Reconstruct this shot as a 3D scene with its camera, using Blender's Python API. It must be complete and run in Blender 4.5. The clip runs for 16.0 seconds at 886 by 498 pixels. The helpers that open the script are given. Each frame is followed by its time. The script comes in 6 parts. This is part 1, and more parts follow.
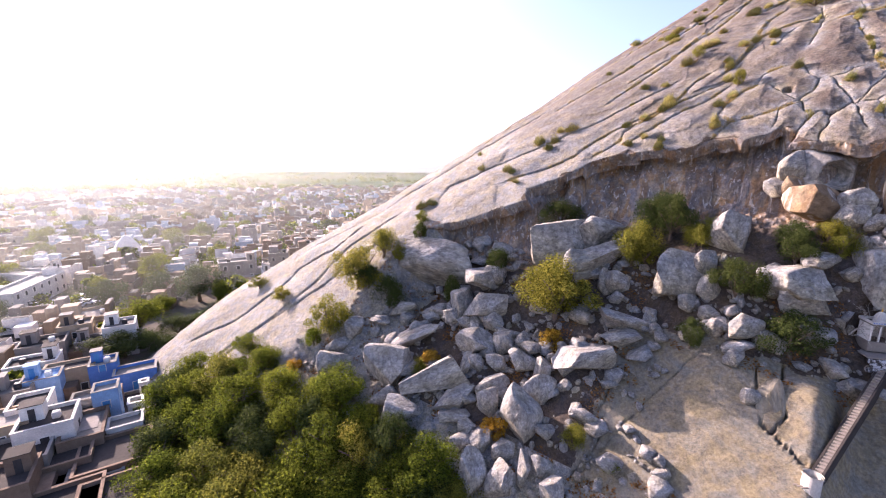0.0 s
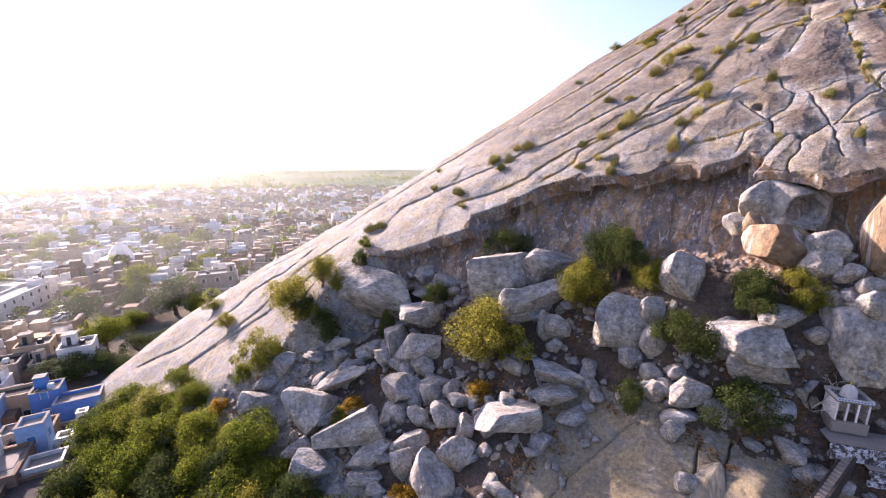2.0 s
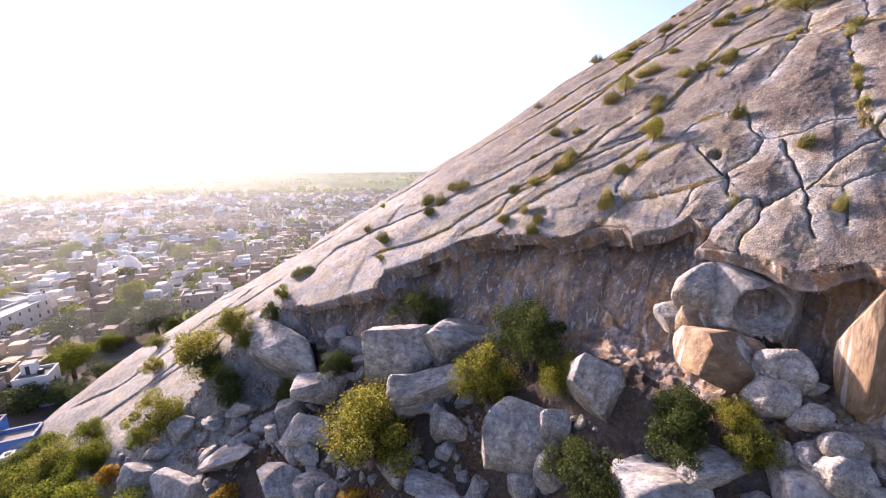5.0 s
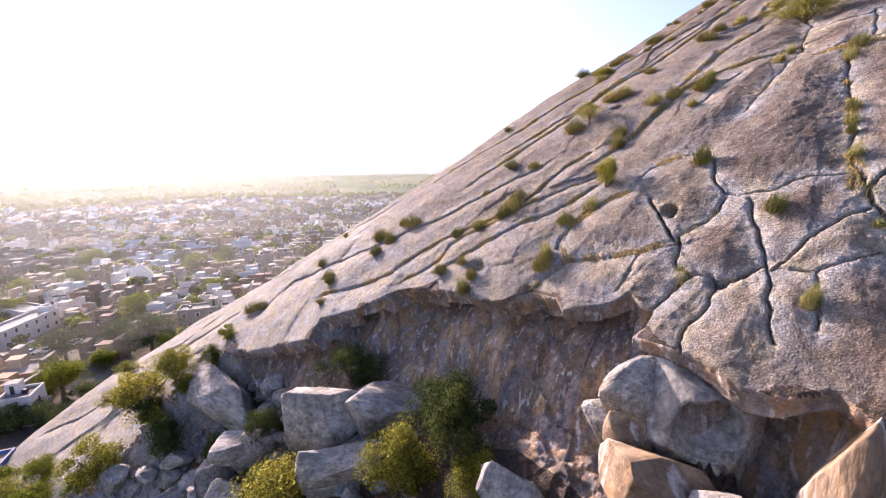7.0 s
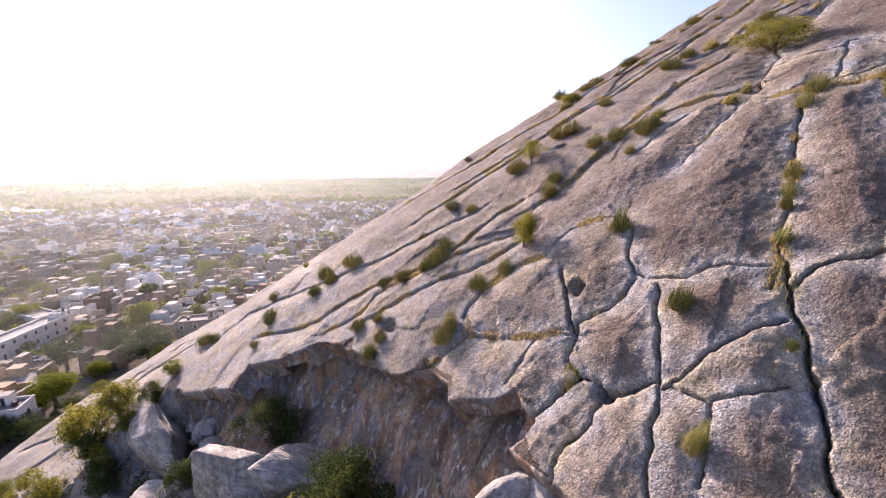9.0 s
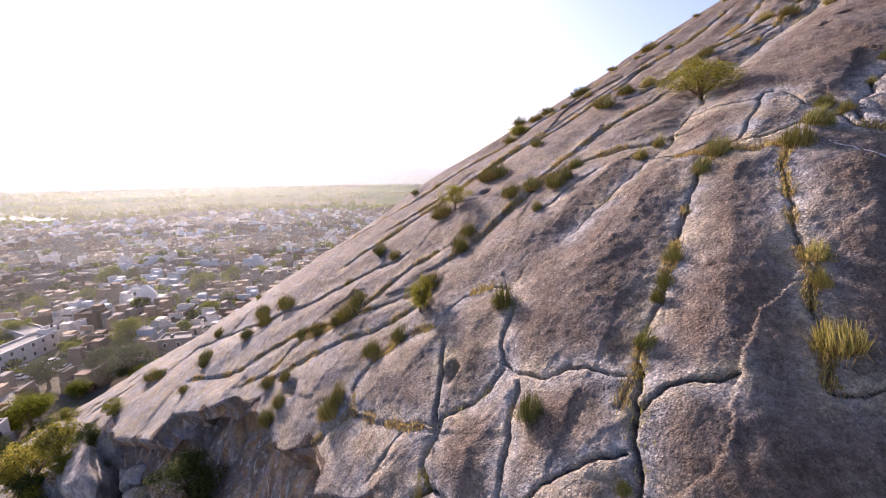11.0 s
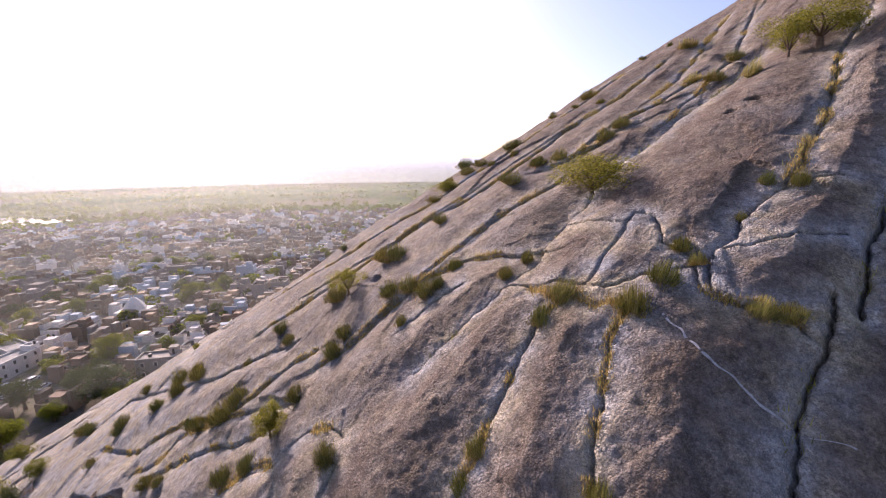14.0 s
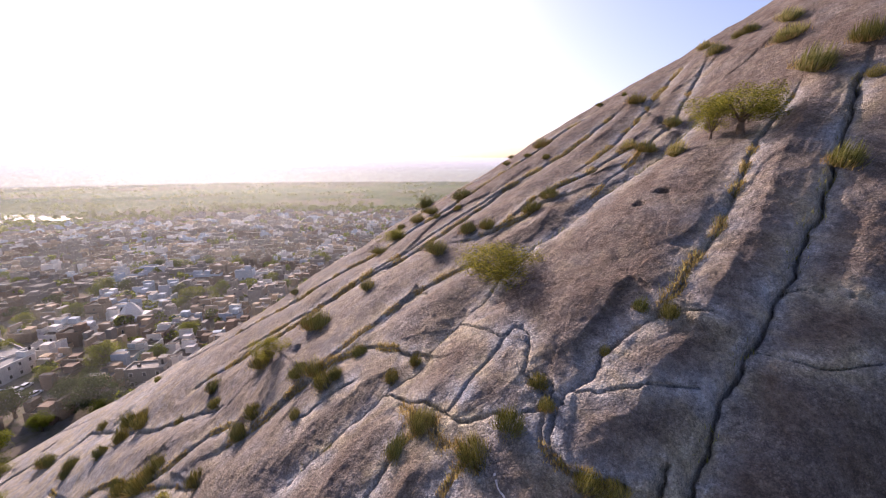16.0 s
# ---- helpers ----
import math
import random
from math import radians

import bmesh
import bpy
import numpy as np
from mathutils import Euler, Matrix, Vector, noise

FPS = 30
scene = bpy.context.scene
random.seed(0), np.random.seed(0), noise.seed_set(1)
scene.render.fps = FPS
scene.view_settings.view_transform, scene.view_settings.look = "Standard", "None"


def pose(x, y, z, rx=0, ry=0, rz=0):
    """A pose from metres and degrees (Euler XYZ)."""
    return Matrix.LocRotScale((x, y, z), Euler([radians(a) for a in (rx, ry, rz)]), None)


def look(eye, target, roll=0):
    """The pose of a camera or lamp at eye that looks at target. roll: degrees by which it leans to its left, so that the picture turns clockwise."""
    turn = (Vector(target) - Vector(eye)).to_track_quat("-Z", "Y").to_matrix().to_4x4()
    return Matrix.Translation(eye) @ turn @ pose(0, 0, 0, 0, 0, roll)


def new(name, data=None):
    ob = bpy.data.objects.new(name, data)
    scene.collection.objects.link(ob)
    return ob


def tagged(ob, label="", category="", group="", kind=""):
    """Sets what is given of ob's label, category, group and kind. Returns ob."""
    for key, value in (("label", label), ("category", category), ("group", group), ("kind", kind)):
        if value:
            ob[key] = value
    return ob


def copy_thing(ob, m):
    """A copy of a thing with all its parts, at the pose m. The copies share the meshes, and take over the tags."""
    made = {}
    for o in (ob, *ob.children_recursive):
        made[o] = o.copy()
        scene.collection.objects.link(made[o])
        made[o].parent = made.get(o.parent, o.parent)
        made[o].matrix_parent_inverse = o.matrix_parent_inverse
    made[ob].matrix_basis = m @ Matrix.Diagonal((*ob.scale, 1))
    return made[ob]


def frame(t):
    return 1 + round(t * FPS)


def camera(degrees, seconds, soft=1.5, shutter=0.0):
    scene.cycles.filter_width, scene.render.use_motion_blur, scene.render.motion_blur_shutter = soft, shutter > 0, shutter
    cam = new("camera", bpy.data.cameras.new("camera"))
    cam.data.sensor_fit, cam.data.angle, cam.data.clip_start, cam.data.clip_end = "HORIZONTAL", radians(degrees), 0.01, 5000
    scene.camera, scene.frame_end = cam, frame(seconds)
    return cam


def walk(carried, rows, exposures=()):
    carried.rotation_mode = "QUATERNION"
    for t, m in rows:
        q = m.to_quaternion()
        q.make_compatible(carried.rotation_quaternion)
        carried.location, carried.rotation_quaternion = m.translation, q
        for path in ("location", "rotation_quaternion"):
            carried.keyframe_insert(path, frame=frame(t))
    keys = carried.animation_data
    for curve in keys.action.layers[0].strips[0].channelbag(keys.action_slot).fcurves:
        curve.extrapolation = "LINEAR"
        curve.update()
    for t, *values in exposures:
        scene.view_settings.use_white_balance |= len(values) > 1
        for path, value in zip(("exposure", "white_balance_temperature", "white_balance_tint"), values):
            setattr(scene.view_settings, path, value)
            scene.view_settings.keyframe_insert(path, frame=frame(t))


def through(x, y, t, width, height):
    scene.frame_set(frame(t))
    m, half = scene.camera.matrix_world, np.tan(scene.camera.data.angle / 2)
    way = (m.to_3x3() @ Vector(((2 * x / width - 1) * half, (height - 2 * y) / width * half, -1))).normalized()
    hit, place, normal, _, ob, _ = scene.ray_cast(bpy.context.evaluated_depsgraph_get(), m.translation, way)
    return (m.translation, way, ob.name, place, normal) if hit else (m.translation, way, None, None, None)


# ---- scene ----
# ---- camera: t, eye, yaw to the left of +y, pitch, lean ----
cam = camera(95.0, 16.0, soft=1.1)
PATH = [
    (0, (-1.26, -2.32, 41.14), -0.89, -11.81, 0.61),
    (0.5, (1.55, -0.98, 42.10), -0.14, -11.89, 0.55),
    (1, (4.34, 0.52, 43.02), 0.55, -12.03, 0.43),
    (1.5, (7.30, 2.18, 43.98), 1.28, -12.17, 0.31),
    (2, (10.06, 3.81, 44.92), 1.82, -12.31, 0.21),
    (2.5, (12.76, 5.47, 45.90), 2.38, -12.48, 0.15),
    (3, (15.47, 7.25, 46.85), 3.14, -12.62, 0.06),
    (3.5, (17.99, 8.92, 47.52), 4.05, -12.36, 0.06),
    (6, (28.85, 18.35, 52.08), 9.39, -12.23, -0.21),
    (6.5, (30.77, 20.13, 52.97), 10.22, -12.21, -0.31),
    (7, (32.87, 21.85, 53.78), 11.22, -12.07, -0.35),
    (7.5, (34.91, 23.55, 54.63), 12.23, -12.03, -0.29),
    (8, (36.90, 25.16, 55.44), 13.22, -11.94, -0.26),
    (8.5, (38.79, 26.62, 56.27), 14.10, -11.80, -0.17),
    (9, (40.59, 27.92, 57.18), 14.83, -11.65, -0.11),
    (11.5, (48.24, 33.48, 61.30), 16.15, -10.85, -0.42),
    (12, (49.39, 34.52, 62.30), 16.30, -11.06, -0.43),
    (12.5, (50.65, 35.50, 63.27), 16.58, -11.03, -0.44),
    (13, (51.81, 36.45, 64.37), 16.76, -11.25, -0.51),
    (13.5, (52.97, 37.33, 65.58), 16.90, -11.60, -0.57),
    (14, (54.29, 38.52, 66.66), 17.08, -11.44, -0.63),
    (14.5, (55.64, 39.56, 67.77), 17.35, -11.36, -0.53),
    (15, (56.98, 40.35, 68.99), 17.59, -11.39, -0.36),
    (15.5, (58.32, 41.05, 70.34), 17.79, -11.50, -0.17),
    (16, (59.73, 41.87, 71.67), 18.18, -11.59, 0.03),
]


def aim(eye, yaw, pitch, lean):
    return pose(*eye, 0, 0, yaw) @ pose(0, 0, 0, 90 + pitch) @ pose(0, 0, 0, 0, 0, lean)


walk(cam, [(t, aim(eye, yaw, pitch, lean)) for t, eye, yaw, pitch, lean in PATH], [(0.0, 2.1, 5920, 34), (6.0, 1.96, 5900, 34), (9.0, 1.72, 5970, 34), (12.0, 1.5, 5980, 35), (16.0, 1.31, 6050, 35)])


# ---- the granite hill: a slope frame (u along, v up the slope, w out of it) ----
ORIGIN = np.array([30.0, 50.0, 40.0])
AXES = np.array([[0.76690, -0.64177, 0.0], [0.42935, 0.51306, 0.74326], [-0.47700, -0.57000, 0.66900]])


def perlin(x, y, seed):
    """Smooth noise in about -1..1 on a unit lattice."""
    xi, yi = np.floor(x).astype(np.int64), np.floor(y).astype(np.int64)
    xf, yf = x - xi, y - yi
    fx, fy = xf * xf * xf * (xf * (xf * 6 - 15) + 10), yf * yf * yf * (yf * (yf * 6 - 15) + 10)

    def corner(dx, dy):
        h = ((xi + dx) * 374761393 + (yi + dy) * 668265263 + seed * 1442695041) & 0xFFFFFFFF
        h = ((h ^ (h >> 13)) * 1274126177) & 0xFFFFFFFF
        a = ((h ^ (h >> 16)) & 0xFFFF) / 65536.0 * 2 * np.pi
        return np.cos(a) * (xf - dx) + np.sin(a) * (yf - dy)

    top = corner(0, 0) * (1 - fx) + corner(1, 0) * fx
    low = corner(0, 1) * (1 - fx) + corner(1, 1) * fx
    return 1.5 * (top * (1 - fy) + low * fy)


def step01(a, b, x):
    s = np.clip((x - a) / (b - a), 0, 1)
    return s * s * (3 - 2 * s)


def to_line(u, v, line):
    """Distance to a polyline, and the side: +1 on its left."""
    best, side = np.full(u.shape, 1e9), np.zeros(u.shape)
    for (a, b), (c, d) in zip(line[:-1], line[1:]):
        ex, ey = c - a, d - b
        s = np.clip(((u - a) * ex + (v - b) * ey) / (ex * ex + ey * ey), 0, 1)
        qx, qy = u - a - s * ex, v - b - s * ey
        dist = np.hypot(qx, qy)
        near = dist < best
        best = np.where(near, dist, best)
        side = np.where(near, np.sign(ex * qy - ey * qx), side)
    return best, side


def inside(u, v, ring):
    odd = np.zeros(u.shape, bool)
    for (a, b), (c, d) in zip(ring, ring[1:] + ring[:1]):
        odd ^= ((b > v) != (d > v)) & (u < (c - a) * (v - b) / (d - b + 1e-12) + a)
    return odd


SWELL = [
    [2.17, 1.44, -1.47, -0.21, -0.02],
    [-0.55, 0.47, 1.09, -1.6, -0.74],
    [-0.27, -0.92, 0.06, 1.35, 0.21],
    [-0.08, -1.68, 0.04, -0.94, 0.54],
    [0.02, 0.71, 3.3, -2.0, -1.99],
]
def blocks(u, v, su, sv, seed):
    """A random level in -1..1 for each of many uneven cells: the faces of broken rock."""
    x, y = u / su, v / sv
    xi, yi = np.floor(x).astype(np.int64), np.floor(y).astype(np.int64)
    best, level = np.full(x.shape, 1e9), np.zeros(x.shape)
    for dx in (-1, 0, 1):
        for dy in (-1, 0, 1):
            h = ((xi + dx) * 374761393 + (yi + dy) * 668265263 + seed * 1442695041) & 0xFFFFFFFF
            h = ((h ^ (h >> 13)) * 1274126177) & 0xFFFFFFFF
            h = h ^ (h >> 16)
            px, py = xi + dx + (h & 255) / 255, yi + dy + ((h >> 8) & 255) / 255
            d = (x - px) ** 2 + (y - py) ** 2
            slope = (((h >> 4) & 15) / 15 - 0.5) * (x - px) + (((h >> 10) & 15) / 15 - 0.5) * (y - py)
            near = d < best
            best, level = np.where(near, d, best), np.where(near, ((h >> 16) & 255) / 127.5 - 1 + slope, level)
    return level


CRACKS = []


def crack(depth, width, pillow, step, *line):
    CRACKS.append((depth, width, pillow, step, list(line)))


crack(0.9, 0.2, 0.5, -0.5, (20.0, 57.1), (20.7, 52.8), (21.3, 48.6), (21.7, 45.8), (21.9, 43.1), (22.1, 41.4), (22.1, 39.3), (22.2, 37.7), (22.4, 35.7), (22.6, 33.9), (22.8, 32.8))
crack(0.6, 0.16, 0.4, -0.3, (22.3, 33.2), (22.5, 31.7), (22.6, 30.7), (22.7, 29.2), (22.9, 27.9), (23.1, 26.8), (23.2, 26.2))
crack(0.4, 0.16, 0.4, -0.2, (17.3, 56.0), (17.3, 52.1), (17.8, 48.9), (18.5, 46.3), (18.8, 44.1), (19.0, 41.7), (19.3, 40.1), (19.3, 38.2))
crack(0.45, 0.13, 0.5, 0.3, (19.3, 38.2), (19.1, 37.0), (18.9, 35.7), (18.9, 34.5), (18.8, 33.5), (18.9, 32.7), (19.2, 32.1), (19.6, 31.6), (20.3, 31.3), (21.0, 31.4), (21.9, 31.9))
crack(0.25, 0.06, 0.12, 0, (18.8, 33.5), (19.6, 34.2), (20.3, 34.8), (20.9, 35.4), (21.3, 35.7), (21.9, 36.2))
crack(0.25, 0.06, 0.12, 0, (22.2, 37.9), (22.4, 38.5), (23.2, 38.6), (24.0, 38.9), (24.7, 39.4), (25.2, 40.0))
crack(0.25, 0.06, 0.15, 0, (22.1, 41.3), (22.4, 41.9), (23.0, 42.1), (23.8, 42.4), (24.5, 42.6))
crack(0.25, 0.08, 0.2, 0, (19.3, 38.4), (20.1, 38.8), (20.9, 39.2))
crack(0.55, 0.15, 0.5, 0.4, (12.0, 55.2), (11.7, 52.7), (11.6, 49.0), (10.8, 45.8), (11.0, 42.6), (10.4, 40.7), (10.5, 38.4), (10.7, 36.9), (11.3, 35.2), (11.3, 33.5), (11.5, 31.7), (11.7, 30.1), (11.3, 28.7), (11.2, 27.1), (10.8, 24.5), (10.4, 22.7))
crack(0.25, 0.07, 0.2, 0, (11.3, 33.7), (13.4, 33.9), (14.8, 34.2), (14.9, 34.8), (15.8, 34.7), (16.7, 33.7), (17.0, 33.1), (17.6, 32.9), (18.1, 32.8), (19.2, 32.9))
crack(0.22, 0.06, 0.18, 0, (14.9, 34.6), (15.2, 33.1), (15.3, 31.5), (15.5, 30.1))
crack(0.28, 0.1, 0.25, 0, (11.3, 28.7), (13.7, 29.6), (14.5, 29.8), (15.8, 30.0), (16.8, 30.5), (17.3, 31.2), (18.0, 31.6), (18.2, 32.2), (18.8, 32.8))
crack(0.4, 0.14, 0.45, 0.3, (18.2, 33.1), (18.5, 32.4), (19.4, 31.4), (20.2, 31.2), (20.9, 31.4), (21.6, 31.4), (22.1, 31.1), (22.5, 31.1))
crack(0.4, 0.15, 0.4, 0, (17.6, 29.6), (18.0, 27.7), (18.5, 26.4), (19.2, 24.9), (19.6, 23.9), (20.1, 22.9), (20.4, 22.0), (20.8, 21.2), (21.3, 20.1), (21.7, 19.0))
crack(0.4, 0.17, 0.42, 0, (15.2, 29.4), (14.6, 28.1), (14.9, 26.5), (15.3, 24.7), (15.9, 22.7), (16.1, 21.1), (16.4, 19.9), (16.5, 19.0), (16.8, 17.9), (17.1, 16.8), (17.2, 15.6))
crack(0.3, 0.12, 0.35, 0.2, (18.3, 29.4), (16.9, 29.7), (16.4, 29.2), (15.2, 29.4), (14.3, 29.0), (12.3, 29.1))
crack(0.35, 0.1, 0.3, 0.1, (17.0, 16.8), (15.8, 16.5), (14.5, 15.8), (13.8, 15.2), (12.5, 14.9), (11.6, 15.0), (10.6, 16.3), (10.1, 17.9))
crack(0.9, 0.17, 0.4, 0.15, (17.0, 17.4), (17.5, 16.1), (17.9, 15.2), (18.0, 15.0), (18.6, 14.0), (19.1, 12.8), (19.3, 12.3), (19.8, 10.9), (20.1, 10.2), (20.6, 9.1))
crack(0.6, 0.08, 0.18, 0.15, (17.7, 15.8), (18.1, 16.8), (18.8, 17.5), (19.4, 17.9), (19.7, 18.2))
crack(0.6, 0.08, 0.18, 0, (18.0, 14.4), (17.3, 13.6), (16.7, 12.7), (16.1, 11.6), (15.6, 10.5), (15.3, 9.8))
crack(0.4, 0.1, 0.3, 0, (13.1, 14.6), (13.8, 13.0), (14.4, 11.5), (15.0, 10.2), (15.3, 9.6), (15.6, 8.4), (16.2, 6.2))
crack(0.8, 0.13, 0.45, 0.1, (15.0, 10.2), (14.1, 9.4), (13.2, 8.6), (13.2, 7.3), (12.7, 6.0), (12.5, 5.0), (12.7, 4.5))
crack(0.8, 0.15, 0.45, 0, (13.0, 8.7), (12.8, 9.0), (12.0, 9.0), (11.8, 8.8), (10.9, 9.3), (10.5, 10.6), (10.5, 10.9), (10.1, 11.6), (11.3, 12.6), (11.8, 13.8), (11.7, 14.7))
crack(0.6, 0.13, 0.4, 0.2, (10.4, 10.8), (9.4, 11.9), (8.5, 13.1), (7.5, 14.3))
crack(0.5, 0.13, 0.4, 0, (11.9, 8.8), (11.0, 7.6), (10.7, 6.5), (10.2, 5.6), (9.8, 4.5))
crack(0.4, 0.12, 0.4, 0.2, (2.7, 9.0), (2.3, 10.0), (2.5, 10.9), (3.0, 12.6), (4.0, 13.6), (5.3, 14.8))
crack(0.25, 0.1, 0.3, -0.2, (2.8, 8.0), (3.3, 8.5), (6.4, 9.2), (8.6, 10.1), (10.2, 10.9))
crack(0.2, 0.08, 0.25, 0, (8.7, 10.0), (8.5, 8.4), (8.1, 6.9))
crack(0.3, 0.11, 0.3, 0, (15.3, 9.9), (15.4, 10.1), (16.3, 10.2), (16.9, 10.2), (17.0, 9.2), (17.2, 8.5), (17.5, 7.7), (17.7, 7.2))
crack(0.25, 0.07, 0.2, 0, (16.9, 10.2), (17.3, 10.6), (17.7, 10.9), (18.3, 11.4), (18.9, 11.9))
crack(0.3, 0.07, 0.2, 0.1, (21.7, 19.0), (22.2, 19.2), (22.9, 19.8), (23.6, 20.2))
crack(0.3, 0.14, 0.35, 0.15, (9.3, 18.7), (8.4, 18.4), (6.8, 17.7), (6.2, 16.9), (6.0, 15.0), (4.0, 13.1), (2.6, 11.4), (2.9, 9.2), (3.8, 8.2))
crack(0.3, 0.14, 0.4, 0.3, (3.6, 24.1), (4.1, 26.0), (5.1, 28.1), (6.5, 29.8), (7.7, 30.2), (9.4, 30.7), (11.0, 31.3))
crack(0.2, 0.08, 0.25, 0.1, (7.0, 24.6), (7.7, 26.8), (8.4, 28.1))
crack(0.35, 0.12, 0.4, 0.35, (1.4, 19.1), (2.4, 20.8), (3.3, 23.1), (3.9, 25.3), (4.4, 28.1), (4.7, 31.5), (4.9, 33.8), (6.1, 35.6), (6.8, 37.4))
crack(0.3, 0.14, 0.4, 0.4, (4.3, 40.2), (5.6, 41.4), (6.8, 42.6), (6.8, 44.8), (8.1, 45.9))
crack(0.3, 0.14, 0.4, 0.4, (5.9, 41.9), (5.5, 44.9), (6.8, 47.2), (7.7, 49.1), (8.2, 52.0))
crack(0.3, 0.12, 0.4, 0.2, (2.4, 5.5), (2.9, 6.7), (3.8, 8.2), (7.1, 9.3), (10.4, 10.8))
crack(0.3, 0.2, 0.4, 0.3, (-69.3, -23.8), (-55.3, -10.2), (-51.3, -5.7), (-43.5, 3.3), (-37.9, 10.6), (-32.2, 16.4), (-27.6, 20.2))
crack(0.3, 0.16, 0.4, 0.35, (-36.3, -9.2), (-36.8, -3.1), (-22.8, 5.4), (-14.6, 10.6), (-11.7, 12.9), (-7.1, 16.9), (-5.1, 18.6))
crack(0.3, 0.16, 0.4, 0.35, (-24.0, -2.8), (-14.9, 2.6), (-13.4, 5.1), (-10.7, 8.3), (-6.4, 10.8), (-3.2, 13.8), (-1.8, 18.3), (-0.2, 19.8))
crack(0.25, 0.14, 0.4, 0.3, (-7.6, 5.4), (-5.6, 7.4), (-1.9, 11.1), (0.6, 13.1), (2.1, 15.2))
crack(0.25, 0.12, 0.35, 0.2, (-12.0, 2.7), (-8.9, 5.7), (-8.8, 7.8), (-6.4, 10.0), (-3.7, 12.4), (-0.8, 14.7), (2.1, 16.9))
crack(0.6, 0.22, 0.25, 0.4, (-72.3, -46.9), (-65.7, -40.2), (-62.6, -32.6), (-61.8, -26.3), (-53.8, -20.9), (-52.6, -14.1))
crack(0.5, 0.2, 0.2, 0.3, (-58.9, -45.6), (-55.3, -36.5), (-51.8, -26.6), (-48.1, -17.5), (-44.3, -11.1))
crack(0.5, 0.09, 0.2, 0, (-3.2, -30.7), (-1.7, -30.9), (-1.5, -29.0), (-1.6, -26.8))
crack(0.4, 0.08, 0.2, 0, (-1.2, -31.6), (-1.0, -34.7), (-2.3, -38.6))
crack(0.35, 0.16, 0.3, 0.25, (-2.4, -40.3), (-0.6, -35.0), (1.1, -31.1), (2.4, -27.9), (3.9, -24.8), (5.3, -21.8))
crack(0.7, 0.3, 0.5, 0.3, (10.6, -21.3), (10.7, -24.1), (11.5, -27.0), (12.7, -27.9), (14.1, -29.2), (15.7, -29.4))
crack(0.7, 0.3, 0.5, 0.2, (12.6, -19.9), (12.6, -23.3), (13.1, -25.5), (12.3, -27.6))
crack(0.5, 0.18, 0.2, 0.3, (-62.2, -48.3), (-57.0, -40.5), (-52.0, -32.0), (-46.9, -24.6), (-40.2, -17.1))
crack(0.25, 0.16, 0.35, 0.3, (-14.0, 16.0), (-8.0, 25.0), (-4.5, 34.0), (-2.0, 42.0), (0.8, 46.6))
crack(0.3, 0.16, 0.4, 0.35, (-12.0, 22.0), (-6.0, 30.0), (-2.0, 38.0), (1.0, 47.0), (3.0, 58.0))
crack(0.3, 0.18, 0.4, 0.4, (-24.0, 18.0), (-15.0, 28.0), (-9.0, 38.0), (-5.0, 48.0), (-2.0, 60.0))
crack(0.3, 0.2, 0.4, 0.4, (-40.0, 14.0), (-28.0, 28.0), (-18.0, 40.0), (-12.0, 52.0))
crack(0.3, 0.12, 0.35, 0.2, (10.1, 45.0), (10.0, 50.0), (9.7, 56.0), (8.0, 64.0))
crack(0.3, 0.14, 0.4, 0.2, (6.5, 50.0), (6.2, 57.0), (5.0, 66.0))
crack(0.4, 0.14, 0.4, -0.3, (28.0, 36.0), (27.5, 44.0), (26.0, 54.0), (24.0, 66.0))
PITS = [(-3.9, 6.1, 1, 0.5, 0.8), (15.2, 46.0, 0.35, 0.2, 0.4), (-0.6, 26.1, 0.7, 0.35, 0.5), (13.2, 8.7, 0.45, 0.3, 0.7), (9.3, 13.3, 0.3, 0.5, 0.5), (14.6, 44.7, 0.3, 0.2, 0.4), (9.0, 13.4, 0.4, 0.4, 0.6)]
# the broken-out hollow under the overhang: its lip, its gentle sides and its floor
LIP = [(-33.7, -14.3), (-28.4, -12.7), (-18.5, -7.1), (-19.5, -4.7), (-13.7, -1.0), (-11.7, 1.5), (-7.4, 2.7), (-3.0, 3.5), (-0.7, 3.2), (1.3, 4.2), (2.6, 5.3), (4.7, 5.2), (5.7, 4.5), (7.8, 5.6), (9.0, 6.9), (10.9, 6.1), (10.3, 4.4), (13.1, 4.4), (14.4, 4.1), (15.9, 3.6), (17.2, 3.8), (18.8, 4.8), (20.1, 3.9)]
HOLLOW = LIP + [(32.0, 3.0), (40.0, -10.0), (36.0, -24.0), (24.0, -34.0), (8.0, -36.0), (-10.0, -44.0), (-36.0, -48.0), (-50.0, -45.0), (-45.0, -38.0), (-40.0, -30.0), (-37.0, -22.0)]
GENTLE = HOLLOW[len(LIP):] + [LIP[0]]


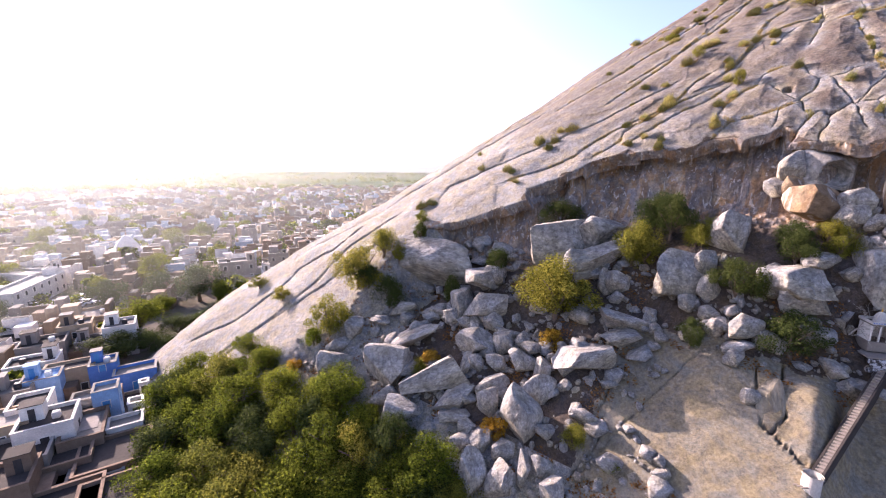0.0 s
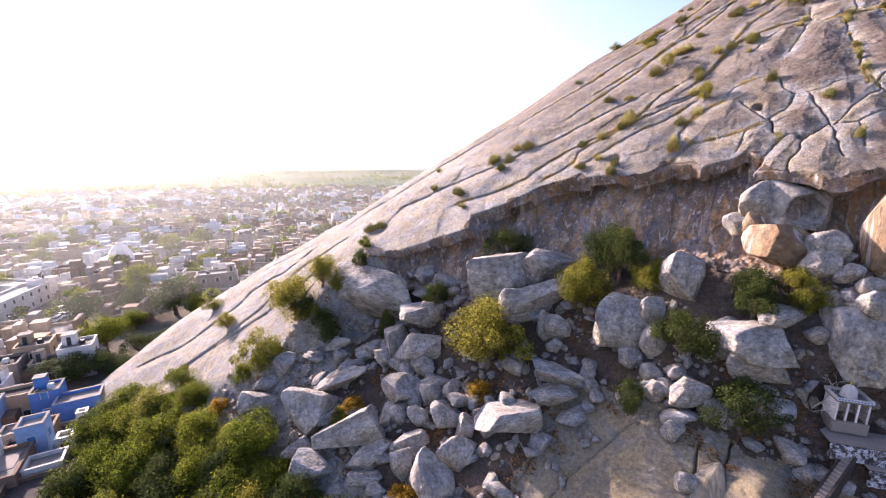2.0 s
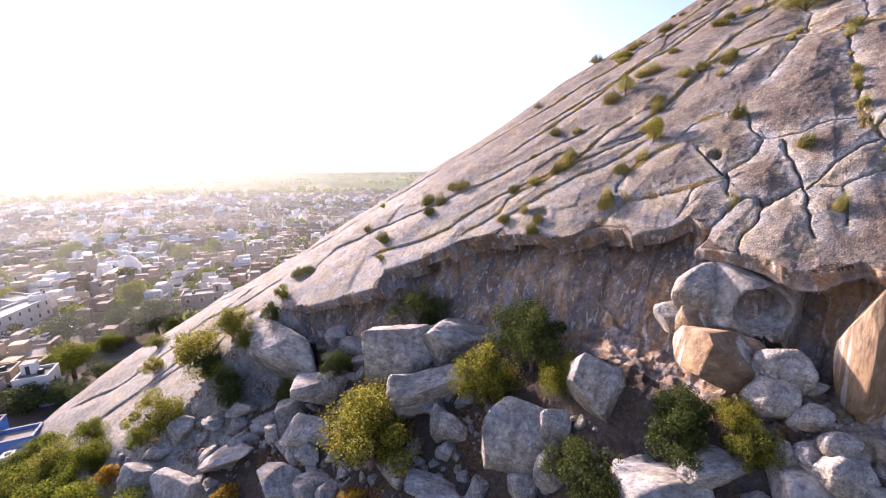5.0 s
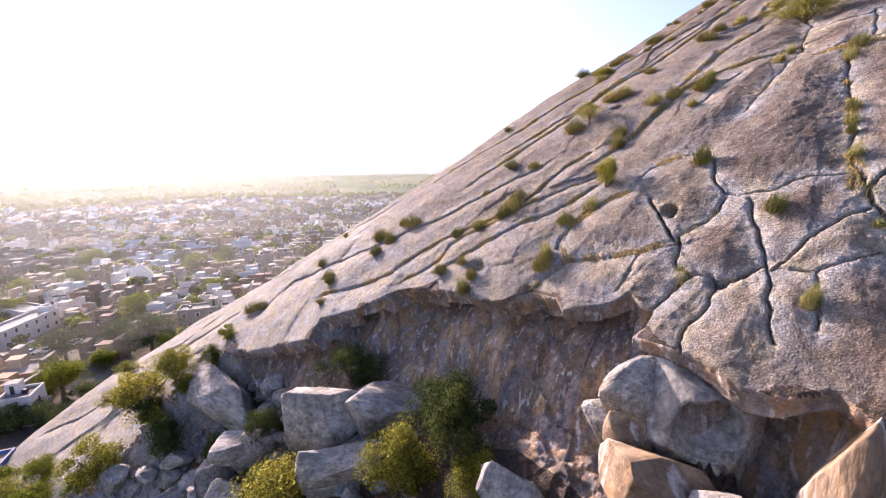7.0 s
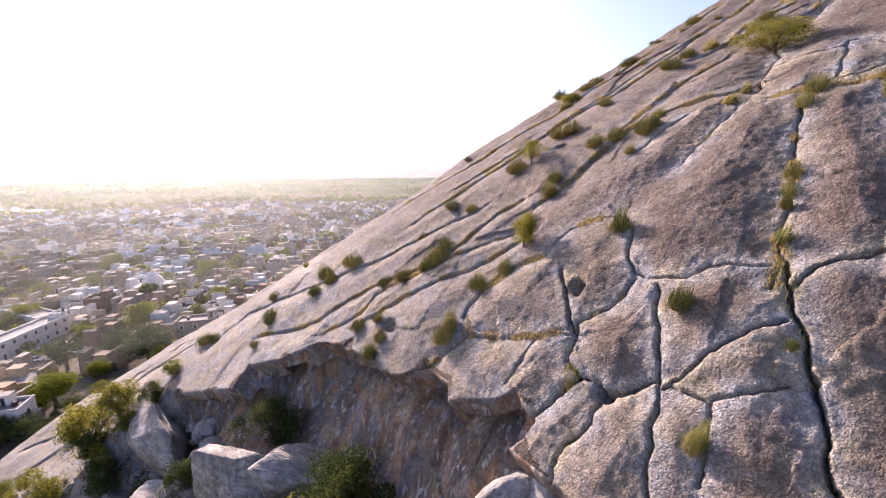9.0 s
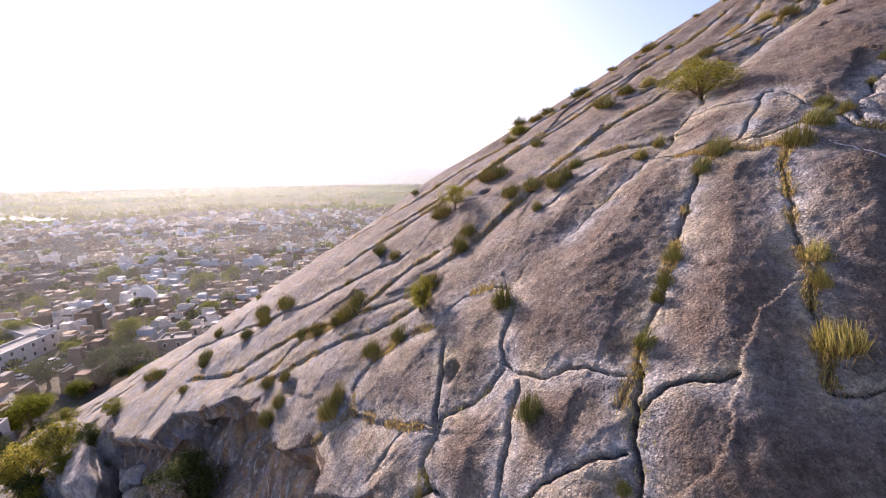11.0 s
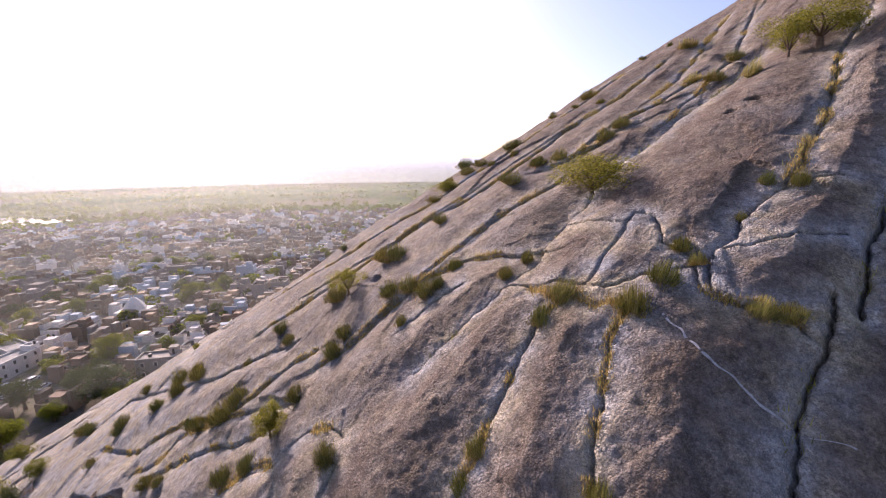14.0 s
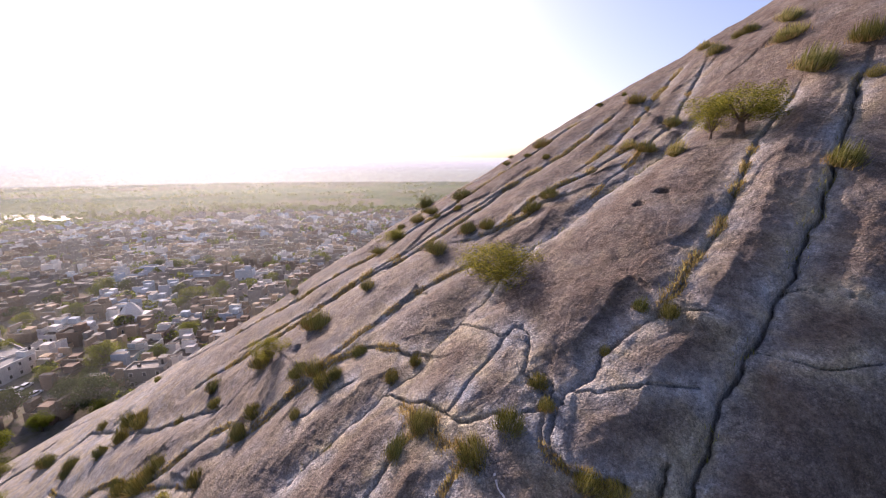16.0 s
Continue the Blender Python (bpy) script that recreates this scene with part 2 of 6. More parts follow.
def relief(u, v):
    """Height out of the slope, the push under the lip and how near a joint is, for arrays of u and v."""
    u, v = np.asarray(u, float), np.asarray(v, float)
    a, b = u / 10, v / 10
    k = np.clip(a - 1.7, 0, None)
    w = 10 * (0.2174 + -0.0612 * a + -0.058 * b + -0.0453 * a * a + 0.0694 * a * b + -0.0272 * b * b + -0.0246 * k * k)
    for cu, row in zip((-75, -48, -21, 6, 30), SWELL):
        for cv, high in zip((-40, -14, 12, 38, 64), row):
            w = w + high * np.exp(-((u - cu) ** 2 + (v - cv) ** 2) / 512)
    w += 1.1 * np.exp(-(((u - 14) / 12) ** 2) - ((v - 29) / 9) ** 2) - 1.6 * np.exp(-(((u - 11) / 9) ** 2) - ((v - 55) / 9) ** 2)
    w -= 0.05 * np.clip(u - 18, 0, 9) ** 2 * step01(6, 14, v) * step01(70, 46, v)
    w += 0.3 * perlin(u / 16, v / 16, 1) + 0.2 * perlin(u / 5.5, v / 5.5, 2) + 0.07 * perlin(u / 1.7, v / 1.7, 3)
    w += 0.035 * perlin(u / 0.55, v / 0.55, 4) + 0.022 * perlin(u / 0.24, v / 0.24, 14) + 0.35 * np.abs(perlin((u - v) / 9, (u + v) / 40, 5)) * step01(6, -25, u)
    ju = u + 0.22 * perlin(u / 1.6, v / 1.6, 6) + 0.08 * perlin(u / 0.45, v / 0.45, 7)
    jv = v + 0.22 * perlin(u / 1.6, v / 1.6, 8) + 0.08 * perlin(u / 0.45, v / 0.45, 9)
    # sheets that have scaled off, one below the other
    w += step01(-30, -12, v) * (0.08 * blocks(ju, jv, 4.2, 8.5, 21) + 0.045 * blocks(ju, jv, 1.7, 2.8, 22) * step01(-0.1, 0.35, perlin(u / 6, v / 6, 23)))
    pit, swell, rim = np.zeros(u.shape), np.zeros(u.shape), np.zeros(u.shape)
    for depth, width, pillow, step, line in CRACKS:
        us, vs = [p[0] for p in line], [p[1] for p in line]
        some = (u > min(us) - 5) & (u < max(us) + 5) & (v > min(vs) - 5) & (v < max(vs) + 5)
        if not some.any():
            continue
        d, side = to_line(ju[some], jv[some], line)
        open_by = (0.15 * width + 0.028) * (1 + 1.2 * step01(6, -14, u[some]))
        pit[some] = np.maximum(pit[some], (1.0 if depth > 0.45 or width < 0.12 else 0.6) * depth * np.exp(-((d / open_by) ** 2)))
        swell[some] = np.maximum(swell[some], pillow * (0.16 * np.exp(-d / 0.1) + 0.28 * np.exp(-d / 0.5) + 1.1 * np.exp(-((d / 2.0) ** 2))))
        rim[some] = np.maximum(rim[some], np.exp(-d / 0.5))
        if step:
            w[some] += 0.55 * step * (side > 0) * np.exp(-d / 1.6)
    w -= pit + swell
    for cu, cv, ru, rv, deep in PITS:
        w -= deep * np.exp(-((((u - cu) / ru) ** 2 + ((v - cv) / rv) ** 2) ** 2))
    # the hollow
    within = inside(ju, jv, HOLLOW)
    lip, _ = to_line(ju, jv, LIP)
    soft, _ = to_line(ju, jv, GENTLE)
    lower = step01(-35, -17, v + 0.25 * np.clip(-u - 5, 0, 20))
    brink = 0.36 + 0.16 * blocks(u, v * 0.0, 3.1, 30.0, 71)
    calm, _ = to_line(u + 0.35 * perlin(u / 3.5, v / 3.5, 72), v + 0.35 * perlin(u / 3.5, v / 3.5, 73), LIP)
    fall = brink * step01(0.0, 0.35, lip) + 0.42 * step01(0.9, 1.6, calm) + (0.72 - brink) * step01(1.4, 7.5, calm) - 0.14 * step01(8, 12, calm)
    drop = within * fall * step01(0, 8, soft) * (1.0 + 3.6 * lower)
    rough = 0.5 * blocks(u, v, 2.6, 1.7, 11) + 0.2 * blocks(u, v, 1.1, 0.8, 12) + 0.35 * perlin(u / 2.3, v / 2.3, 12) + 0.12 * perlin(u / 0.6, v / 0.6, 13)
    shattered = step01(-4, 3, u + 2 * perlin(u / 4, v / 4, 63))
    rough = rough + (0.42 * blocks(u + 0.3 * v, v, 3.4, 2.6, 61) + 0.22 * blocks(u, v, 1.5, 3.2, 62)) * (0.12 + 0.88 * shattered) * step01(0.5, 1.6, lip) * step01(9, 6, lip) / (0.06 + 0.94 * step01(5.0, 9.0, lip)) * 0.75
    floor = 1.8 * step01(0, 8, u) * (1 - 0.6 * step01(10, 6, lip)) - 2.3 * np.exp(-((((u - 20.5) / 3.6) ** 2 + ((v + 14) / 2.6) ** 2) ** 2)) - 2.0 * np.exp(-((u - 17.5) ** 2 + (v + 22.5) ** 2) / 22) - 3.5 * np.exp(-((((u - 17.0) / 3.0) ** 2 + ((v - 0.6) / 2.4) ** 2) ** 2)) - 2.6 * np.exp(-((u + 34) ** 2 + (v + 19) ** 2) / 60)
    w -= drop - np.clip(drop / 4, 0, 1) * (rough * lower * step01(14, 7, lip) * (0.06 + 0.94 * step01(5.0, 9.0, lip)) + floor)
    w -= 1.9 * step01(-2, -10, u) * step01(-20, -30, v) * step01(-82, -62, u)
    # the smooth lower slab
    flat = step01(-5, 3, u) * step01(19, 14.5, u) * step01(-45, -38, v) * step01(-18.5, -23.5, v)
    slab = -1.6 + 0.06 * (u - 6.3) - 0.202 * (v + 30.3) + 0.25 * perlin(u / 7, v / 9, 51) + 0.06 * perlin((u + v) / 5, (u - v) / 1.2, 52) - pit - 0.5 * swell
    w = w * (1 - flat) + slab * flat
    push = 2.3 * within * np.exp(-(((calm - 1.3) / 1.1) ** 2)) * step01(0.45, 1.1, calm)
    return w, push, rim


def place(u, v, up=0.0):
    """The point of the rock at (u, v), up metres out of it."""
    w, push, _ = relief(np.array([u]), np.array([v]))
    return ORIGIN + np.array([u, v + float(push[0]), float(w[0]) + up]) @ AXES



# ---- world, sun ----
SUN_AZ, SUN_EL = 50.0, 23.0  # degrees to the left of +y, above the horizon
sun_way = Vector((-math.sin(radians(SUN_AZ)) * math.cos(radians(SUN_EL)), math.cos(radians(SUN_AZ)) * math.cos(radians(SUN_EL)), math.sin(radians(SUN_EL))))
world = bpy.data.worlds.new("sky")
scene.world = world
world.use_nodes = True
wn = world.node_tree.nodes
sky = wn.new("ShaderNodeTexSky")
sky.sky_type, sky.sun_disc, sky.sun_elevation, sky.sun_rotation = "NISHITA", False, radians(SUN_EL), radians(-SUN_AZ)
sky.air_density, sky.dust_density, sky.ozone_density, sky.altitude = 1.0, 3.4, 1.0, 300
world.node_tree.links.new(sky.outputs[0], wn["Background"].inputs[0])
wn["Background"].inputs[1].default_value = 0.085
sun = new("sun", bpy.data.lights.new("sun", "SUN"))
sun.data.energy, sun.data.angle, sun.data.color = 3.8, radians(0.6), (1.0, 0.86, 0.66)
sun.matrix_basis = look(tuple(ORIGIN + 200 * np.array(sun_way)), tuple(ORIGIN))

# ---- materials ----


def material(name, rough=0.85, spec=0.3):
    m = bpy.data.materials.new(name)
    m.use_nodes = True
    b = m.node_tree.nodes["Principled BSDF"]
    b.inputs["Roughness"].default_value = rough
    b.inputs["Specular IOR Level"].default_value = spec
    return m, m.node_tree, b


def node(tree, kind, **values):
    n = tree.nodes.new(kind)
    for k, x in values.items():
        n.inputs[k.replace("_", " ")].default_value = x
    return n


def coords(tree, scale=(1, 1, 1), turn=(0, 0, 0), space="Object"):
    c, m = tree.nodes.new("ShaderNodeTexCoord"), tree.nodes.new("ShaderNodeMapping")
    m.inputs["Scale"].default_value = scale
    m.inputs["Rotation"].default_value = turn
    tree.links.new(c.outputs[space], m.inputs[0])
    return m.outputs[0]


def noise_at(tree, where, scale, detail=6, rough=0.6, distort=0.0):
    n = node(tree, "ShaderNodeTexNoise", Scale=scale, Detail=detail, Roughness=rough, Distortion=distort)
    tree.links.new(where, n.inputs["Vector"])
    return n.outputs["Fac"]


def ramp(tree, fac, *stops):
    r = tree.nodes.new("ShaderNodeValToRGB")
    r.color_ramp.elements.remove(r.color_ramp.elements[1])
    for n, (at, rgb) in enumerate(stops):
        e = r.color_ramp.elements[0] if n == 0 else r.color_ramp.elements.new(at)
        e.position, e.color = at, (*rgb, 1) if len(rgb) == 3 else rgb
    tree.links.new(fac, r.inputs[0])
    return r.outputs[0]


def mixed(tree, fac, a, b, blend="MIX"):
    m = tree.nodes.new("ShaderNodeMix")
    m.data_type, m.blend_type = "RGBA", blend
    for socket, x in ((m.inputs[0], fac), (m.inputs[6], a), (m.inputs[7], b)):
        if isinstance(x, (int, float)):
            socket.default_value = x
        elif isinstance(x, tuple):
            socket.default_value = (*x, 1)
        else:
            tree.links.new(x, socket)
    return m.outputs[2]


def bumped(tree, b, height, strength, distance):
    n = node(tree, "ShaderNodeBump", Strength=strength, Distance=distance)
    tree.links.new(height, n.inputs["Height"])
    tree.links.new(n.outputs[0], b.inputs["Normal"])


def grey(*x):
    return tuple((v, v, v) for v in x)


def noise_colour(tree, where, scale):
    n = node(tree, "ShaderNodeTexNoise", Scale=scale, Detail=3)
    tree.links.new(where, n.inputs["Vector"])
    return n.outputs["Color"]


def make_granite(name, pale, brown, dark, crusted, stained=0.0, speckle=1.0):
    m, t, b = material(name, 0.92, 0.18)
    at = coords(t)
    along = coords(t, (1.3, 1.3, 0.1))
    big = ramp(t, noise_at(t, at, 0.16, 5, 0.62, 0.4), (0.38, (0, 0, 0)), (0.62, (1, 1, 1)))
    mid = ramp(t, noise_at(t, at, 1.4, 9, 0.74), (0.36, (0, 0, 0)), (0.64, (1, 1, 1)))
    colour = mixed(t, big, pale, brown)
    colour = mixed(t, 0.5, colour, ramp(t, mid, (0.0, dark), (0.5, brown), (1.0, pale)))
    # patches of violet grey and of tan crust
    tint = ramp(t, noise_at(t, at, 0.5, 6, 0.66, 0.5), (0.36, (0.82, 0.90, 1.12)), (0.47, (0.98, 0.97, 1.04)), (0.55, (1.08, 1.0, 0.90)), (0.66, (1.14, 1.03, 0.79)))
    colour = mixed(t, 0.85, colour, tint, "MULTIPLY")
    fine = noise_at(t, at, 26.0, 5, 0.7)
    grain = noise_at(t, at, 11.0, 8, 0.78)
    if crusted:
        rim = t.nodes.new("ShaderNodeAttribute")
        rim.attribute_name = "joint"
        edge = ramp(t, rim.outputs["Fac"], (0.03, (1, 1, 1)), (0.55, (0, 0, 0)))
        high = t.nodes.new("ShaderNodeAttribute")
        high.attribute_name = "varnish_and_shade"
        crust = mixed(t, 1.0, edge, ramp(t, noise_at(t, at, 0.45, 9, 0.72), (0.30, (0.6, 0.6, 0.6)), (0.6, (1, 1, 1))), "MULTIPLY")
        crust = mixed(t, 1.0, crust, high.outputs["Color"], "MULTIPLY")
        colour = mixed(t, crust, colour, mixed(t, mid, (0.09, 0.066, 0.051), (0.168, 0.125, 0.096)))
    streak = ramp(t, noise_at(t, along, 1.0, 5, 0.65), (0.52, (0, 0, 0)), (0.72, (1, 1, 1)))
    colour = mixed(t, mixed(t, 0.45, (0, 0, 0), streak), colour, (0.12, 0.10, 0.095))
    if stained:
        rust = ramp(t, noise_at(t, along, 0.8, 4, 0.6), (0.47, (0, 0, 0)), (0.57, (1, 1, 1)))
        colour = mixed(t, mixed(t, stained, (0, 0, 0), rust), colour, (0.40, 0.215, 0.08))
        soot = ramp(t, noise_at(t, along, 0.36, 5, 0.62), (0.45, (0, 0, 0)), (0.54, (1, 1, 1)))
        colour = mixed(t, mixed(t, 0.5, (0, 0, 0), soot), colour, (0.055, 0.05, 0.052))
        lime = ramp(t, noise_at(t, along, 1.7, 4, 0.6), (0.58, (0, 0, 0)), (0.64, (1, 1, 1)))
        colour = mixed(t, mixed(t, 0.6, (0, 0, 0), lime), colour, (0.62, 0.57, 0.51))
    colour = mixed(t, 0.9, colour, ramp(t, noise_at(t, at, 3.4, 8, 0.72, 0.3), (0.34, grey(0.58)[0]), (0.5, grey(1.0)[0]), (0.66, grey(1.34)[0])), "MULTIPLY")
    # crystals and knobs that stand proud, each of its own shade
    warped = mixed(t, 0.06, at, noise_colour(t, at, 7.0))
    patchy = ramp(t, noise_at(t, at, 0.6, 5, 0.65), (0.40, grey(0.25)[0]), (0.56, grey(1.0)[0]))
    heights = []
    for size, weight in ((9.0, 0.5), (20.0, 0.7)):
        knob = node(t, "ShaderNodeTexVoronoi", Scale=size)
        t.links.new(warped, knob.inputs["Vector"])
        shade = ramp(t, knob.outputs["Color"], (0.15, grey(0.42)[0]), (0.5, grey(1.0)[0]), (0.85, grey(1.55)[0]))
        gap = ramp(t, knob.outputs["Distance"], (0.25, grey(1.1)[0]), (0.75, grey(0.55)[0]))
        shade = mixed(t, 0.8, shade, gap, "MULTIPLY")
        colour = mixed(t, mixed(t, weight * speckle, (0, 0, 0), patchy), colour, mixed(t, 1.0, colour, shade, "MULTIPLY"))
        heights.append(mixed(t, 0.5, shade, gap, "MULTIPLY"))
    colour = mixed(t, 0.62 * speckle, colour, ramp(t, grain, (0.39, grey(0.4)[0]), (0.49, grey(0.97)[0]), (0.60, grey(1.4)[0])), "MULTIPLY")
    colour = mixed(t, 0.45 * speckle, colour, ramp(t, fine, (0.40, grey(0.5)[0]), (0.5, grey(1.0)[0]), (0.60, grey(1.45)[0])), "MULTIPLY")
    # dark pits and pale lichen
    pits = ramp(t, noise_at(t, at, 13.0, 4, 0.6), (0.38, (1, 1, 1)), (0.44, (0, 0, 0)))
    colour = mixed(t, mixed(t, 0.65 * speckle, (0, 0, 0), pits), colour, (0.07, 0.055, 0.05))
    lichen = ramp(t, noise_at(t, at, 6.0, 7, 0.7), (0.62, (0, 0, 0)), (0.68, (1, 1, 1)))
    colour = mixed(t, mixed(t, 0.5 * speckle, (0, 0, 0), lichen), colour, (0.40, 0.38, 0.37))
    t.links.new(colour, b.inputs["Base Color"])
    rough = mixed(t, 0.5, mixed(t, 0.5, grain, noise_at(t, at, 4.2, 6, 0.65)), mixed(t, 0.4, heights[0], heights[1]))
    bumped(t, b, rough, 1.0, 0.08 + 0.14 * speckle)
    return m


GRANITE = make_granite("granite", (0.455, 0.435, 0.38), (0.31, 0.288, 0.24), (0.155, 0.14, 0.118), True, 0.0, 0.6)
BOULDER = make_granite("boulder granite", (0.405, 0.38, 0.325), (0.275, 0.255, 0.216), (0.122, 0.112, 0.097), False, 0.0, 0.5)
CAVE = make_granite("stained granite", (0.40, 0.34, 0.285), (0.29, 0.24, 0.195), (0.14, 0.122, 0.112), False, 0.6, 0.22)
OCHRE_ROCK = make_granite("ochre hollowed granite", (0.43, 0.315, 0.185), (0.33, 0.225, 0.12), (0.18, 0.122, 0.075), False, 0.35, 0.22)
SMOOTH = make_granite("smooth slab granite", (0.275, 0.24, 0.168), (0.205, 0.177, 0.122), (0.118, 0.101, 0.074), False, 0.0, 0.12)
DEBRIS = make_granite("soil and leaf litter", (0.14, 0.11, 0.083), (0.085, 0.064, 0.047), (0.038, 0.029, 0.022), False, 0.0, 0.6)


def plain(name, rgb, rough=0.8, vary=0.25, scale=1.5, spec=0.12, spread=0.0, metal=0.0):
    """A painted or natural surface with stains at two sizes; spread varies it from thing to thing."""
    m, t, b = material(name, rough, spec)
    b.inputs["Metallic"].default_value = metal
    at = coords(t)
    f = mixed(t, 0.5, noise_at(t, at, scale, 6, 0.65), noise_at(t, at, scale * 9, 5, 0.7))
    low, high = tuple(c * (1 - vary) for c in rgb), tuple(min(1, c * (1 + 0.5 * vary)) for c in rgb)
    colour = ramp(t, f, (0.32, low), (0.66, high))
    if spread:
        info = t.nodes.new("ShaderNodeObjectInfo")
        shade = ramp(t, info.outputs["Random"], (0.0, grey(1 - spread)[0]), (1.0, grey(1 + spread)[0]))
        colour = mixed(t, 1.0, colour, shade, "MULTIPLY")
    t.links.new(colour, b.inputs["Base Color"])
    bumped(t, b, f, 0.3, 0.03)
    return m


def leafy(name, dark, bright, through=0.35):
    m, t, b = material(name, 0.75, 0.06)
    g = t.nodes.new("ShaderNodeNewGeometry")
    info = t.nodes.new("ShaderNodeObjectInfo")
    c = ramp(t, g.outputs["Random Per Island"], (0.0, dark), (0.6, bright), (1.0, tuple(x * 1.35 for x in bright)))
    c = mixed(t, 1.0, c, ramp(t, info.outputs["Random"], (0, (0.8, 0.85, 0.8)), (1, (1.2, 1.1, 1.0))), "MULTIPLY")
    t.links.new(c, b.inputs["Base Color"])
    tr = t.nodes.new("ShaderNodeBsdfTranslucent")
    t.links.new(c, tr.inputs[0])
    mx = node(t, "ShaderNodeMixShader", Fac=through)
    out = t.nodes["Material Output"]
    t.links.new(b.outputs[0], mx.inputs[1])
    t.links.new(tr.outputs[0], mx.inputs[2])
    t.links.new(mx.outputs[0], out.inputs[0])
    return m


LEAF_GREEN = leafy("green leaves", (0.014, 0.022, 0.005), (0.165, 0.19, 0.02), 0.55)
LEAF_DARK = leafy("dark leaves", (0.02, 0.032, 0.011), (0.07, 0.088, 0.024))
LEAF_OLIVE = leafy("olive leaves", (0.045, 0.058, 0.012), (0.225, 0.215, 0.035), 0.5)
LEAF_GOLD = leafy("golden leaves", (0.16, 0.09, 0.012), (0.36, 0.22, 0.03), 0.45)
SPIKE = leafy("spurge stems", (0.10, 0.11, 0.035), (0.34, 0.31, 0.10), 0.3)
STRAW = leafy("dry grass", (0.22, 0.15, 0.06), (0.45, 0.335, 0.14), 0.35)
BARK = plain("bark", (0.16, 0.115, 0.085), 0.9, 0.4, 5)
DEADWOOD = plain("bleached wood", (0.42, 0.38, 0.33), 0.85, 0.3, 6)
WHITEWASH = plain("whitewash", (0.62, 0.585, 0.54), 0.85, 0.35, 0.8, spread=0.25)
PALEROOF = plain("lime plastered roof", (0.36, 0.345, 0.32), 0.9, 0.45, 0.3, spread=0.1)
LIMEBLUE = plain("blue limewash", (0.27, 0.41, 0.62), 0.85, 0.35, 0.9, spread=0.15)
DEEPBLUE = plain("deep blue limewash", (0.09, 0.19, 0.46), 0.85, 0.3, 0.9, spread=0.15)
PALEBLUE = plain("faded blue limewash", (0.36, 0.41, 0.46), 0.85, 0.35, 0.9, spread=0.15)
OCHRE = plain("ochre plaster", (0.34, 0.255, 0.17), 0.9, 0.3, 0.9, spread=0.2)
BRICKY = plain("bare brick", (0.2, 0.138, 0.098), 0.9, 0.35, 1.5, spread=0.2)
PLASTER = plain("grey plaster", (0.25, 0.22, 0.195), 0.9, 0.3, 0.9, spread=0.25)
ROOFGREY = plain("cement roof", (0.25, 0.225, 0.195), 0.9, 0.4, 0.5, spread=0.35)
ROOFDARK = plain("weathered roof", (0.055, 0.046, 0.041), 0.9, 0.4, 0.5, spread=0.25)
OPENING = plain("dark shutter and painted shade", (0.05, 0.045, 0.045), 0.6, 0.3, 3)
TEAL = plain("blue shutter", (0.06, 0.20, 0.42), 0.6, 0.3, 3)
IRON = plain("rusty iron", (0.12, 0.085, 0.065), 0.7, 0.4, 6)
STONE = plain("worn stone step", (0.24, 0.205, 0.175), 0.9, 0.3, 3)


def make_land():
    m, t, b = material("land", 1.0, 0.0)
    at = coords(t)
    near = ramp(t, noise_at(t, at, 0.05, 8, 0.7), (0.35, (0.10, 0.088, 0.066)), (0.5, (0.19, 0.165, 0.135)), (0.65, (0.085, 0.095, 0.04)))
    v = node(t, "ShaderNodeTexVoronoi", Scale=0.006)
    t.links.new(at, v.inputs["Vector"])
    far = ramp(t, v.outputs["Color"], (0.2, (0.045, 0.07, 0.03)), (0.5, (0.085, 0.11, 0.045)), (0.8, (0.085, 0.085, 0.05)))
    dist = t.nodes.new("ShaderNodeVectorMath")
    dist.operation = "LENGTH"
    t.links.new(at, dist.inputs[0])
    r = node(t, "ShaderNodeMapRange")
    r.inputs[1].default_value, r.inputs[2].default_value = 560, 720
    t.links.new(dist.outputs["Value"], r.inputs[0])
    t.links.new(mixed(t, r.outputs[0], near, far), b.inputs["Base Color"])
    return m


LAND = make_land()
WATER, _t, _b = material("water", 0.08, 0.5)
_b.inputs["Base Color"].default_value = (0.08, 0.10, 0.11, 1)


# ---- making meshes ----
def mesh_of(name, points, faces, mat, smooth=False):
    me = bpy.data.meshes.new(name)
    me.from_pydata(points, [], faces)
    me.materials.append(mat)
    if smooth:
        me.polygons.foreach_set("use_smooth", [True] * len(me.polygons))
    me.update()
    return me


def of_bm(name, bm, mat, smooth=False):
    me = bpy.data.meshes.new(name)
    bm.to_mesh(me)
    bm.free()
    me.materials.append(mat)
    if smooth:
        me.polygons.foreach_set("use_smooth", [True] * len(me.polygons))
    return me


def child(name, me, parent, label="", m=None):
    ob = new(name, me)
    ob.parent = parent
    if m is not None:
        ob.matrix_basis = m
    if label:
        ob["label"] = label
    return ob


def box(bm, x0, y0, z0, x1, y1, z1, bevel=0.0, turn=None):
    m = Matrix.Translation(((x0 + x1) / 2, (y0 + y1) / 2, (z0 + z1) / 2)) @ Matrix.Diagonal((x1 - x0, y1 - y0, z1 - z0, 1))
    got = bmesh.ops.create_cube(bm, size=1, matrix=(turn @ m) if turn else m)
    if bevel:
        edges = list({e for v in got["verts"] for e in v.link_edges})
        bmesh.ops.bevel(bm, geom=edges, offset=bevel, segments=1, affect="EDGES")


def box_mesh(name, mat, *boxes, bevel=0.0):
    bm = bmesh.new()
    for b in boxes:
        box(bm, *b, bevel=bevel)
    return of_bm(name, bm, mat)


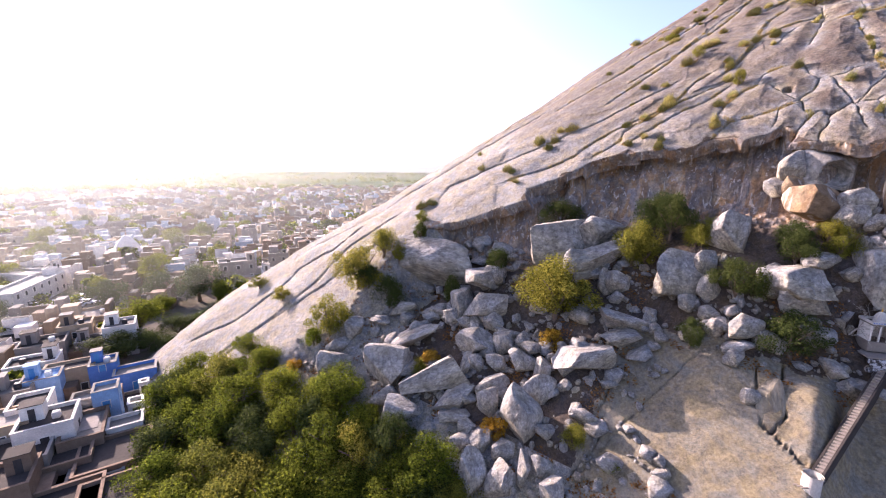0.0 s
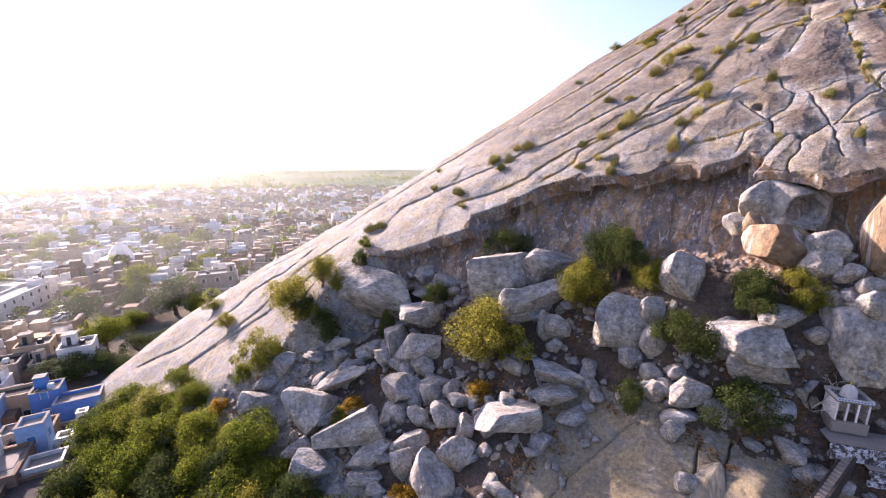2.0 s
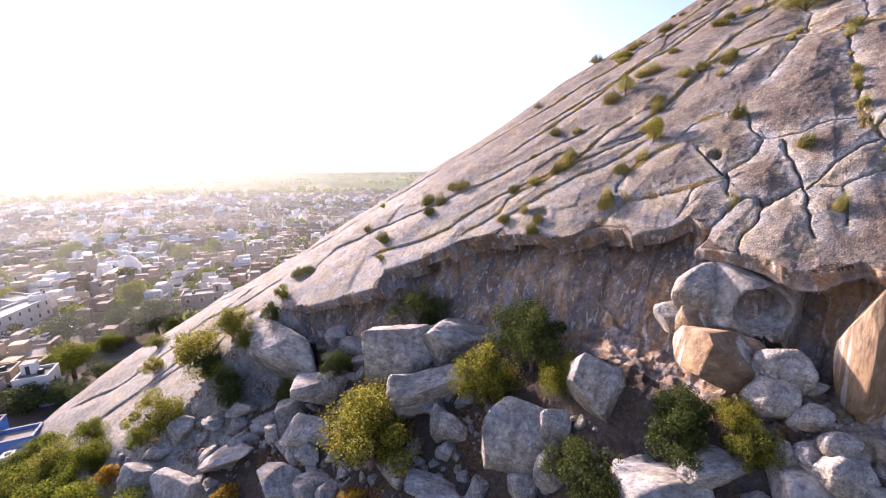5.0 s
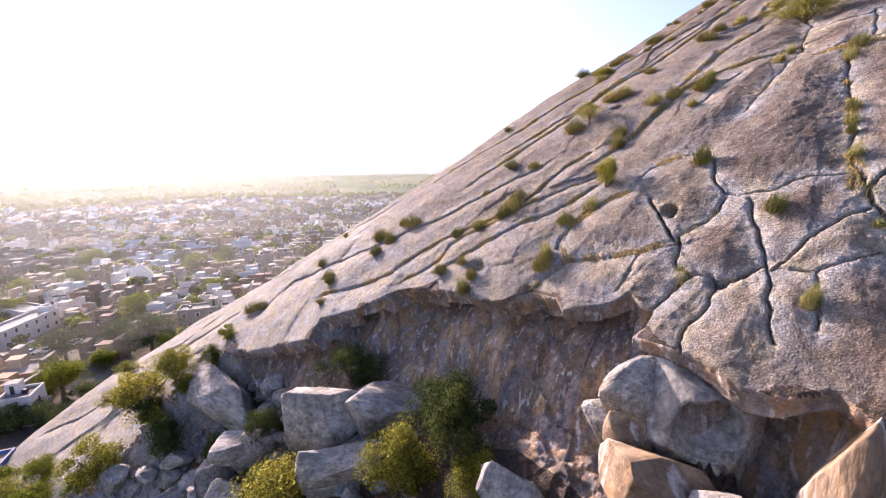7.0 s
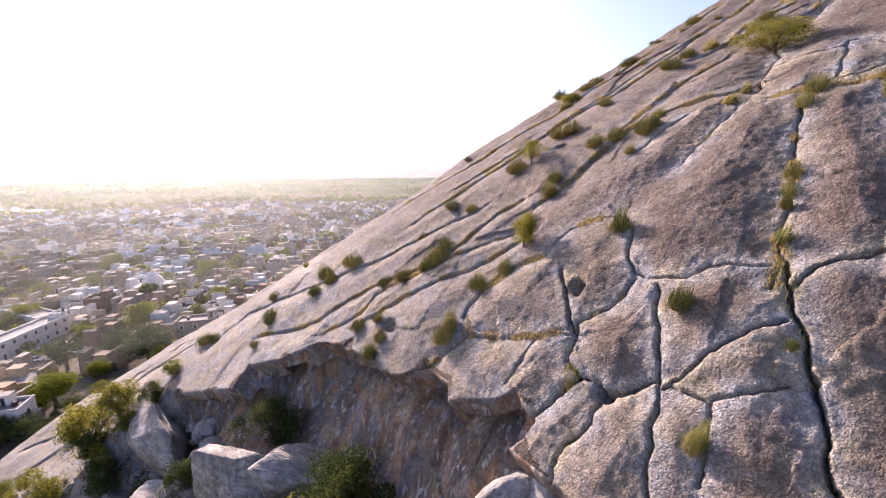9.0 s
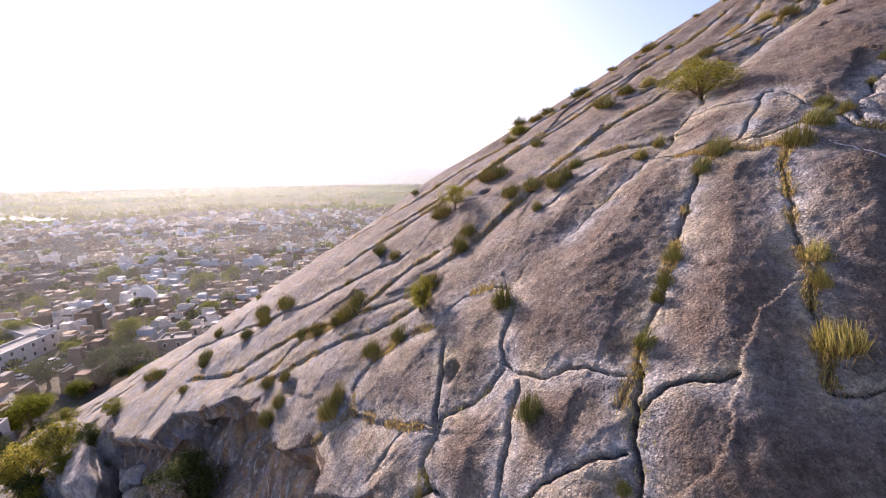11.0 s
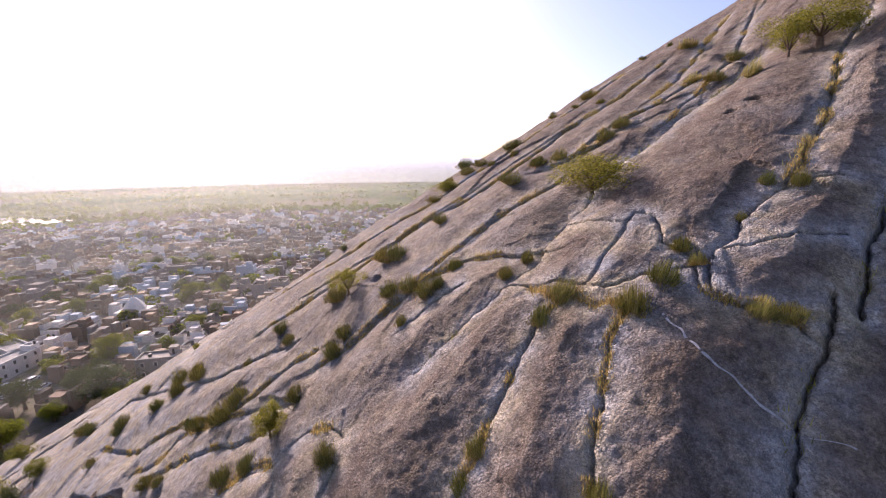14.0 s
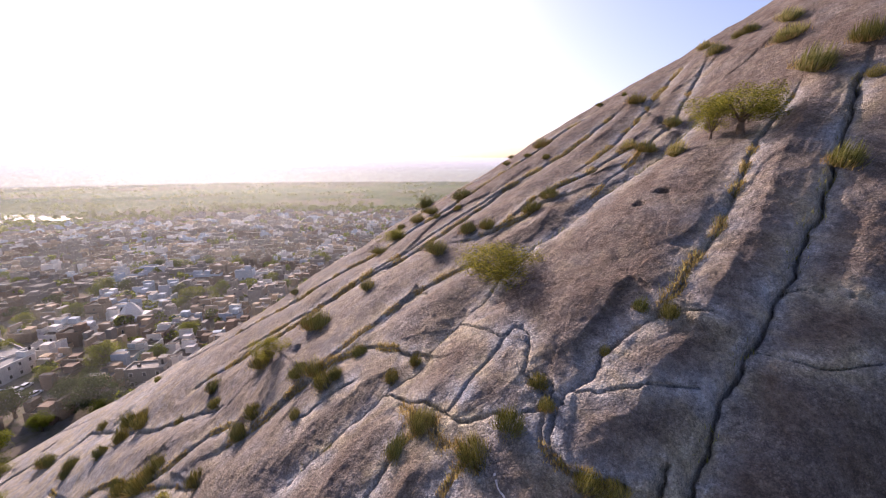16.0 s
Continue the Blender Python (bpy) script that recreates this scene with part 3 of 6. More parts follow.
def tube(points, faces, line, radii, sides=5):
    """Adds a tapered tube along a line of points to lists of points and faces."""
    base = len(points)
    for n, p in enumerate(line):
        a, b = Vector(line[max(n - 1, 0)]), Vector(line[min(n + 1, len(line) - 1)])
        way = (b - a).normalized()
        side = way.orthogonal().normalized()
        other = way.cross(side)
        for k in range(sides):
            g = 2 * math.pi * k / sides
            points.append(tuple(Vector(p) + radii[n] * (math.cos(g) * side + math.sin(g) * other)))
    for n in range(len(line) - 1):
        for k in range(sides):
            a, b = base + n * sides + k, base + n * sides + (k + 1) % sides
            faces.append((a, b, b + sides, a + sides))
    faces.append(tuple(base + (len(line) - 1) * sides + k for k in range(sides)))


MASTERS = {}


def put(key, build, m):
    """The first thing of a kind is built, the others are copies of it; m may scale."""
    if key not in MASTERS:
        MASTERS[key] = build()
        MASTERS[key].matrix_basis = m
        return MASTERS[key]
    s = MASTERS[key].scale
    return copy_thing(MASTERS[key], m @ Matrix.Diagonal((1 / s[0], 1 / s[1], 1 / s[2], 1)))


# ---- the hill ----
def even(stops):
    """Grid lines from rows of (from, spacing), the last one an end."""
    out = []
    for (a, s), (b, _) in zip(stops[:-1], stops[1:]):
        out.append(np.arange(a, b - 1e-6, s))
    return np.concatenate(out + [[stops[-1][0]]])


gu = even([(-120, 2.0), (-92, 0.32), (-40, 0.28), (-14, 0.14), (6, 0.075), (27, 0.3), (40, 1.2), (75, 0)])
gv = even([(-64, 0.7), (-48, 0.28), (-8, 0.12), (10, 0.075), (40, 0.14), (50, 0.4), (75, 1.0), (130, 0)])
GU, GV = np.meshgrid(gu, gv)
gw, gp, gj = relief(GU.ravel(), GV.ravel())
verts = ORIGIN + np.stack([GU.ravel(), GV.ravel() + gp, gw], 1) @ AXES
nu, nv = len(gu), len(gv)
ids = np.arange(nu * nv).reshape(nv, nu)
quads = np.stack([ids[:-1, :-1], ids[:-1, 1:], ids[1:, 1:], ids[1:, :-1]], -1).reshape(-1, 4)
low = verts[:, 2] < -9
quads = quads[~low[quads].all(1)]
hill_mesh = bpy.data.meshes.new("hillside")
hill_mesh.vertices.add(len(verts))
hill_mesh.vertices.foreach_set("co", verts.ravel())
hill_mesh.loops.add(quads.size)
hill_mesh.loops.foreach_set("vertex_index", quads.ravel().astype(np.int32))
hill_mesh.polygons.add(len(quads))
hill_mesh.polygons.foreach_set("loop_start", np.arange(0, quads.size, 4, dtype=np.int32))
hill_mesh.update(calc_edges=True)
hill_mesh.polygons.foreach_set("use_smooth", np.ones(len(quads), bool))
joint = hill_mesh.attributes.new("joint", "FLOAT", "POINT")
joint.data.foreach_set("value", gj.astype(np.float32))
# real brown crust; its rise towards +u also paints those slabs' shade
crust_and_shade = step01(-4, 14, GV.ravel() - 0.25 * np.clip(-GU.ravel(), 0, 60)) * (0.6 + 0.4 * step01(4, 18, GU.ravel())) + 0.12 + 0.35 * step01(30, 52, GV.ravel()) + 0.2 * step01(10, 20, GU.ravel())
varnish_and_shade = hill_mesh.attributes.new("varnish_and_shade", "FLOAT", "POINT")
varnish_and_shade.data.foreach_set("value", np.clip(crust_and_shade, 0, 1).astype(np.float32))
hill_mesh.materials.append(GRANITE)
for mat in (CAVE, SMOOTH, DEBRIS):
    hill_mesh.materials.append(mat)
in_hollow = inside(GU.ravel(), GV.ravel(), HOLLOW) & (to_line(GU.ravel(), GV.ravel(), LIP)[0] < 9) & (GV.ravel() > -16)
wu, wv = GU.ravel() + 1.5 * perlin(GU.ravel() / 3, GV.ravel() / 3, 41), GV.ravel() + 1.5 * perlin(GU.ravel() / 3, GV.ravel() / 3, 42)
hollow = inside(wu, wv, HOLLOW)
kind_of = np.where(in_hollow, 1, np.where(hollow & (wu > -2) & (wv < -20.0), 2, np.where(hollow & (wu > -30) & (wv > -38), 3, 0)))
hill_mesh.polygons.foreach_set("material_index", kind_of[quads].min(1).astype(np.int32))
tagged(new("hillside", hill_mesh), "steep dome of weathered brown-grey granite split by long joints", "hill", kind="structure")

# ---- the plain ----
GROUND = 1.0
ring_r = [0, 30, 80, 160, 300, 600, 1200, 2400, 4800]
pts, fcs = [(0, 0, GROUND)], []
for r in ring_r[1:]:
    pts += [(r * math.cos(2 * math.pi * k / 48), r * math.sin(2 * math.pi * k / 48), GROUND) for k in range(48)]
for k in range(48):
    fcs.append((0, 1 + k, 1 + (k + 1) % 48))
for n in range(len(ring_r) - 2):
    for k in range(48):
        a, b = 1 + n * 48 + k, 1 + n * 48 + (k + 1) % 48
        fcs.append((a, a + 48, b + 48, b))
tagged(new("ground", mesh_of("ground", pts, fcs, LAND)), "flat dry plain of dust, fields and scrub round the town", "ground", kind="structure")


# ---- boulders ----
def boulder_mesh(seed, cuts, square, fine, mat, dent=False, near=0.46, far=0.74):
    """A unit rock: a ball squared up, cut by planes and worn."""
    rng = random.Random(seed)
    bm = bmesh.new()
    bmesh.ops.create_icosphere(bm, subdivisions=fine, radius=1.0)
    planes = []
    for _ in range(cuts):
        n = Vector((rng.gauss(0, 1), rng.gauss(0, 1), rng.gauss(0, 1))).normalized()
        planes.append((n, rng.uniform(near, far)))
    if dent:
        planes = [(Vector(n).normalized(), d) for n, d in (((-0.55, -0.75, 0.3), 0.66), ((0.05, -0.25, 1), 0.66), ((-0.1, -0.7, -0.7), 0.68), ((0.9, -0.4, 0.1), 0.74), ((-0.9, -0.1, -0.4), 0.7), ((0.4, -0.6, 0.75), 0.7))]
    off = Vector((rng.uniform(0, 99), rng.uniform(0, 99), rng.uniform(0, 99)))
    for v in bm.verts:
        p = v.co.copy()
        big = max(abs(p.x), abs(p.y), abs(p.z))
        p = p.lerp(p / big * 0.86, square)
        p *= 1 + 0.12 * noise.noise(p * 0.9 + off)
        for n, d in planes:
            over = p.dot(n) - d
            if over > 0:
                p -= n * over * 0.985
        p *= 1 + 0.032 * noise.noise(p * 2.4 + off) + 0.02 * noise.noise(p * 7 + off) + 0.012 * noise.noise(p * 15 + off)
        if dent:
            for hx, hz, wide, deep in ((0.22, 0.16, 0.34, 0.95), (0.4, -0.5, 0.3, 0.85), (-0.35, -0.78, 0.22, 0.4)):
                far = math.hypot((p.x - hx) / 1.25, p.z - hz) / wide
                if p.y < 0 and far < 1:
                    p.y += deep * (1 - far * far) ** 0.4
        v.co = p
    lo = [min(v.co[k] for v in bm.verts) for k in range(3)]
    hi = [max(v.co[k] for v in bm.verts) for k in range(3)]
    for v in bm.verts:
        v.co = Vector([(v.co[k] - lo[k]) / (hi[k] - lo[k]) - 0.5 for k in range(3)])
    return of_bm("boulder", bm, mat, True)


def boulder(x, y, z, w, d, h, tilt, seed, kind="round", label=""):
    cuts, square, tone = {"round": (9, 0.15, "rounded grey granite boulder"), "block": (8, 0.6, "squared pale granite block"), "slab": (11, 0.35, "flat slab of split granite"), "sharp": (16, 0.25, "sharp-edged split granite boulder"), "split": (6, 0.75, "angular split granite block with flat faces"), "cave": (8, 0.2, "hollowed ochre-stained granite boulder"), "tongue": (7, 0.45, "long tongue of brown-grey granite slab"), "nose": (0, 0.3, "great blue-grey boulder with a weathered hollow")}[kind]
    me = boulder_mesh(seed, cuts, square, 5 if kind == "nose" or max(w, h) > 5.5 else 4 if max(w, h) > 2.0 else 3, OCHRE_ROCK if kind == "cave" else BOULDER, kind == "nose", 0.34 if kind in ("split", "block") else 0.46, 0.6 if kind in ("split", "block") else 0.9 if kind == "cave" else 0.74)
    ob = new("boulder", me)
    rng = random.Random(seed + 7)
    ob.matrix_basis = pose(x, y, z, rng.uniform(-8, 8), -tilt, -24 if kind == "nose" else rng.uniform(-20, 20)) @ Matrix.Diagonal((w, d, h, 1))
    return tagged(ob, label or tone + (" lying among smaller rocks" if max(w, h) < 2.2 else " resting on the slope"), "boulder", "boulders on the slope")


boulder(-15.7, 51.0, 13.6, 5.1, 3.3, 3.6, 0, 1, "block")
boulder(-7.6, 46.7, 15.0, 6.8, 4.8, 6.0, 0, 2, "split")
boulder(-1.6, 43.9, 15.2, 8.5, 4.7, 3.9, 30, 3, "split")
boulder(-7.9, 43.9, 12.4, 3.8, 2.6, 3.2, 0, 4, "round")
boulder(-5.1, 41.4, 11.9, 5.2, 3.1, 3.1, -15, 5, "slab")
boulder(-10.1, 42.7, 10.5, 4.0, 2.4, 2.5, 0, 6, "round")
boulder(1.0, 41.5, 14.1, 6.2, 3.2, 2.4, 20, 7, "slab")
boulder(8.0, 37.3, 14.0, 4.7, 4.6, 7.6, -10, 8, "round")
boulder(5.5, 41.4, 15.7, 4.2, 2.7, 3.0, -10, 9, "round")
boulder(4.7, 39.9, 14.3, 2.5, 2.4, 3.9, 0, 10, "round")
boulder(10.2, 39.4, 16.4, 3.8, 2.9, 3.8, -15, 11, "round")
boulder(9.3, 42.8, 17.9, 3.0, 2.6, 3.9, 15, 12, "round")
boulder(11.3, 41.3, 17.6, 2.4, 2.1, 3.3, 0, 13, "round")
boulder(15.3, 40.0, 19.8, 7.0, 3.8, 3.1, 20, 14, "split")
boulder(3.9, 46.9, 18.4, 5.6, 3.5, 3.6, 0, 15, "round")
boulder(7.6, 45.7, 18.8, 2.8, 2.2, 3.0, 0, 16, "sharp")
boulder(5.3, 50.7, 21.8, 5.9, 3.9, 4.5, 0, 17, "split")
boulder(6.1, 53.3, 25.0, 6.3, 3.7, 3.4, 0, 18, "split")
boulder(6.4, 48.7, 20.4, 2.8, 2.2, 3.2, 0, 19, "round")
boulder(1.2, 51.9, 19.9, 2.7, 2.3, 3.4, 40, 20, "sharp")
boulder(-1.1, 53.9, 19.9, 2.4, 1.9, 2.7, 0, 21, "sharp")
boulder(3.7, 44.2, 16.8, 2.1, 1.8, 2.7, 0, 22, "round")
boulder(6.1, 43.6, 17.2, 2.6, 1.9, 2.5, 0, 23, "round")
boulder(2.4, 44.3, 16.5, 1.4, 2.0, 3.9, -15, 24, "round")
boulder(-6.5, 56.9, 19.5, 5.1, 2.8, 2.2, 25, 25, "slab")
boulder(-5.7, 55.2, 18.4, 2.1, 1.6, 2.2, 0, 26, "sharp")
boulder(-10.2, 54.1, 16.7, 1.6, 1.2, 1.5, 0, 27, "round")
boulder(-13.4, 54.9, 17.1, 3.3, 2.5, 3.5, 30, 28, "slab")
boulder(-15.8, 53.6, 14.9, 3.6, 2.3, 2.4, 0, 29, "sharp")
boulder(-9.7, 55.5, 17.9, 3.3, 1.8, 1.3, 0, 30, "slab")
boulder(-4.5, 51.1, 17.4, 8.5, 4.0, 2.0, 30, 31, "slab")
boulder(-2.4, 59.2, 21.7, 1.9, 1.2, 1.3, 0, 32, "round")
boulder(-0.7, 57.9, 22.0, 1.4, 1.1, 1.4, 0, 33, "round")
boulder(13.0, 38.7, 17.1, 1.8, 1.3, 1.6, 0, 34, "round")
boulder(2.2, 38.7, 12.2, 2.4, 1.6, 1.9, 0, 35, "sharp")
boulder(1.5, 37.3, 10.9, 2.7, 1.8, 2.2, 0, 36, "round")
boulder(4.0, 37.0, 11.6, 2.4, 1.9, 2.8, 0, 37, "round")
boulder(-2.0, 39.4, 11.3, 2.3, 1.3, 1.2, 0, 38, "round")
boulder(0.9, 39.9, 12.7, 3.8, 2.1, 1.6, 5, 39, "slab")
boulder(2.7, 40.8, 14.0, 1.9, 1.4, 1.7, 0, 40, "round")
boulder(12.5, 42.6, 18.4, 1.2, 1.1, 1.7, 0, 41, "round")
boulder(-3.9, 46.1, 15.1, 2.1, 1.7, 2.4, 0, 42, "round")
boulder(14.0, 42.7, 19.5, 1.6, 1.4, 2.0, 0, 43, "sharp")
boulder(27.2, 43.9, 28.9, 6.0, 4.4, 5.8, 0, 44, "split")
boulder(29.8, 43.0, 30.4, 2.4, 2.1, 3.0, 0, 45, "round")
boulder(29.3, 41.1, 28.0, 2.5, 2.1, 3.1, 0, 46, "round")
boulder(27.4, 41.3, 25.9, 2.4, 1.8, 2.3, 0, 47, "round")
boulder(25.6, 44.1, 26.5, 3.1, 1.7, 1.3, 0, 48, "slab")
boulder(20.7, 42.8, 23.3, 5.2, 3.1, 3.0, 0, 49, "block")
boulder(20.2, 41.2, 21.7, 5.8, 3.0, 2.2, -5, 50, "slab")
boulder(21.5, 46.4, 26.7, 3.6, 2.4, 2.8, -35, 51, "sharp")
boulder(23.8, 42.3, 23.6, 1.5, 1.4, 2.3, 0, 52, "round")
boulder(23.9, 41.2, 22.7, 1.7, 1.2, 1.6, 0, 53, "round")
boulder(30.8, 37.1, 25.0, 4.0, 2.6, 2.8, 0, 54, "round")
boulder(28.7, 39.5, 25.4, 2.0, 1.4, 1.8, 0, 55, "round")
boulder(28.6, 38.3, 24.4, 2.1, 1.6, 2.1, 0, 56, "sharp")
boulder(29.6, 37.2, 23.6, 1.1, 0.8, 0.9, 0, 57, "round")
boulder(29.0, 35.4, 22.1, 2.0, 1.5, 2.1, 0, 58, "round")
boulder(36.4, 37.1, 29.4, 7.3, 4.3, 4.1, 5, 59, "split")
boulder(36.0, 36.8, 28.1, 5.7, 3.3, 3.1, 0, 60, "split")
boulder(38.3, 38.2, 31.6, 4.5, 2.5, 2.1, 0, 61, "split")
boulder(35.0, 38.9, 30.1, 3.5, 2.2, 2.3, 0, 62, "round")
boulder(40.4, 36.5, 30.8, 1.9, 1.3, 1.7, 0, 63, "round")
boulder(43.1, 36.5, 33.8, 2.5, 1.7, 2.1, 0, 64, "round")
boulder(42.9, 37.5, 35.8, 2.2, 1.5, 1.9, 0, 65, "sharp")
boulder(43.5, 36.3, 35.1, 1.7, 1.2, 1.6, 0, 66, "round")
boulder(41.4, 38.7, 36.2, 2.7, 2.1, 2.8, 0, 67, "sharp")
boulder(41.9, 37.2, 33.5, 1.1, 1.2, 2.1, 0, 68, "round")
boulder(38.1, 32.2, 20.7, 2.3, 1.7, 2.3, 0, 72, "round")
boulder(43.8, 35.8, 30.3, 5.8, 4.0, 6.4, 0, 73, "split")
boulder(43.8, 35.9, 33.6, 3.6, 2.4, 2.8, 0, 74, "round")
boulder(19.7, 49.5, 29.3, 8.0, 5.0, 5.2, 0, 75, "block")
boulder(6.4, 53.7, 25.3, 3.7, 2.9, 3.9, 0, 76, "sharp")
boulder(2.7, 52.6, 21.2, 3.7, 3.4, 5.3, 15, 77, "split")
boulder(16.8, 49.2, 26.2, 3.3, 1.9, 1.7, 0, 78, "round")
boulder(20.5, 47.4, 26.7, 2.3, 2.3, 3.9, 0, 79, "sharp")
boulder(40.1, 41.2, 37.4, 6.0, 3.4, 3.9, -12, 80, "cave")
boulder(42.3, 39.7, 37.6, 3.1, 2.4, 3.3, 0, 81, "sharp")
boulder(44.8, 41.3, 36.5, 1.8, 1.2, 1.4, 0, 82, "sharp")
boulder(44.0, 39.0, 36.8, 1.3, 0.9, 1.1, 0, 83, "round")
boulder(37.9, 44.4, 38.9, 2.6, 1.9, 2.4, 0, 84, "sharp")
boulder(32.7, 43.4, 33.6, 4.4, 3.5, 5.0, -15, 85, "split")
boulder(39.0, 43.4, 38.9, 2.6, 2.1, 2.9, 0, 86, "cave")
boulder(-2.8, 60.5, 26.2, 16.4, 5.8, 8.2, -6, 87, "tongue")
boulder(15.9, 52.4, 30.7, 8.4, 4.4, 6.2, 6, 188, "split")
boulder(21.6, 53.0, 30.8, 9.4, 4.4, 6.6, -12, 189, "split")
boulder(19.4, 49.5, 28.5, 9.2, 2.6, 4.6, 0, 89, "block")
boulder(46.3, 38.8, 39.7, 2.4, 2.6, 8.8, 0, 90, "cave")
boulder(2.6, 34.7, 9.1, 3.3, 3.4, 5.8, 0, 91, "round")
boulder(5.7, 33.5, 9.4, 3.8, 3.0, 4.1, 0, 92, "round")
boulder(7.9, 33.5, 10.8, 1.9, 2.1, 3.6, 0, 93, "round")
boulder(9.4, 33.1, 11.4, 2.1, 1.8, 2.6, 0, 94, "round")
boulder(3.7, 36.9, 11.5, 2.7, 2.1, 2.8, 0, 95, "round")
boulder(6.0, 35.8, 11.2, 2.7, 1.9, 2.4, 0, 96, "round")
boulder(-10.4, 42.6, 10.3, 4.4, 2.5, 2.3, 0, 97, "round")
boulder(10.0, 31.3, 10.1, 2.3, 2.0, 3.0, 0, 98, "round")
boulder(13.5, 40.1, 18.2, 2.0, 1.5, 2.1, 0, 99, "round")
boulder(28.8, 32.2, 19.9, 2.0, 1.4, 1.7, 0, 100, "round")
boulder(42.3, 44.2, 39.5, 6.6, 5.6, 8.0, -10.0, 5, "nose")
boulder(39.4, 44.4, 41.0, 3.2, 2.6, 4.8, -38.0, 331, "round")


def flat_rock(u, v, w, d, h, turn, seed):
    """A plate of rock that lies flush with the slope."""
    ob = new("boulder", boulder_mesh(seed, 7, 0.5, 4, SMOOTH))
    x, y, z = place(u, v, -0.1 * h)
    lie = Matrix([AXES[:, 0], AXES[:, 1], AXES[:, 2]]).to_4x4()
    ob.matrix_basis = Matrix.Translation((x, y, z)) @ lie @ pose(0, 0, 0, 0, 0, turn) @ Matrix.Diagonal((w, d, h, 1))
    return tagged(ob, "flat tan plate of granite lying on the smooth slab", "boulder", "boulders on the slope")


flat_rock(11.9, -24.9, 2.4, 5.2, 0.5, 10, 701)


def build_rock(seed):
    sharp = seed % 3
    ob = new("boulder", boulder_mesh(400 + seed, (9, 14, 11)[sharp], (0.2, 0.3, 0.5)[sharp], 3, BOULDER))
    return tagged(ob, "small grey granite boulder wedged among larger ones", "boulder", "boulders on the slope")


def wedged_rocks(count):
    """Middling rocks that fill the field between the large boulders."""
    rng = random.Random(12)
    spots = []
    while len(spots) < count:
        u, v = rng.uniform(-34, 22), rng.uniform(-36, -12)
        if inside(np.array([u]), np.array([v]), HOLLOW)[0] and noise.noise(Vector((u / 6, v / 4, 8))) > -0.1 and not (u > 3 and -33 < v < -20) and not (u > 16 and v > -17):
            spots.append((u, v))
    for k, (u, v) in enumerate(spots):
        s = rng.choice((0.5, 0.7, 0.9, 1.2, 1.6, 2.1)) * (1.0 if u > -4 else 1.15)
        p = place(u, v, 0.12 * s)
        m = pose(*p, rng.uniform(-25, 25), rng.uniform(-25, 25), rng.uniform(0, 360)) @ Matrix.Diagonal((s * rng.uniform(0.9, 1.5), s, s * rng.uniform(0.55, 0.9), 1))
        put(("rock", k % 9), lambda: build_rock(k % 9), m)


wedged_rocks(270)


def rubble():
    """Loose stones between the boulders."""
    rng = random.Random(5)
    shapes = []
    for s in range(5):
        bm = bmesh.new()
        bmesh.ops.create_icosphere(bm, subdivisions=1, radius=1.0)
        r = random.Random(s)
        for v in bm.verts:
            v.co = Vector([c * r.uniform(0.6, 1.0) for c in v.co])
        shapes.append(([v.co.copy() for v in bm.verts], [[v.index for v in f.verts] for f in bm.faces]))
        bm.free()
    pts, fcs = [], []
    spots = []
    while len(spots) < 1500:
        u, v = rng.uniform(-46, 24), rng.uniform(-44, 2)
        if inside(np.array([u]), np.array([v]), HOLLOW)[0] and noise.noise(Vector((u / 5, v / 5, 3))) > -0.15 and not (u > 0 and -34 < v < -21) and to_line(np.array([u]), np.array([v]), LIP)[0][0] > (7.5 if u < -4 else 14):
            spots.append((u, v))
    su, sv = np.array([s[0] for s in spots]), np.array([s[1] for s in spots])
    w, push, _ = relief(su, sv)
    where = ORIGIN + np.stack([su, sv + push, w], 1) @ AXES
    for p in where:
        ps, fs = rng.choice(shapes)
        s = 0.16 + 0.75 * rng.random() ** 3
        m = pose(*p, rng.uniform(0, 360), rng.uniform(0, 360), rng.uniform(0, 360)) @ Matrix.Diagonal((s * rng.uniform(0.8, 1.6), s, s * rng.uniform(0.5, 0.9), 1))
        base = len(pts)
        pts += [tuple(m @ q) for q in ps]
        fcs += [[base + k for k in f] for f in fs]
    tagged(new("rubble", mesh_of("rubble", pts, fcs, BOULDER)), "loose grey stones scattered between the boulders", "rubble", kind="stuff")


rubble()


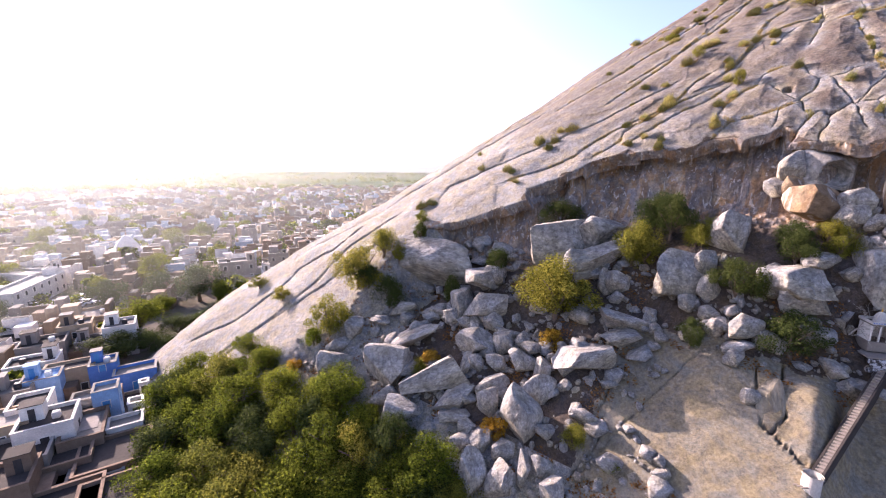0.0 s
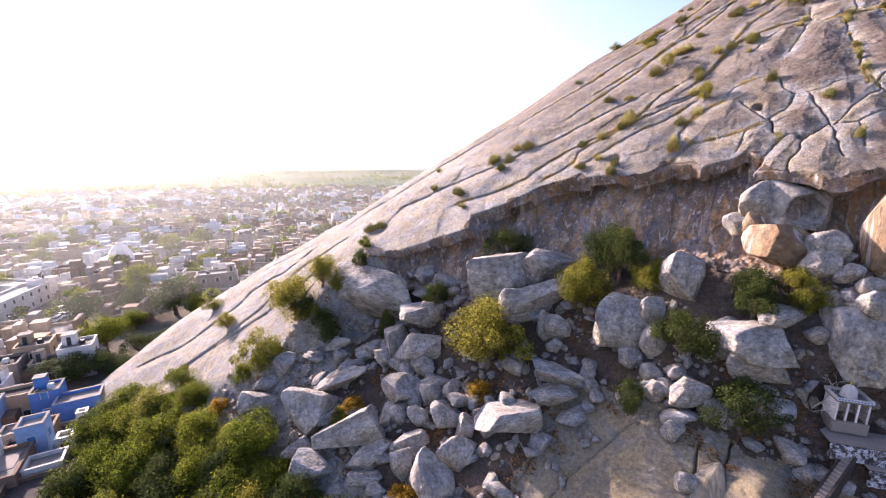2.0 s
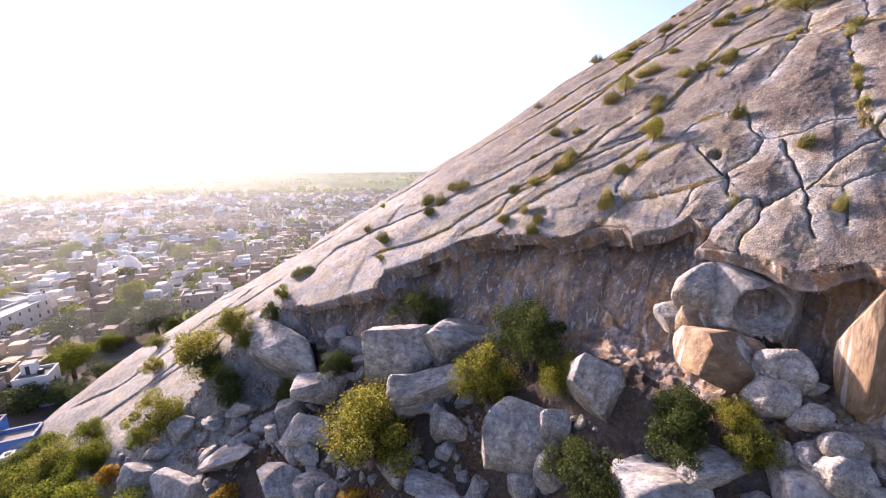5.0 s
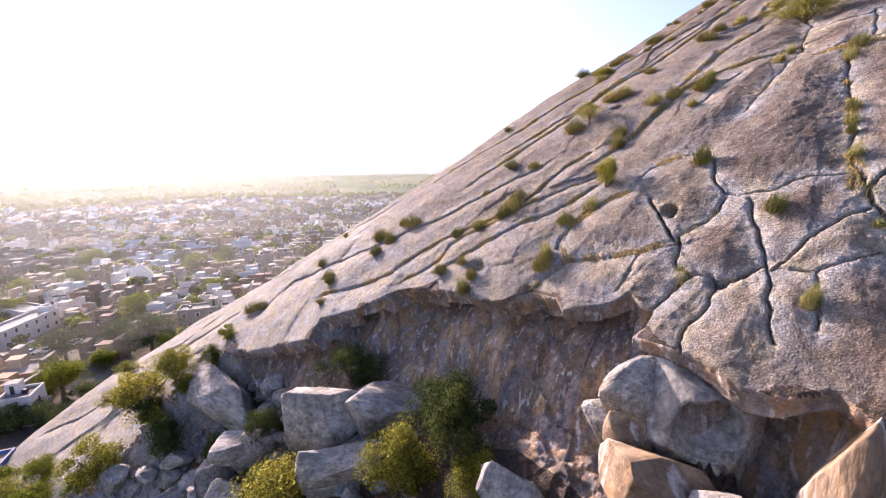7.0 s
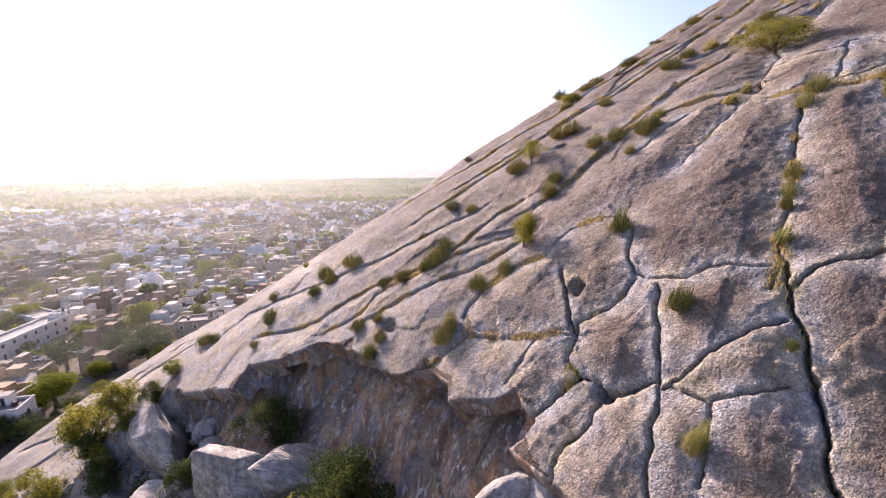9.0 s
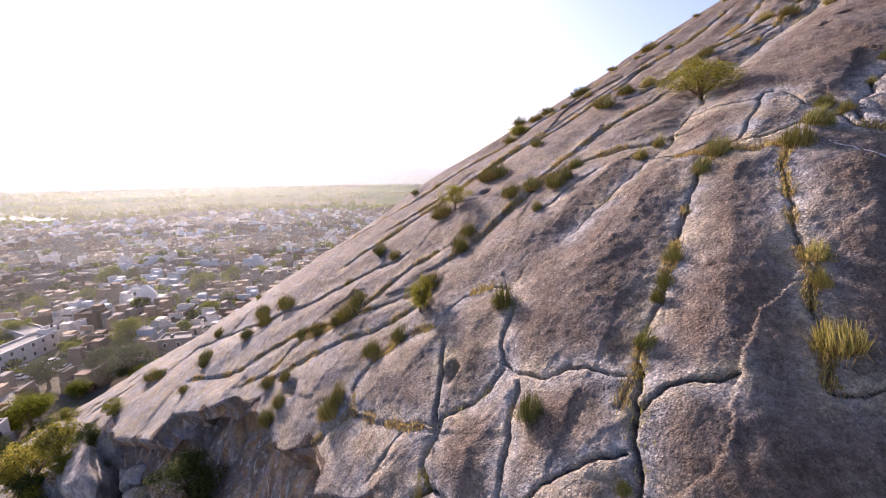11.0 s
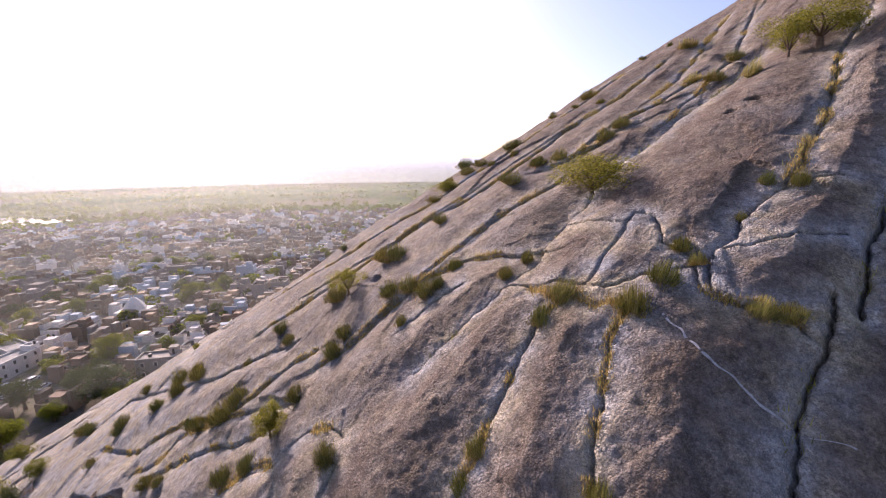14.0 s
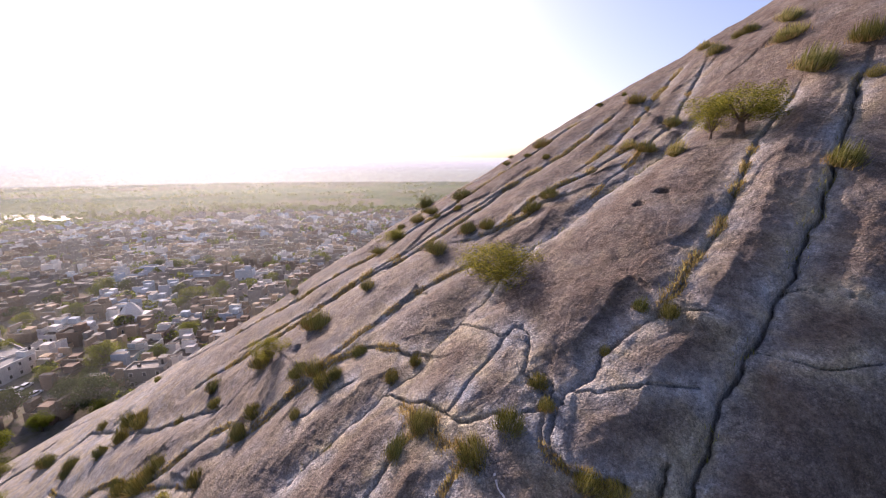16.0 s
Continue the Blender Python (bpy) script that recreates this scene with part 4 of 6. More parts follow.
# ---- plants ----
def leaf_cloud(seed, lobes, per_lobe, size, flat=1.0, spread=1.0):
    """Points and faces of a crown one metre wide and high, its base at z = 0."""
    rng = random.Random(seed)
    pts, fcs = [], []
    for k in range(lobes):
        a, h = rng.uniform(0, 2 * math.pi), rng.uniform(-0.75, 1.0)
        r = math.sqrt(max(0, 1 - h * h)) * rng.uniform(0.4, 1.15) * (1 + 0.3 * math.sin(2 * a + seed))
        c = Vector((0.34 * spread * r * math.cos(a), 0.34 * spread * r * math.sin(a), 0.50 + 0.32 * h * flat * rng.uniform(0.7, 1.2)))
        big = rng.uniform(0.08, 0.21)
        for _ in range(per_lobe):
            d = Vector((rng.gauss(0, 1), rng.gauss(0, 1), rng.gauss(0, 1))).normalized()
            p = c + d * big * rng.uniform(0.55, 1.08) * Vector((1, 1, 0.8)).length / 1.6
            s = size * rng.uniform(0.6, 1.3)
            n = (d + 0.9 * Vector((rng.gauss(0, 1), rng.gauss(0, 1), rng.gauss(0, 1)))).normalized()
            t = n.orthogonal().normalized()
            t = Matrix.Rotation(rng.uniform(0, 6.28), 3, n) @ t
            o = n.cross(t) * 0.55
            base = len(pts)
            pts += [tuple(p - t * s), tuple(p - o * s), tuple(p + t * s), tuple(p + o * s)]
            fcs.append((base, base + 1, base + 2, base + 3))
    return pts, fcs


def limbs(seed, count, low, high, thick):
    """A trunk that forks into limbs inside a crown one metre wide."""
    rng = random.Random(seed)
    pts, fcs = [], []
    top = Vector((rng.uniform(-0.04, 0.04), rng.uniform(-0.04, 0.04), low))
    tube(pts, fcs, [(0, 0, -0.12), (0.01, 0.0, low * 0.5), tuple(top)], [thick * 1.25, thick, thick * 0.8], 7)
    for k in range(count):
        a = 2 * math.pi * (k + rng.uniform(-0.3, 0.3)) / count
        r = rng.uniform(0.16, 0.36)
        end = Vector((r * math.cos(a), r * math.sin(a), rng.uniform(0.5, 0.5 + high)))
        mid = top.lerp(end, 0.5) + Vector((rng.uniform(-0.04, 0.04), rng.uniform(-0.04, 0.04), 0.03))
        tube(pts, fcs, [tuple(top - Vector((0, 0, 0.02))), tuple(mid), tuple(end)], [thick * 0.6, thick * 0.4, thick * 0.12], 5)
    return pts, fcs


PLANTS = {  # leaf, lobes, leaves a lobe, leaf size, trunk, label, name
    "tree": (LEAF_GREEN, 36, 330, 0.014, 0.30, "leafy green tree at the foot of the hill", "tree"),
    "dark": (LEAF_DARK, 32, 300, 0.015, 0.22, "dense dark green bush between boulders", "bush"),
    "olive": (LEAF_OLIVE, 34, 310, 0.014, 0.24, "rounded olive green bush between boulders", "bush"),
    "gold": (LEAF_GOLD, 20, 130, 0.03, 0.2, "low bush with golden dry leaves", "bush"),
    "acacia": (LEAF_OLIVE, 46, 260, 0.011, 0.16, "small spreading acacia with feathery leaves rooted in a rock joint", "tree"),
}


def build_plant(kind, seed):
    leaf, lobes, per, size, trunk, label, name = PLANTS[kind]
    root = tagged(new(name), label, name, "plants on the hill")
    flat, spread = (0.95, 1.2) if kind == "acacia" else (1.0, 1.0)
    child("crown", mesh_of("crown", *leaf_cloud(seed, lobes, per, size, flat, spread), leaf), root)
    child("trunk", mesh_of("trunk", *limbs(seed, 6, trunk, 0.25, 0.035), BARK, True), root, "grey-brown bark")
    return root


def plant(kind, x, y, z, w, h, seed):
    m = pose(x, y, z, 0, 0, (seed * 77) % 360) @ Matrix.Diagonal((w, w, h, 1))
    return put((kind, seed % 4), lambda: build_plant(kind, seed % 4 + 10), m)


def build_spurge(seed):
    """A clump of upright fleshy stems, one metre wide."""
    rng = random.Random(seed)
    root = tagged(new("spurge_shrub"), "clump of upright green spurge stems growing from a rock joint", "shrub", "spurge clumps")
    stems, dry = ([], []), ([], [])
    for k in range(300):
        a, r = rng.uniform(0, 2 * math.pi), 0.30 * math.sqrt(rng.random())
        lean = rng.uniform(0.25, 0.9) * r / 0.3
        foot = Vector((r * math.cos(a) * 0.7, r * math.sin(a) * 0.7, -0.12))
        tall = rng.uniform(0.5, 0.95) * math.sqrt(1.12 - (r / 0.3) ** 2)
        tip = foot + Vector((math.cos(a) * lean * 0.36, math.sin(a) * lean * 0.36, tall))
        mid = foot.lerp(tip, 0.5) + Vector((math.cos(a) * 0.05, math.sin(a) * 0.05, -0.03))
        tube(*stems, [tuple(foot), tuple(mid), tuple(tip)], [0.004, 0.0055, 0.0022], 3)
        if k % 2 == 0:
            side = mid + Vector((rng.uniform(-0.1, 0.1), rng.uniform(-0.1, 0.1), rng.uniform(0.14, 0.26)))
            tube(*stems, [tuple(mid), tuple(side)], [0.0045, 0.002], 3)
    for k in range(130):
        a, r = rng.uniform(0, 2 * math.pi), rng.uniform(0.1, 0.5)
        foot = Vector((r * math.cos(a), r * math.sin(a), -0.1))
        tip = foot + Vector((rng.uniform(-0.12, 0.12), rng.uniform(-0.12, 0.12), rng.uniform(0.15, 0.35)))
        tube(*dry, [tuple(foot), tuple(tip)], [0.006, 0.002], 3)
    child("foliage", mesh_of("foliage", *stems, SPIKE), root)
    tagged(child("dry_grass", mesh_of("dry_grass", *dry, STRAW), root), "dry yellow grass round the foot", kind="stuff")
    return root


def spurge(u, v, w, h, seed):
    p = place(u, v)
    m = pose(*p, 14, -8, (seed * 61) % 360) @ Matrix.Diagonal((w, w, h, 1))
    return put(("spurge", seed % 3), lambda: build_spurge(seed % 3 + 3), m)


plant("olive", 13.8, 46.6, 21.0, 11.1, 9.1, 0)
plant("dark", 28.1, 49.8, 32.4, 6.9, 6.0, 1)
plant("olive", 23.8, 48.0, 27.8, 5.7, 7.5, 2)
plant("olive", 30.0, 45.5, 31.3, 4.0, 3.3, 3)
plant("dark", 36.8, 39.1, 30.3, 5.0, 4.9, 4)
plant("olive", 40.1, 37.7, 31.5, 3.4, 4.1, 5)
plant("olive", -13.7, 60.3, 20.8, 8.9, 8.8, 6)
plant("olive", -9.7, 61.3, 25.8, 6.2, 5.9, 7)
plant("olive", -17.3, 55.5, 15.0, 7.2, 7.0, 8)
plant("tree", -19.7, 54.9, 13.7, 3.4, 3.7, 9)
plant("gold", 12.8, 43.8, 18.6, 3.4, 3.4, 10)
plant("gold", 5.4, 37.2, 11.2, 3.1, 3.1, 11)
plant("dark", 31.1, 39.2, 26.4, 5.4, 5.6, 12)
plant("dark", 16.7, 56.2, 31.7, 7.3, 4.9, 13)
plant("dark", 7.6, 54.8, 25.6, 4.8, 4.0, 14)
plant("dark", 1.1, 54.7, 19.9, 3.7, 5.9, 15)
plant("dark", 26.3, 38.3, 21.5, 3.6, 4.0, 16)
plant("dark", -8.5, 57.4, 18.8, 5.2, 6.2, 17)
plant("gold", -2.1, 46.9, 15.4, 3.7, 2.0, 18)
plant("olive", 12.8, 33.7, 12.8, 3.1, 3.1, 19)
plant("gold", -22.0, 52.1, 10.4, 3.2, 3.1, 20)
plant("olive", -29.1, 68.0, 16.3, 4.0, 3.3, 21)
plant("olive", -3.5, 45.4, 14.0, 2.9, 3.2, 22)
plant("dark", 34.3, 35.2, 22.0, 6.8, 5.6, 23)
plant("olive", 15.5, 31.0, 12.1, 1.9, 1.8, 24)
plant("olive", -37.3, 77.6, 15.6, 4.5, 3.1, 25)
plant("dark", 28.3, 48.1, 31.3, 5.8, 7.1, 0)
plant("olive", 25.1, 47.4, 28.2, 5.3, 5.8, 1)
plant("olive", 30.5, 45.0, 31.2, 4.2, 4.6, 2)
plant("dark", 37.5, 40.4, 32.4, 3.8, 3.5, 1)
plant("olive", 39.8, 39.0, 33.7, 3.0, 2.7, 2)
plant("olive", 13.6, 47.6, 22.0, 7.8, 7.4, 3)
plant("tree", -43.2, 55.6, 1.7, 9.0, 7.8, 0)
plant("tree", -37.8, 54.3, 3.9, 8.2, 7.1, 1)
plant("tree", -36.5, 48.5, 0.5, 9.6, 8.4, 2)
plant("olive", -33.5, 54.8, 6.7, 7.7, 6.5, 3)
plant("tree", -28.6, 49.7, 5.3, 9.2, 8.0, 4)
plant("dark", -37.7, 45.5, 0.3, 8.7, 8.0, 5)
plant("tree", -34.7, 39.9, 0.4, 8.7, 7.2, 6)
plant("tree", -30.6, 46.6, 2.0, 9.3, 8.1, 7)
plant("olive", -28.9, 40.4, 0.3, 9.7, 8.1, 8)
plant("tree", -27.0, 54.2, 9.6, 6.4, 4.9, 9)
plant("tree", -22.4, 48.4, 7.5, 7.9, 6.8, 10)
plant("tree", -19.5, 44.3, 6.0, 7.9, 6.8, 11)
plant("dark", -24.4, 44.1, 3.2, 8.9, 7.7, 12)
plant("olive", -23.0, 39.6, 0.3, 9.6, 8.0, 13)
plant("tree", -17.1, 46.3, 8.7, 6.6, 5.2, 14)
plant("tree", -13.8, 45.2, 9.4, 8.8, 6.8, 15)
plant("tree", -13.9, 40.6, 6.0, 8.7, 7.2, 16)
plant("tree", -16.6, 38.9, 2.5, 9.4, 7.8, 17)
plant("olive", -9.7, 38.0, 5.6, 8.3, 7.6, 18)
plant("dark", -6.4, 38.1, 7.4, 6.6, 6.8, 19)
plant("tree", -1.9, 35.5, 6.4, 8.6, 7.2, 20)
plant("tree", -5.5, 35.0, 4.0, 8.6, 7.2, 21)
plant("tree", -10.7, 36.1, 2.5, 9.7, 6.7, 22)
plant("olive", 0.5, 33.3, 5.3, 6.0, 4.8, 23)
plant("tree", -31.5, 58.8, 10.5, 5.7, 4.2, 24)
plant("tree", -40.4, 59.2, 5.8, 7.0, 5.4, 25)
plant("dark", -1.8, 32.9, 3.3, 9.0, 6.9, 26)
plant("tree", -18.1, 35.4, 0.3, 9.6, 8.1, 27)
plant("olive", -23.9, 34.7, 0.3, 9.4, 8.0, 28)
plant("tree", -30.0, 34.8, 0.3, 9.4, 7.9, 29)
plant("tree", -10.0, 40.3, 7.8, 6.0, 5.5, 30)
plant("tree", -27.3, 38.3, 0.6, 3.8, 3.5, 0)
plant("tree", -41.7, 53.3, 1.1, 5.7, 4.5, 1)
plant("tree", -29.6, 38.2, 0.6, 4.1, 3.1, 2)
plant("tree", -12.1, 39.7, 6.3, 5.4, 3.9, 3)
plant("tree", -32.3, 38.6, 0.3, 6.3, 5.7, 4)
plant("dark", 0.5, 32.7, 4.6, 3.3, 2.2, 5)
plant("dark", -9.4, 35.9, 3.1, 5.2, 4.2, 6)
plant("dark", -9.2, 36.2, 3.5, 6.4, 4.1, 7)
plant("olive", -5.0, 34.6, 3.8, 6.1, 4.0, 8)
plant("dark", -36.8, 52.5, 3.1, 6.9, 4.8, 9)
plant("dark", -42.2, 56.1, 2.3, 9.2, 7.6, 10)
plant("dark", -24.9, 47.5, 5.9, 4.9, 3.4, 11)
plant("tree", -15.0, 38.3, 3.0, 3.2, 2.2, 12)
plant("olive", -27.4, 40.2, 0.5, 4.6, 3.8, 13)
plant("dark", -13.0, 35.7, 1.0, 6.4, 4.3, 14)
plant("tree", -17.6, 39.3, 3.0, 4.6, 3.0, 15)
plant("tree", -17.5, 37.9, 1.3, 5.0, 3.9, 16)
plant("dark", -19.0, 35.3, 0.5, 5.8, 3.9, 17)
plant("tree", -19.2, 40.2, 3.1, 4.5, 3.3, 18)
plant("tree", -20.1, 37.8, 0.6, 4.3, 2.9, 19)
plant("tree", -0.5, 35.4, 7.5, 3.3, 2.2, 20)
plant("olive", 1.1, 33.0, 5.1, 3.6, 2.9, 21)
plant("olive", -27.9, 55.2, 9.9, 5.2, 3.7, 22)
plant("tree", -23.5, 44.2, 3.9, 6.3, 4.6, 23)
plant("tree", -33.7, 40.3, 0.7, 3.8, 2.7, 24)
plant("olive", -5.0, 37.5, 7.6, 6.4, 4.2, 25)
plant("dark", -24.5, 38.7, 0.3, 5.7, 5.2, 26)
plant("tree", 1.0, 32.5, 4.1, 5.1, 4.6, 27)
plant("dark", -16.5, 44.3, 7.5, 7.2, 5.5, 28)
plant("tree", -21.1, 36.1, 0.5, 5.7, 4.4, 29)
plant("tree", -8.7, 36.2, 3.7, 6.1, 5.1, 30)
plant("tree", -6.5, 36.4, 5.6, 3.2, 2.1, 31)
plant("tree", -31.6, 55.1, 7.8, 5.6, 4.7, 32)
plant("tree", -9.6, 41.1, 8.4, 6.5, 5.1, 33)
plant("tree", -33.9, 44.6, 0.5, 5.1, 4.0, 34)
plant("olive", -33.6, 46.4, 0.7, 6.0, 4.7, 35)
plant("olive", -26.9, 43.7, 1.6, 5.1, 4.0, 36)
plant("tree", -13.1, 37.7, 3.3, 5.4, 3.7, 37)
plant("tree", -9.3, 36.1, 3.2, 5.2, 4.7, 38)
plant("dark", -33.3, 36.4, 0.4, 5.0, 4.4, 39)
plant("dark", -1.3, 35.0, 6.2, 5.5, 3.8, 40)
plant("tree", -35.5, 53.5, 4.5, 7.9, 5.3, 41)
plant("tree", -14.4, 39.3, 4.6, 5.0, 4.0, 42)
plant("olive", -24.2, 41.2, 1.0, 4.5, 3.9, 43)
plant("tree", -29.2, 38.4, 0.3, 6.7, 6.0, 44)
plant("tree", -5.8, 33.9, 2.6, 3.1, 2.1, 45)
plant("dark", -11.1, 35.6, 1.9, 3.8, 2.8, 46)
plant("tree", -13.3, 34.9, 0.4, 5.0, 4.5, 47)
plant("dark", -21.2, 46.9, 7.3, 3.7, 2.4, 48)
plant("tree", -37.9, 52.7, 2.6, 7.1, 5.4, 49)
plant("tree", -33.5, 37.8, 0.4, 5.8, 5.1, 50)
plant("tree", -38.2, 43.8, 0.5, 6.4, 4.3, 51)
plant("olive", -15.0, 44.6, 8.7, 4.9, 3.7, 52)
plant("olive", -12.8, 37.6, 3.3, 3.8, 3.1, 53)
plant("tree", -40.3, 49.5, 0.6, 4.2, 3.1, 54)
plant("olive", -16.8, 42.6, 6.4, 3.6, 2.4, 55)
plant("tree", -30.0, 37.6, 0.5, 4.7, 4.1, 56)
plant("tree", -29.0, 48.6, 4.4, 4.1, 3.7, 57)
plant("olive", -21.5, 37.9, 0.6, 3.9, 3.3, 58)
plant("tree", -15.2, 37.1, 1.6, 3.2, 2.4, 59)
plant("acacia", 55.7, 64.7, 64.8, 5.9, 2.7, 123)
plant("acacia", 68.7, 71.1, 73.8, 5.5, 2.8, 124)
plant("acacia", 67.3, 71.6, 73.3, 2.4, 2.5, 125)
plant("acacia", 38.8, 64.5, 57.3, 2.6, 2.2, 126)
spurge(8.53, 65.80, 2.10, 1.20, 127)
spurge(9.45, 67.87, 1.58, 0.88, 128)
spurge(14.85, 63.07, 2.94, 1.20, 129)
spurge(1.07, 62.89, 0.73, 0.56, 130)
spurge(-1.95, 62.60, 1.47, 0.56, 131)
spurge(-6.37, 51.93, 1.47, 0.72, 132)
spurge(-9.11, 43.03, 2.84, 1.04, 133)
spurge(-9.45, 41.46, 2.42, 1.04, 134)
spurge(-11.54, 40.06, 1.47, 0.80, 135)
spurge(0.61, 51.56, 1.05, 0.56, 136)
spurge(-3.90, 53.03, 1.16, 0.56, 137)
spurge(-8.50, 54.20, 1.16, 0.56, 138)
spurge(-8.19, 36.15, 2.62, 0.96, 139)
spurge(-13.67, 28.95, 1.16, 0.64, 140)
spurge(-3.28, 43.36, 1.16, 0.64, 141)
spurge(-5.36, 41.98, 1.16, 0.64, 142)
plant("olive", 42.4, 79.3, 63.7, 3.8, 1.7, 143)
spurge(-17.50, 27.72, 1.37, 0.88, 144)
plant("olive", 6.9, 77.9, 42.5, 1.2, 1.1, 145)
spurge(-6.23, 45.65, 3.04, 1.20, 146)
plant("dark", -3.9, 61.4, 28.7, 3.2, 3.9, 3)
plant("olive", -7.2, 60.1, 25.6, 3.2, 3.2, 4)
plant("olive", -3.8, 64.1, 31.3, 2.7, 2.6, 5)
plant("dark", -1.1, 60.8, 25.5, 3.5, 3.5, 6)
plant("dark", -11.8, 59.1, 21.7, 4.6, 4.4, 7)
plant("tree", -95.2, 131.0, 1.0, 14.0, 11.5, 0)
plant("dark", -81.3, 112.0, 1.0, 11.0, 9.5, 1)
plant("dark", -70.5, 112.0, 1.0, 16.0, 12.0, 2)
plant("tree", -62.5, 108.5, 1.0, 6.0, 8.0, 3)
plant("tree", -137.0, 121.0, 1.0, 15.0, 10.0, 4)
plant("dark", -132.0, 115.0, 1.0, 9.0, 7.0, 5)
plant("tree", -126.5, 101.0, 1.0, 9.0, 7.0, 6)
plant("dark", -66.0, 76.5, 1.0, 15.0, 6.5, 7)
plant("dark", -60.0, 77.5, 1.0, 9.0, 6.0, 8)
plant("dark", -61.0, 86.5, 1.0, 9.0, 6.0, 9)
plant("dark", -57.0, 90.0, 1.0, 8.0, 6.0, 10)
plant("tree", -74.0, 101.0, 1.0, 8.0, 6.0, 11)
plant("dark", -88.0, 121.0, 1.0, 8.0, 7.0, 12)
plant("tree", -156.0, 115.0, 1.0, 13.0, 10.0, 13)
plant("tree", -104.0, 118.0, 1.0, 7.0, 6.0, 14)
plant("dark", -55.5, 97.0, 1.0, 9.0, 6.0, 15)
spurge(17.81, 29.69, 1.77, 1.26, 0)
spurge(18.05, 31.26, 1.55, 1.16, 1)
spurge(14.91, 29.04, 1.56, 1.42, 2)
spurge(14.83, 27.65, 1.36, 1.22, 3)
spurge(15.96, 22.15, 1.03, 1.03, 4)
spurge(16.19, 20.94, 1.10, 1.10, 5)
spurge(16.23, 20.15, 0.65, 0.86, 6)
spurge(16.73, 18.07, 1.00, 1.20, 7)
spurge(17.30, 16.64, 1.40, 2.05, 8)
spurge(20.21, 23.40, 1.12, 0.94, 9)
spurge(20.60, 22.42, 0.71, 0.89, 10)
spurge(21.46, 20.37, 1.89, 1.28, 11)
spurge(17.74, 33.16, 1.05, 0.74, 12)
spurge(21.05, 31.24, 1.20, 0.92, 13)
spurge(18.68, 38.15, 0.82, 0.82, 14)
spurge(-1.04, 28.27, 2.42, 1.68, 15)
spurge(4.28, 26.47, 1.58, 1.44, 16)
spurge(6.17, 29.07, 1.26, 0.96, 17)
spurge(6.77, 27.45, 1.05, 1.05, 18)
spurge(10.96, 30.73, 0.84, 1.01, 19)
spurge(2.81, 37.63, 2.70, 1.35, 20)
spurge(4.51, 41.17, 1.81, 1.13, 21)
spurge(6.99, 45.35, 1.70, 1.06, 22)
spurge(6.53, 24.48, 0.91, 0.84, 23)
spurge(9.58, 17.57, 1.47, 1.68, 24)
spurge(2.23, 17.26, 1.64, 1.46, 25)
plant("olive", 39.0, 55.0, 51.7, 2.1, 2.7, 26)
spurge(3.50, 13.19, 1.78, 1.36, 27)
spurge(2.17, 11.51, 1.71, 1.37, 28)
spurge(-4.04, 12.50, 2.93, 1.67, 29)
spurge(-4.75, 11.54, 1.69, 1.48, 30)
spurge(-6.74, 9.94, 1.76, 1.32, 31)
spurge(-8.96, 8.75, 1.62, 1.39, 32)
spurge(-5.65, 5.92, 1.24, 1.07, 33)
spurge(-17.58, 9.44, 2.73, 1.60, 34)
spurge(-22.41, 6.81, 2.47, 2.16, 35)
spurge(-19.76, 4.60, 2.00, 1.43, 36)
spurge(-31.47, 0.83, 1.75, 1.54, 37)
spurge(-24.04, -0.93, 1.80, 1.20, 38)
spurge(2.28, 8.10, 1.31, 1.80, 39)
spurge(-3.35, 4.91, 1.33, 1.33, 40)
spurge(-5.82, 18.50, 1.63, 0.93, 41)
spurge(-9.74, 14.61, 1.49, 0.99, 42)
spurge(13.24, 50.55, 1.48, 1.48, 43)
spurge(10.30, 51.74, 1.95, 1.08, 44)
spurge(8.51, 52.37, 1.84, 1.01, 45)
spurge(-38.53, -9.24, 2.96, 1.85, 46)
spurge(2.07, 20.53, 1.52, 1.52, 47)
spurge(14.46, 13.66, 1.47, 1.47, 48)
spurge(16.99, 8.42, 0.90, 1.80, 49)
spurge(19.14, 12.53, 0.86, 1.53, 50)
spurge(11.49, 8.33, 1.44, 1.70, 51)
spurge(2.39, 7.29, 1.81, 1.63, 52)
spurge(-3.42, 3.61, 1.65, 1.65, 53)
spurge(-7.57, 4.59, 1.86, 1.16, 54)
spurge(-22.06, -3.34, 1.79, 0.90, 55)
spurge(-37.08, -8.29, 2.65, 1.67, 56)
spurge(-24.94, -0.47, 2.26, 1.61, 57)
spurge(18.47, 13.31, 0.60, 0.60, 58)
spurge(19.77, 38.37, 0.91, 0.91, 59)
spurge(21.52, 49.60, 1.86, 1.48, 60)
spurge(20.74, 56.50, 1.14, 0.86, 61)
spurge(18.74, 35.60, 0.57, 0.57, 62)
spurge(18.67, 32.55, 0.88, 0.66, 63)
spurge(21.74, 31.52, 1.26, 0.72, 64)
spurge(19.67, 59.69, 2.31, 1.44, 65)
spurge(17.79, 58.01, 2.84, 1.84, 66)
spurge(9.96, 55.76, 2.10, 1.05, 67)
spurge(4.42, 59.95, 2.36, 1.18, 68)
spurge(-3.46, 54.83, 2.35, 1.18, 69)
spurge(6.75, 43.72, 1.80, 1.00, 70)
spurge(2.88, 40.49, 1.74, 1.09, 71)
spurge(-18.05, 45.81, 2.93, 1.83, 72)
spurge(-0.50, 32.59, 1.78, 1.11, 73)
spurge(-2.06, 27.82, 2.62, 1.60, 74)
spurge(-3.72, 23.34, 2.62, 1.84, 75)
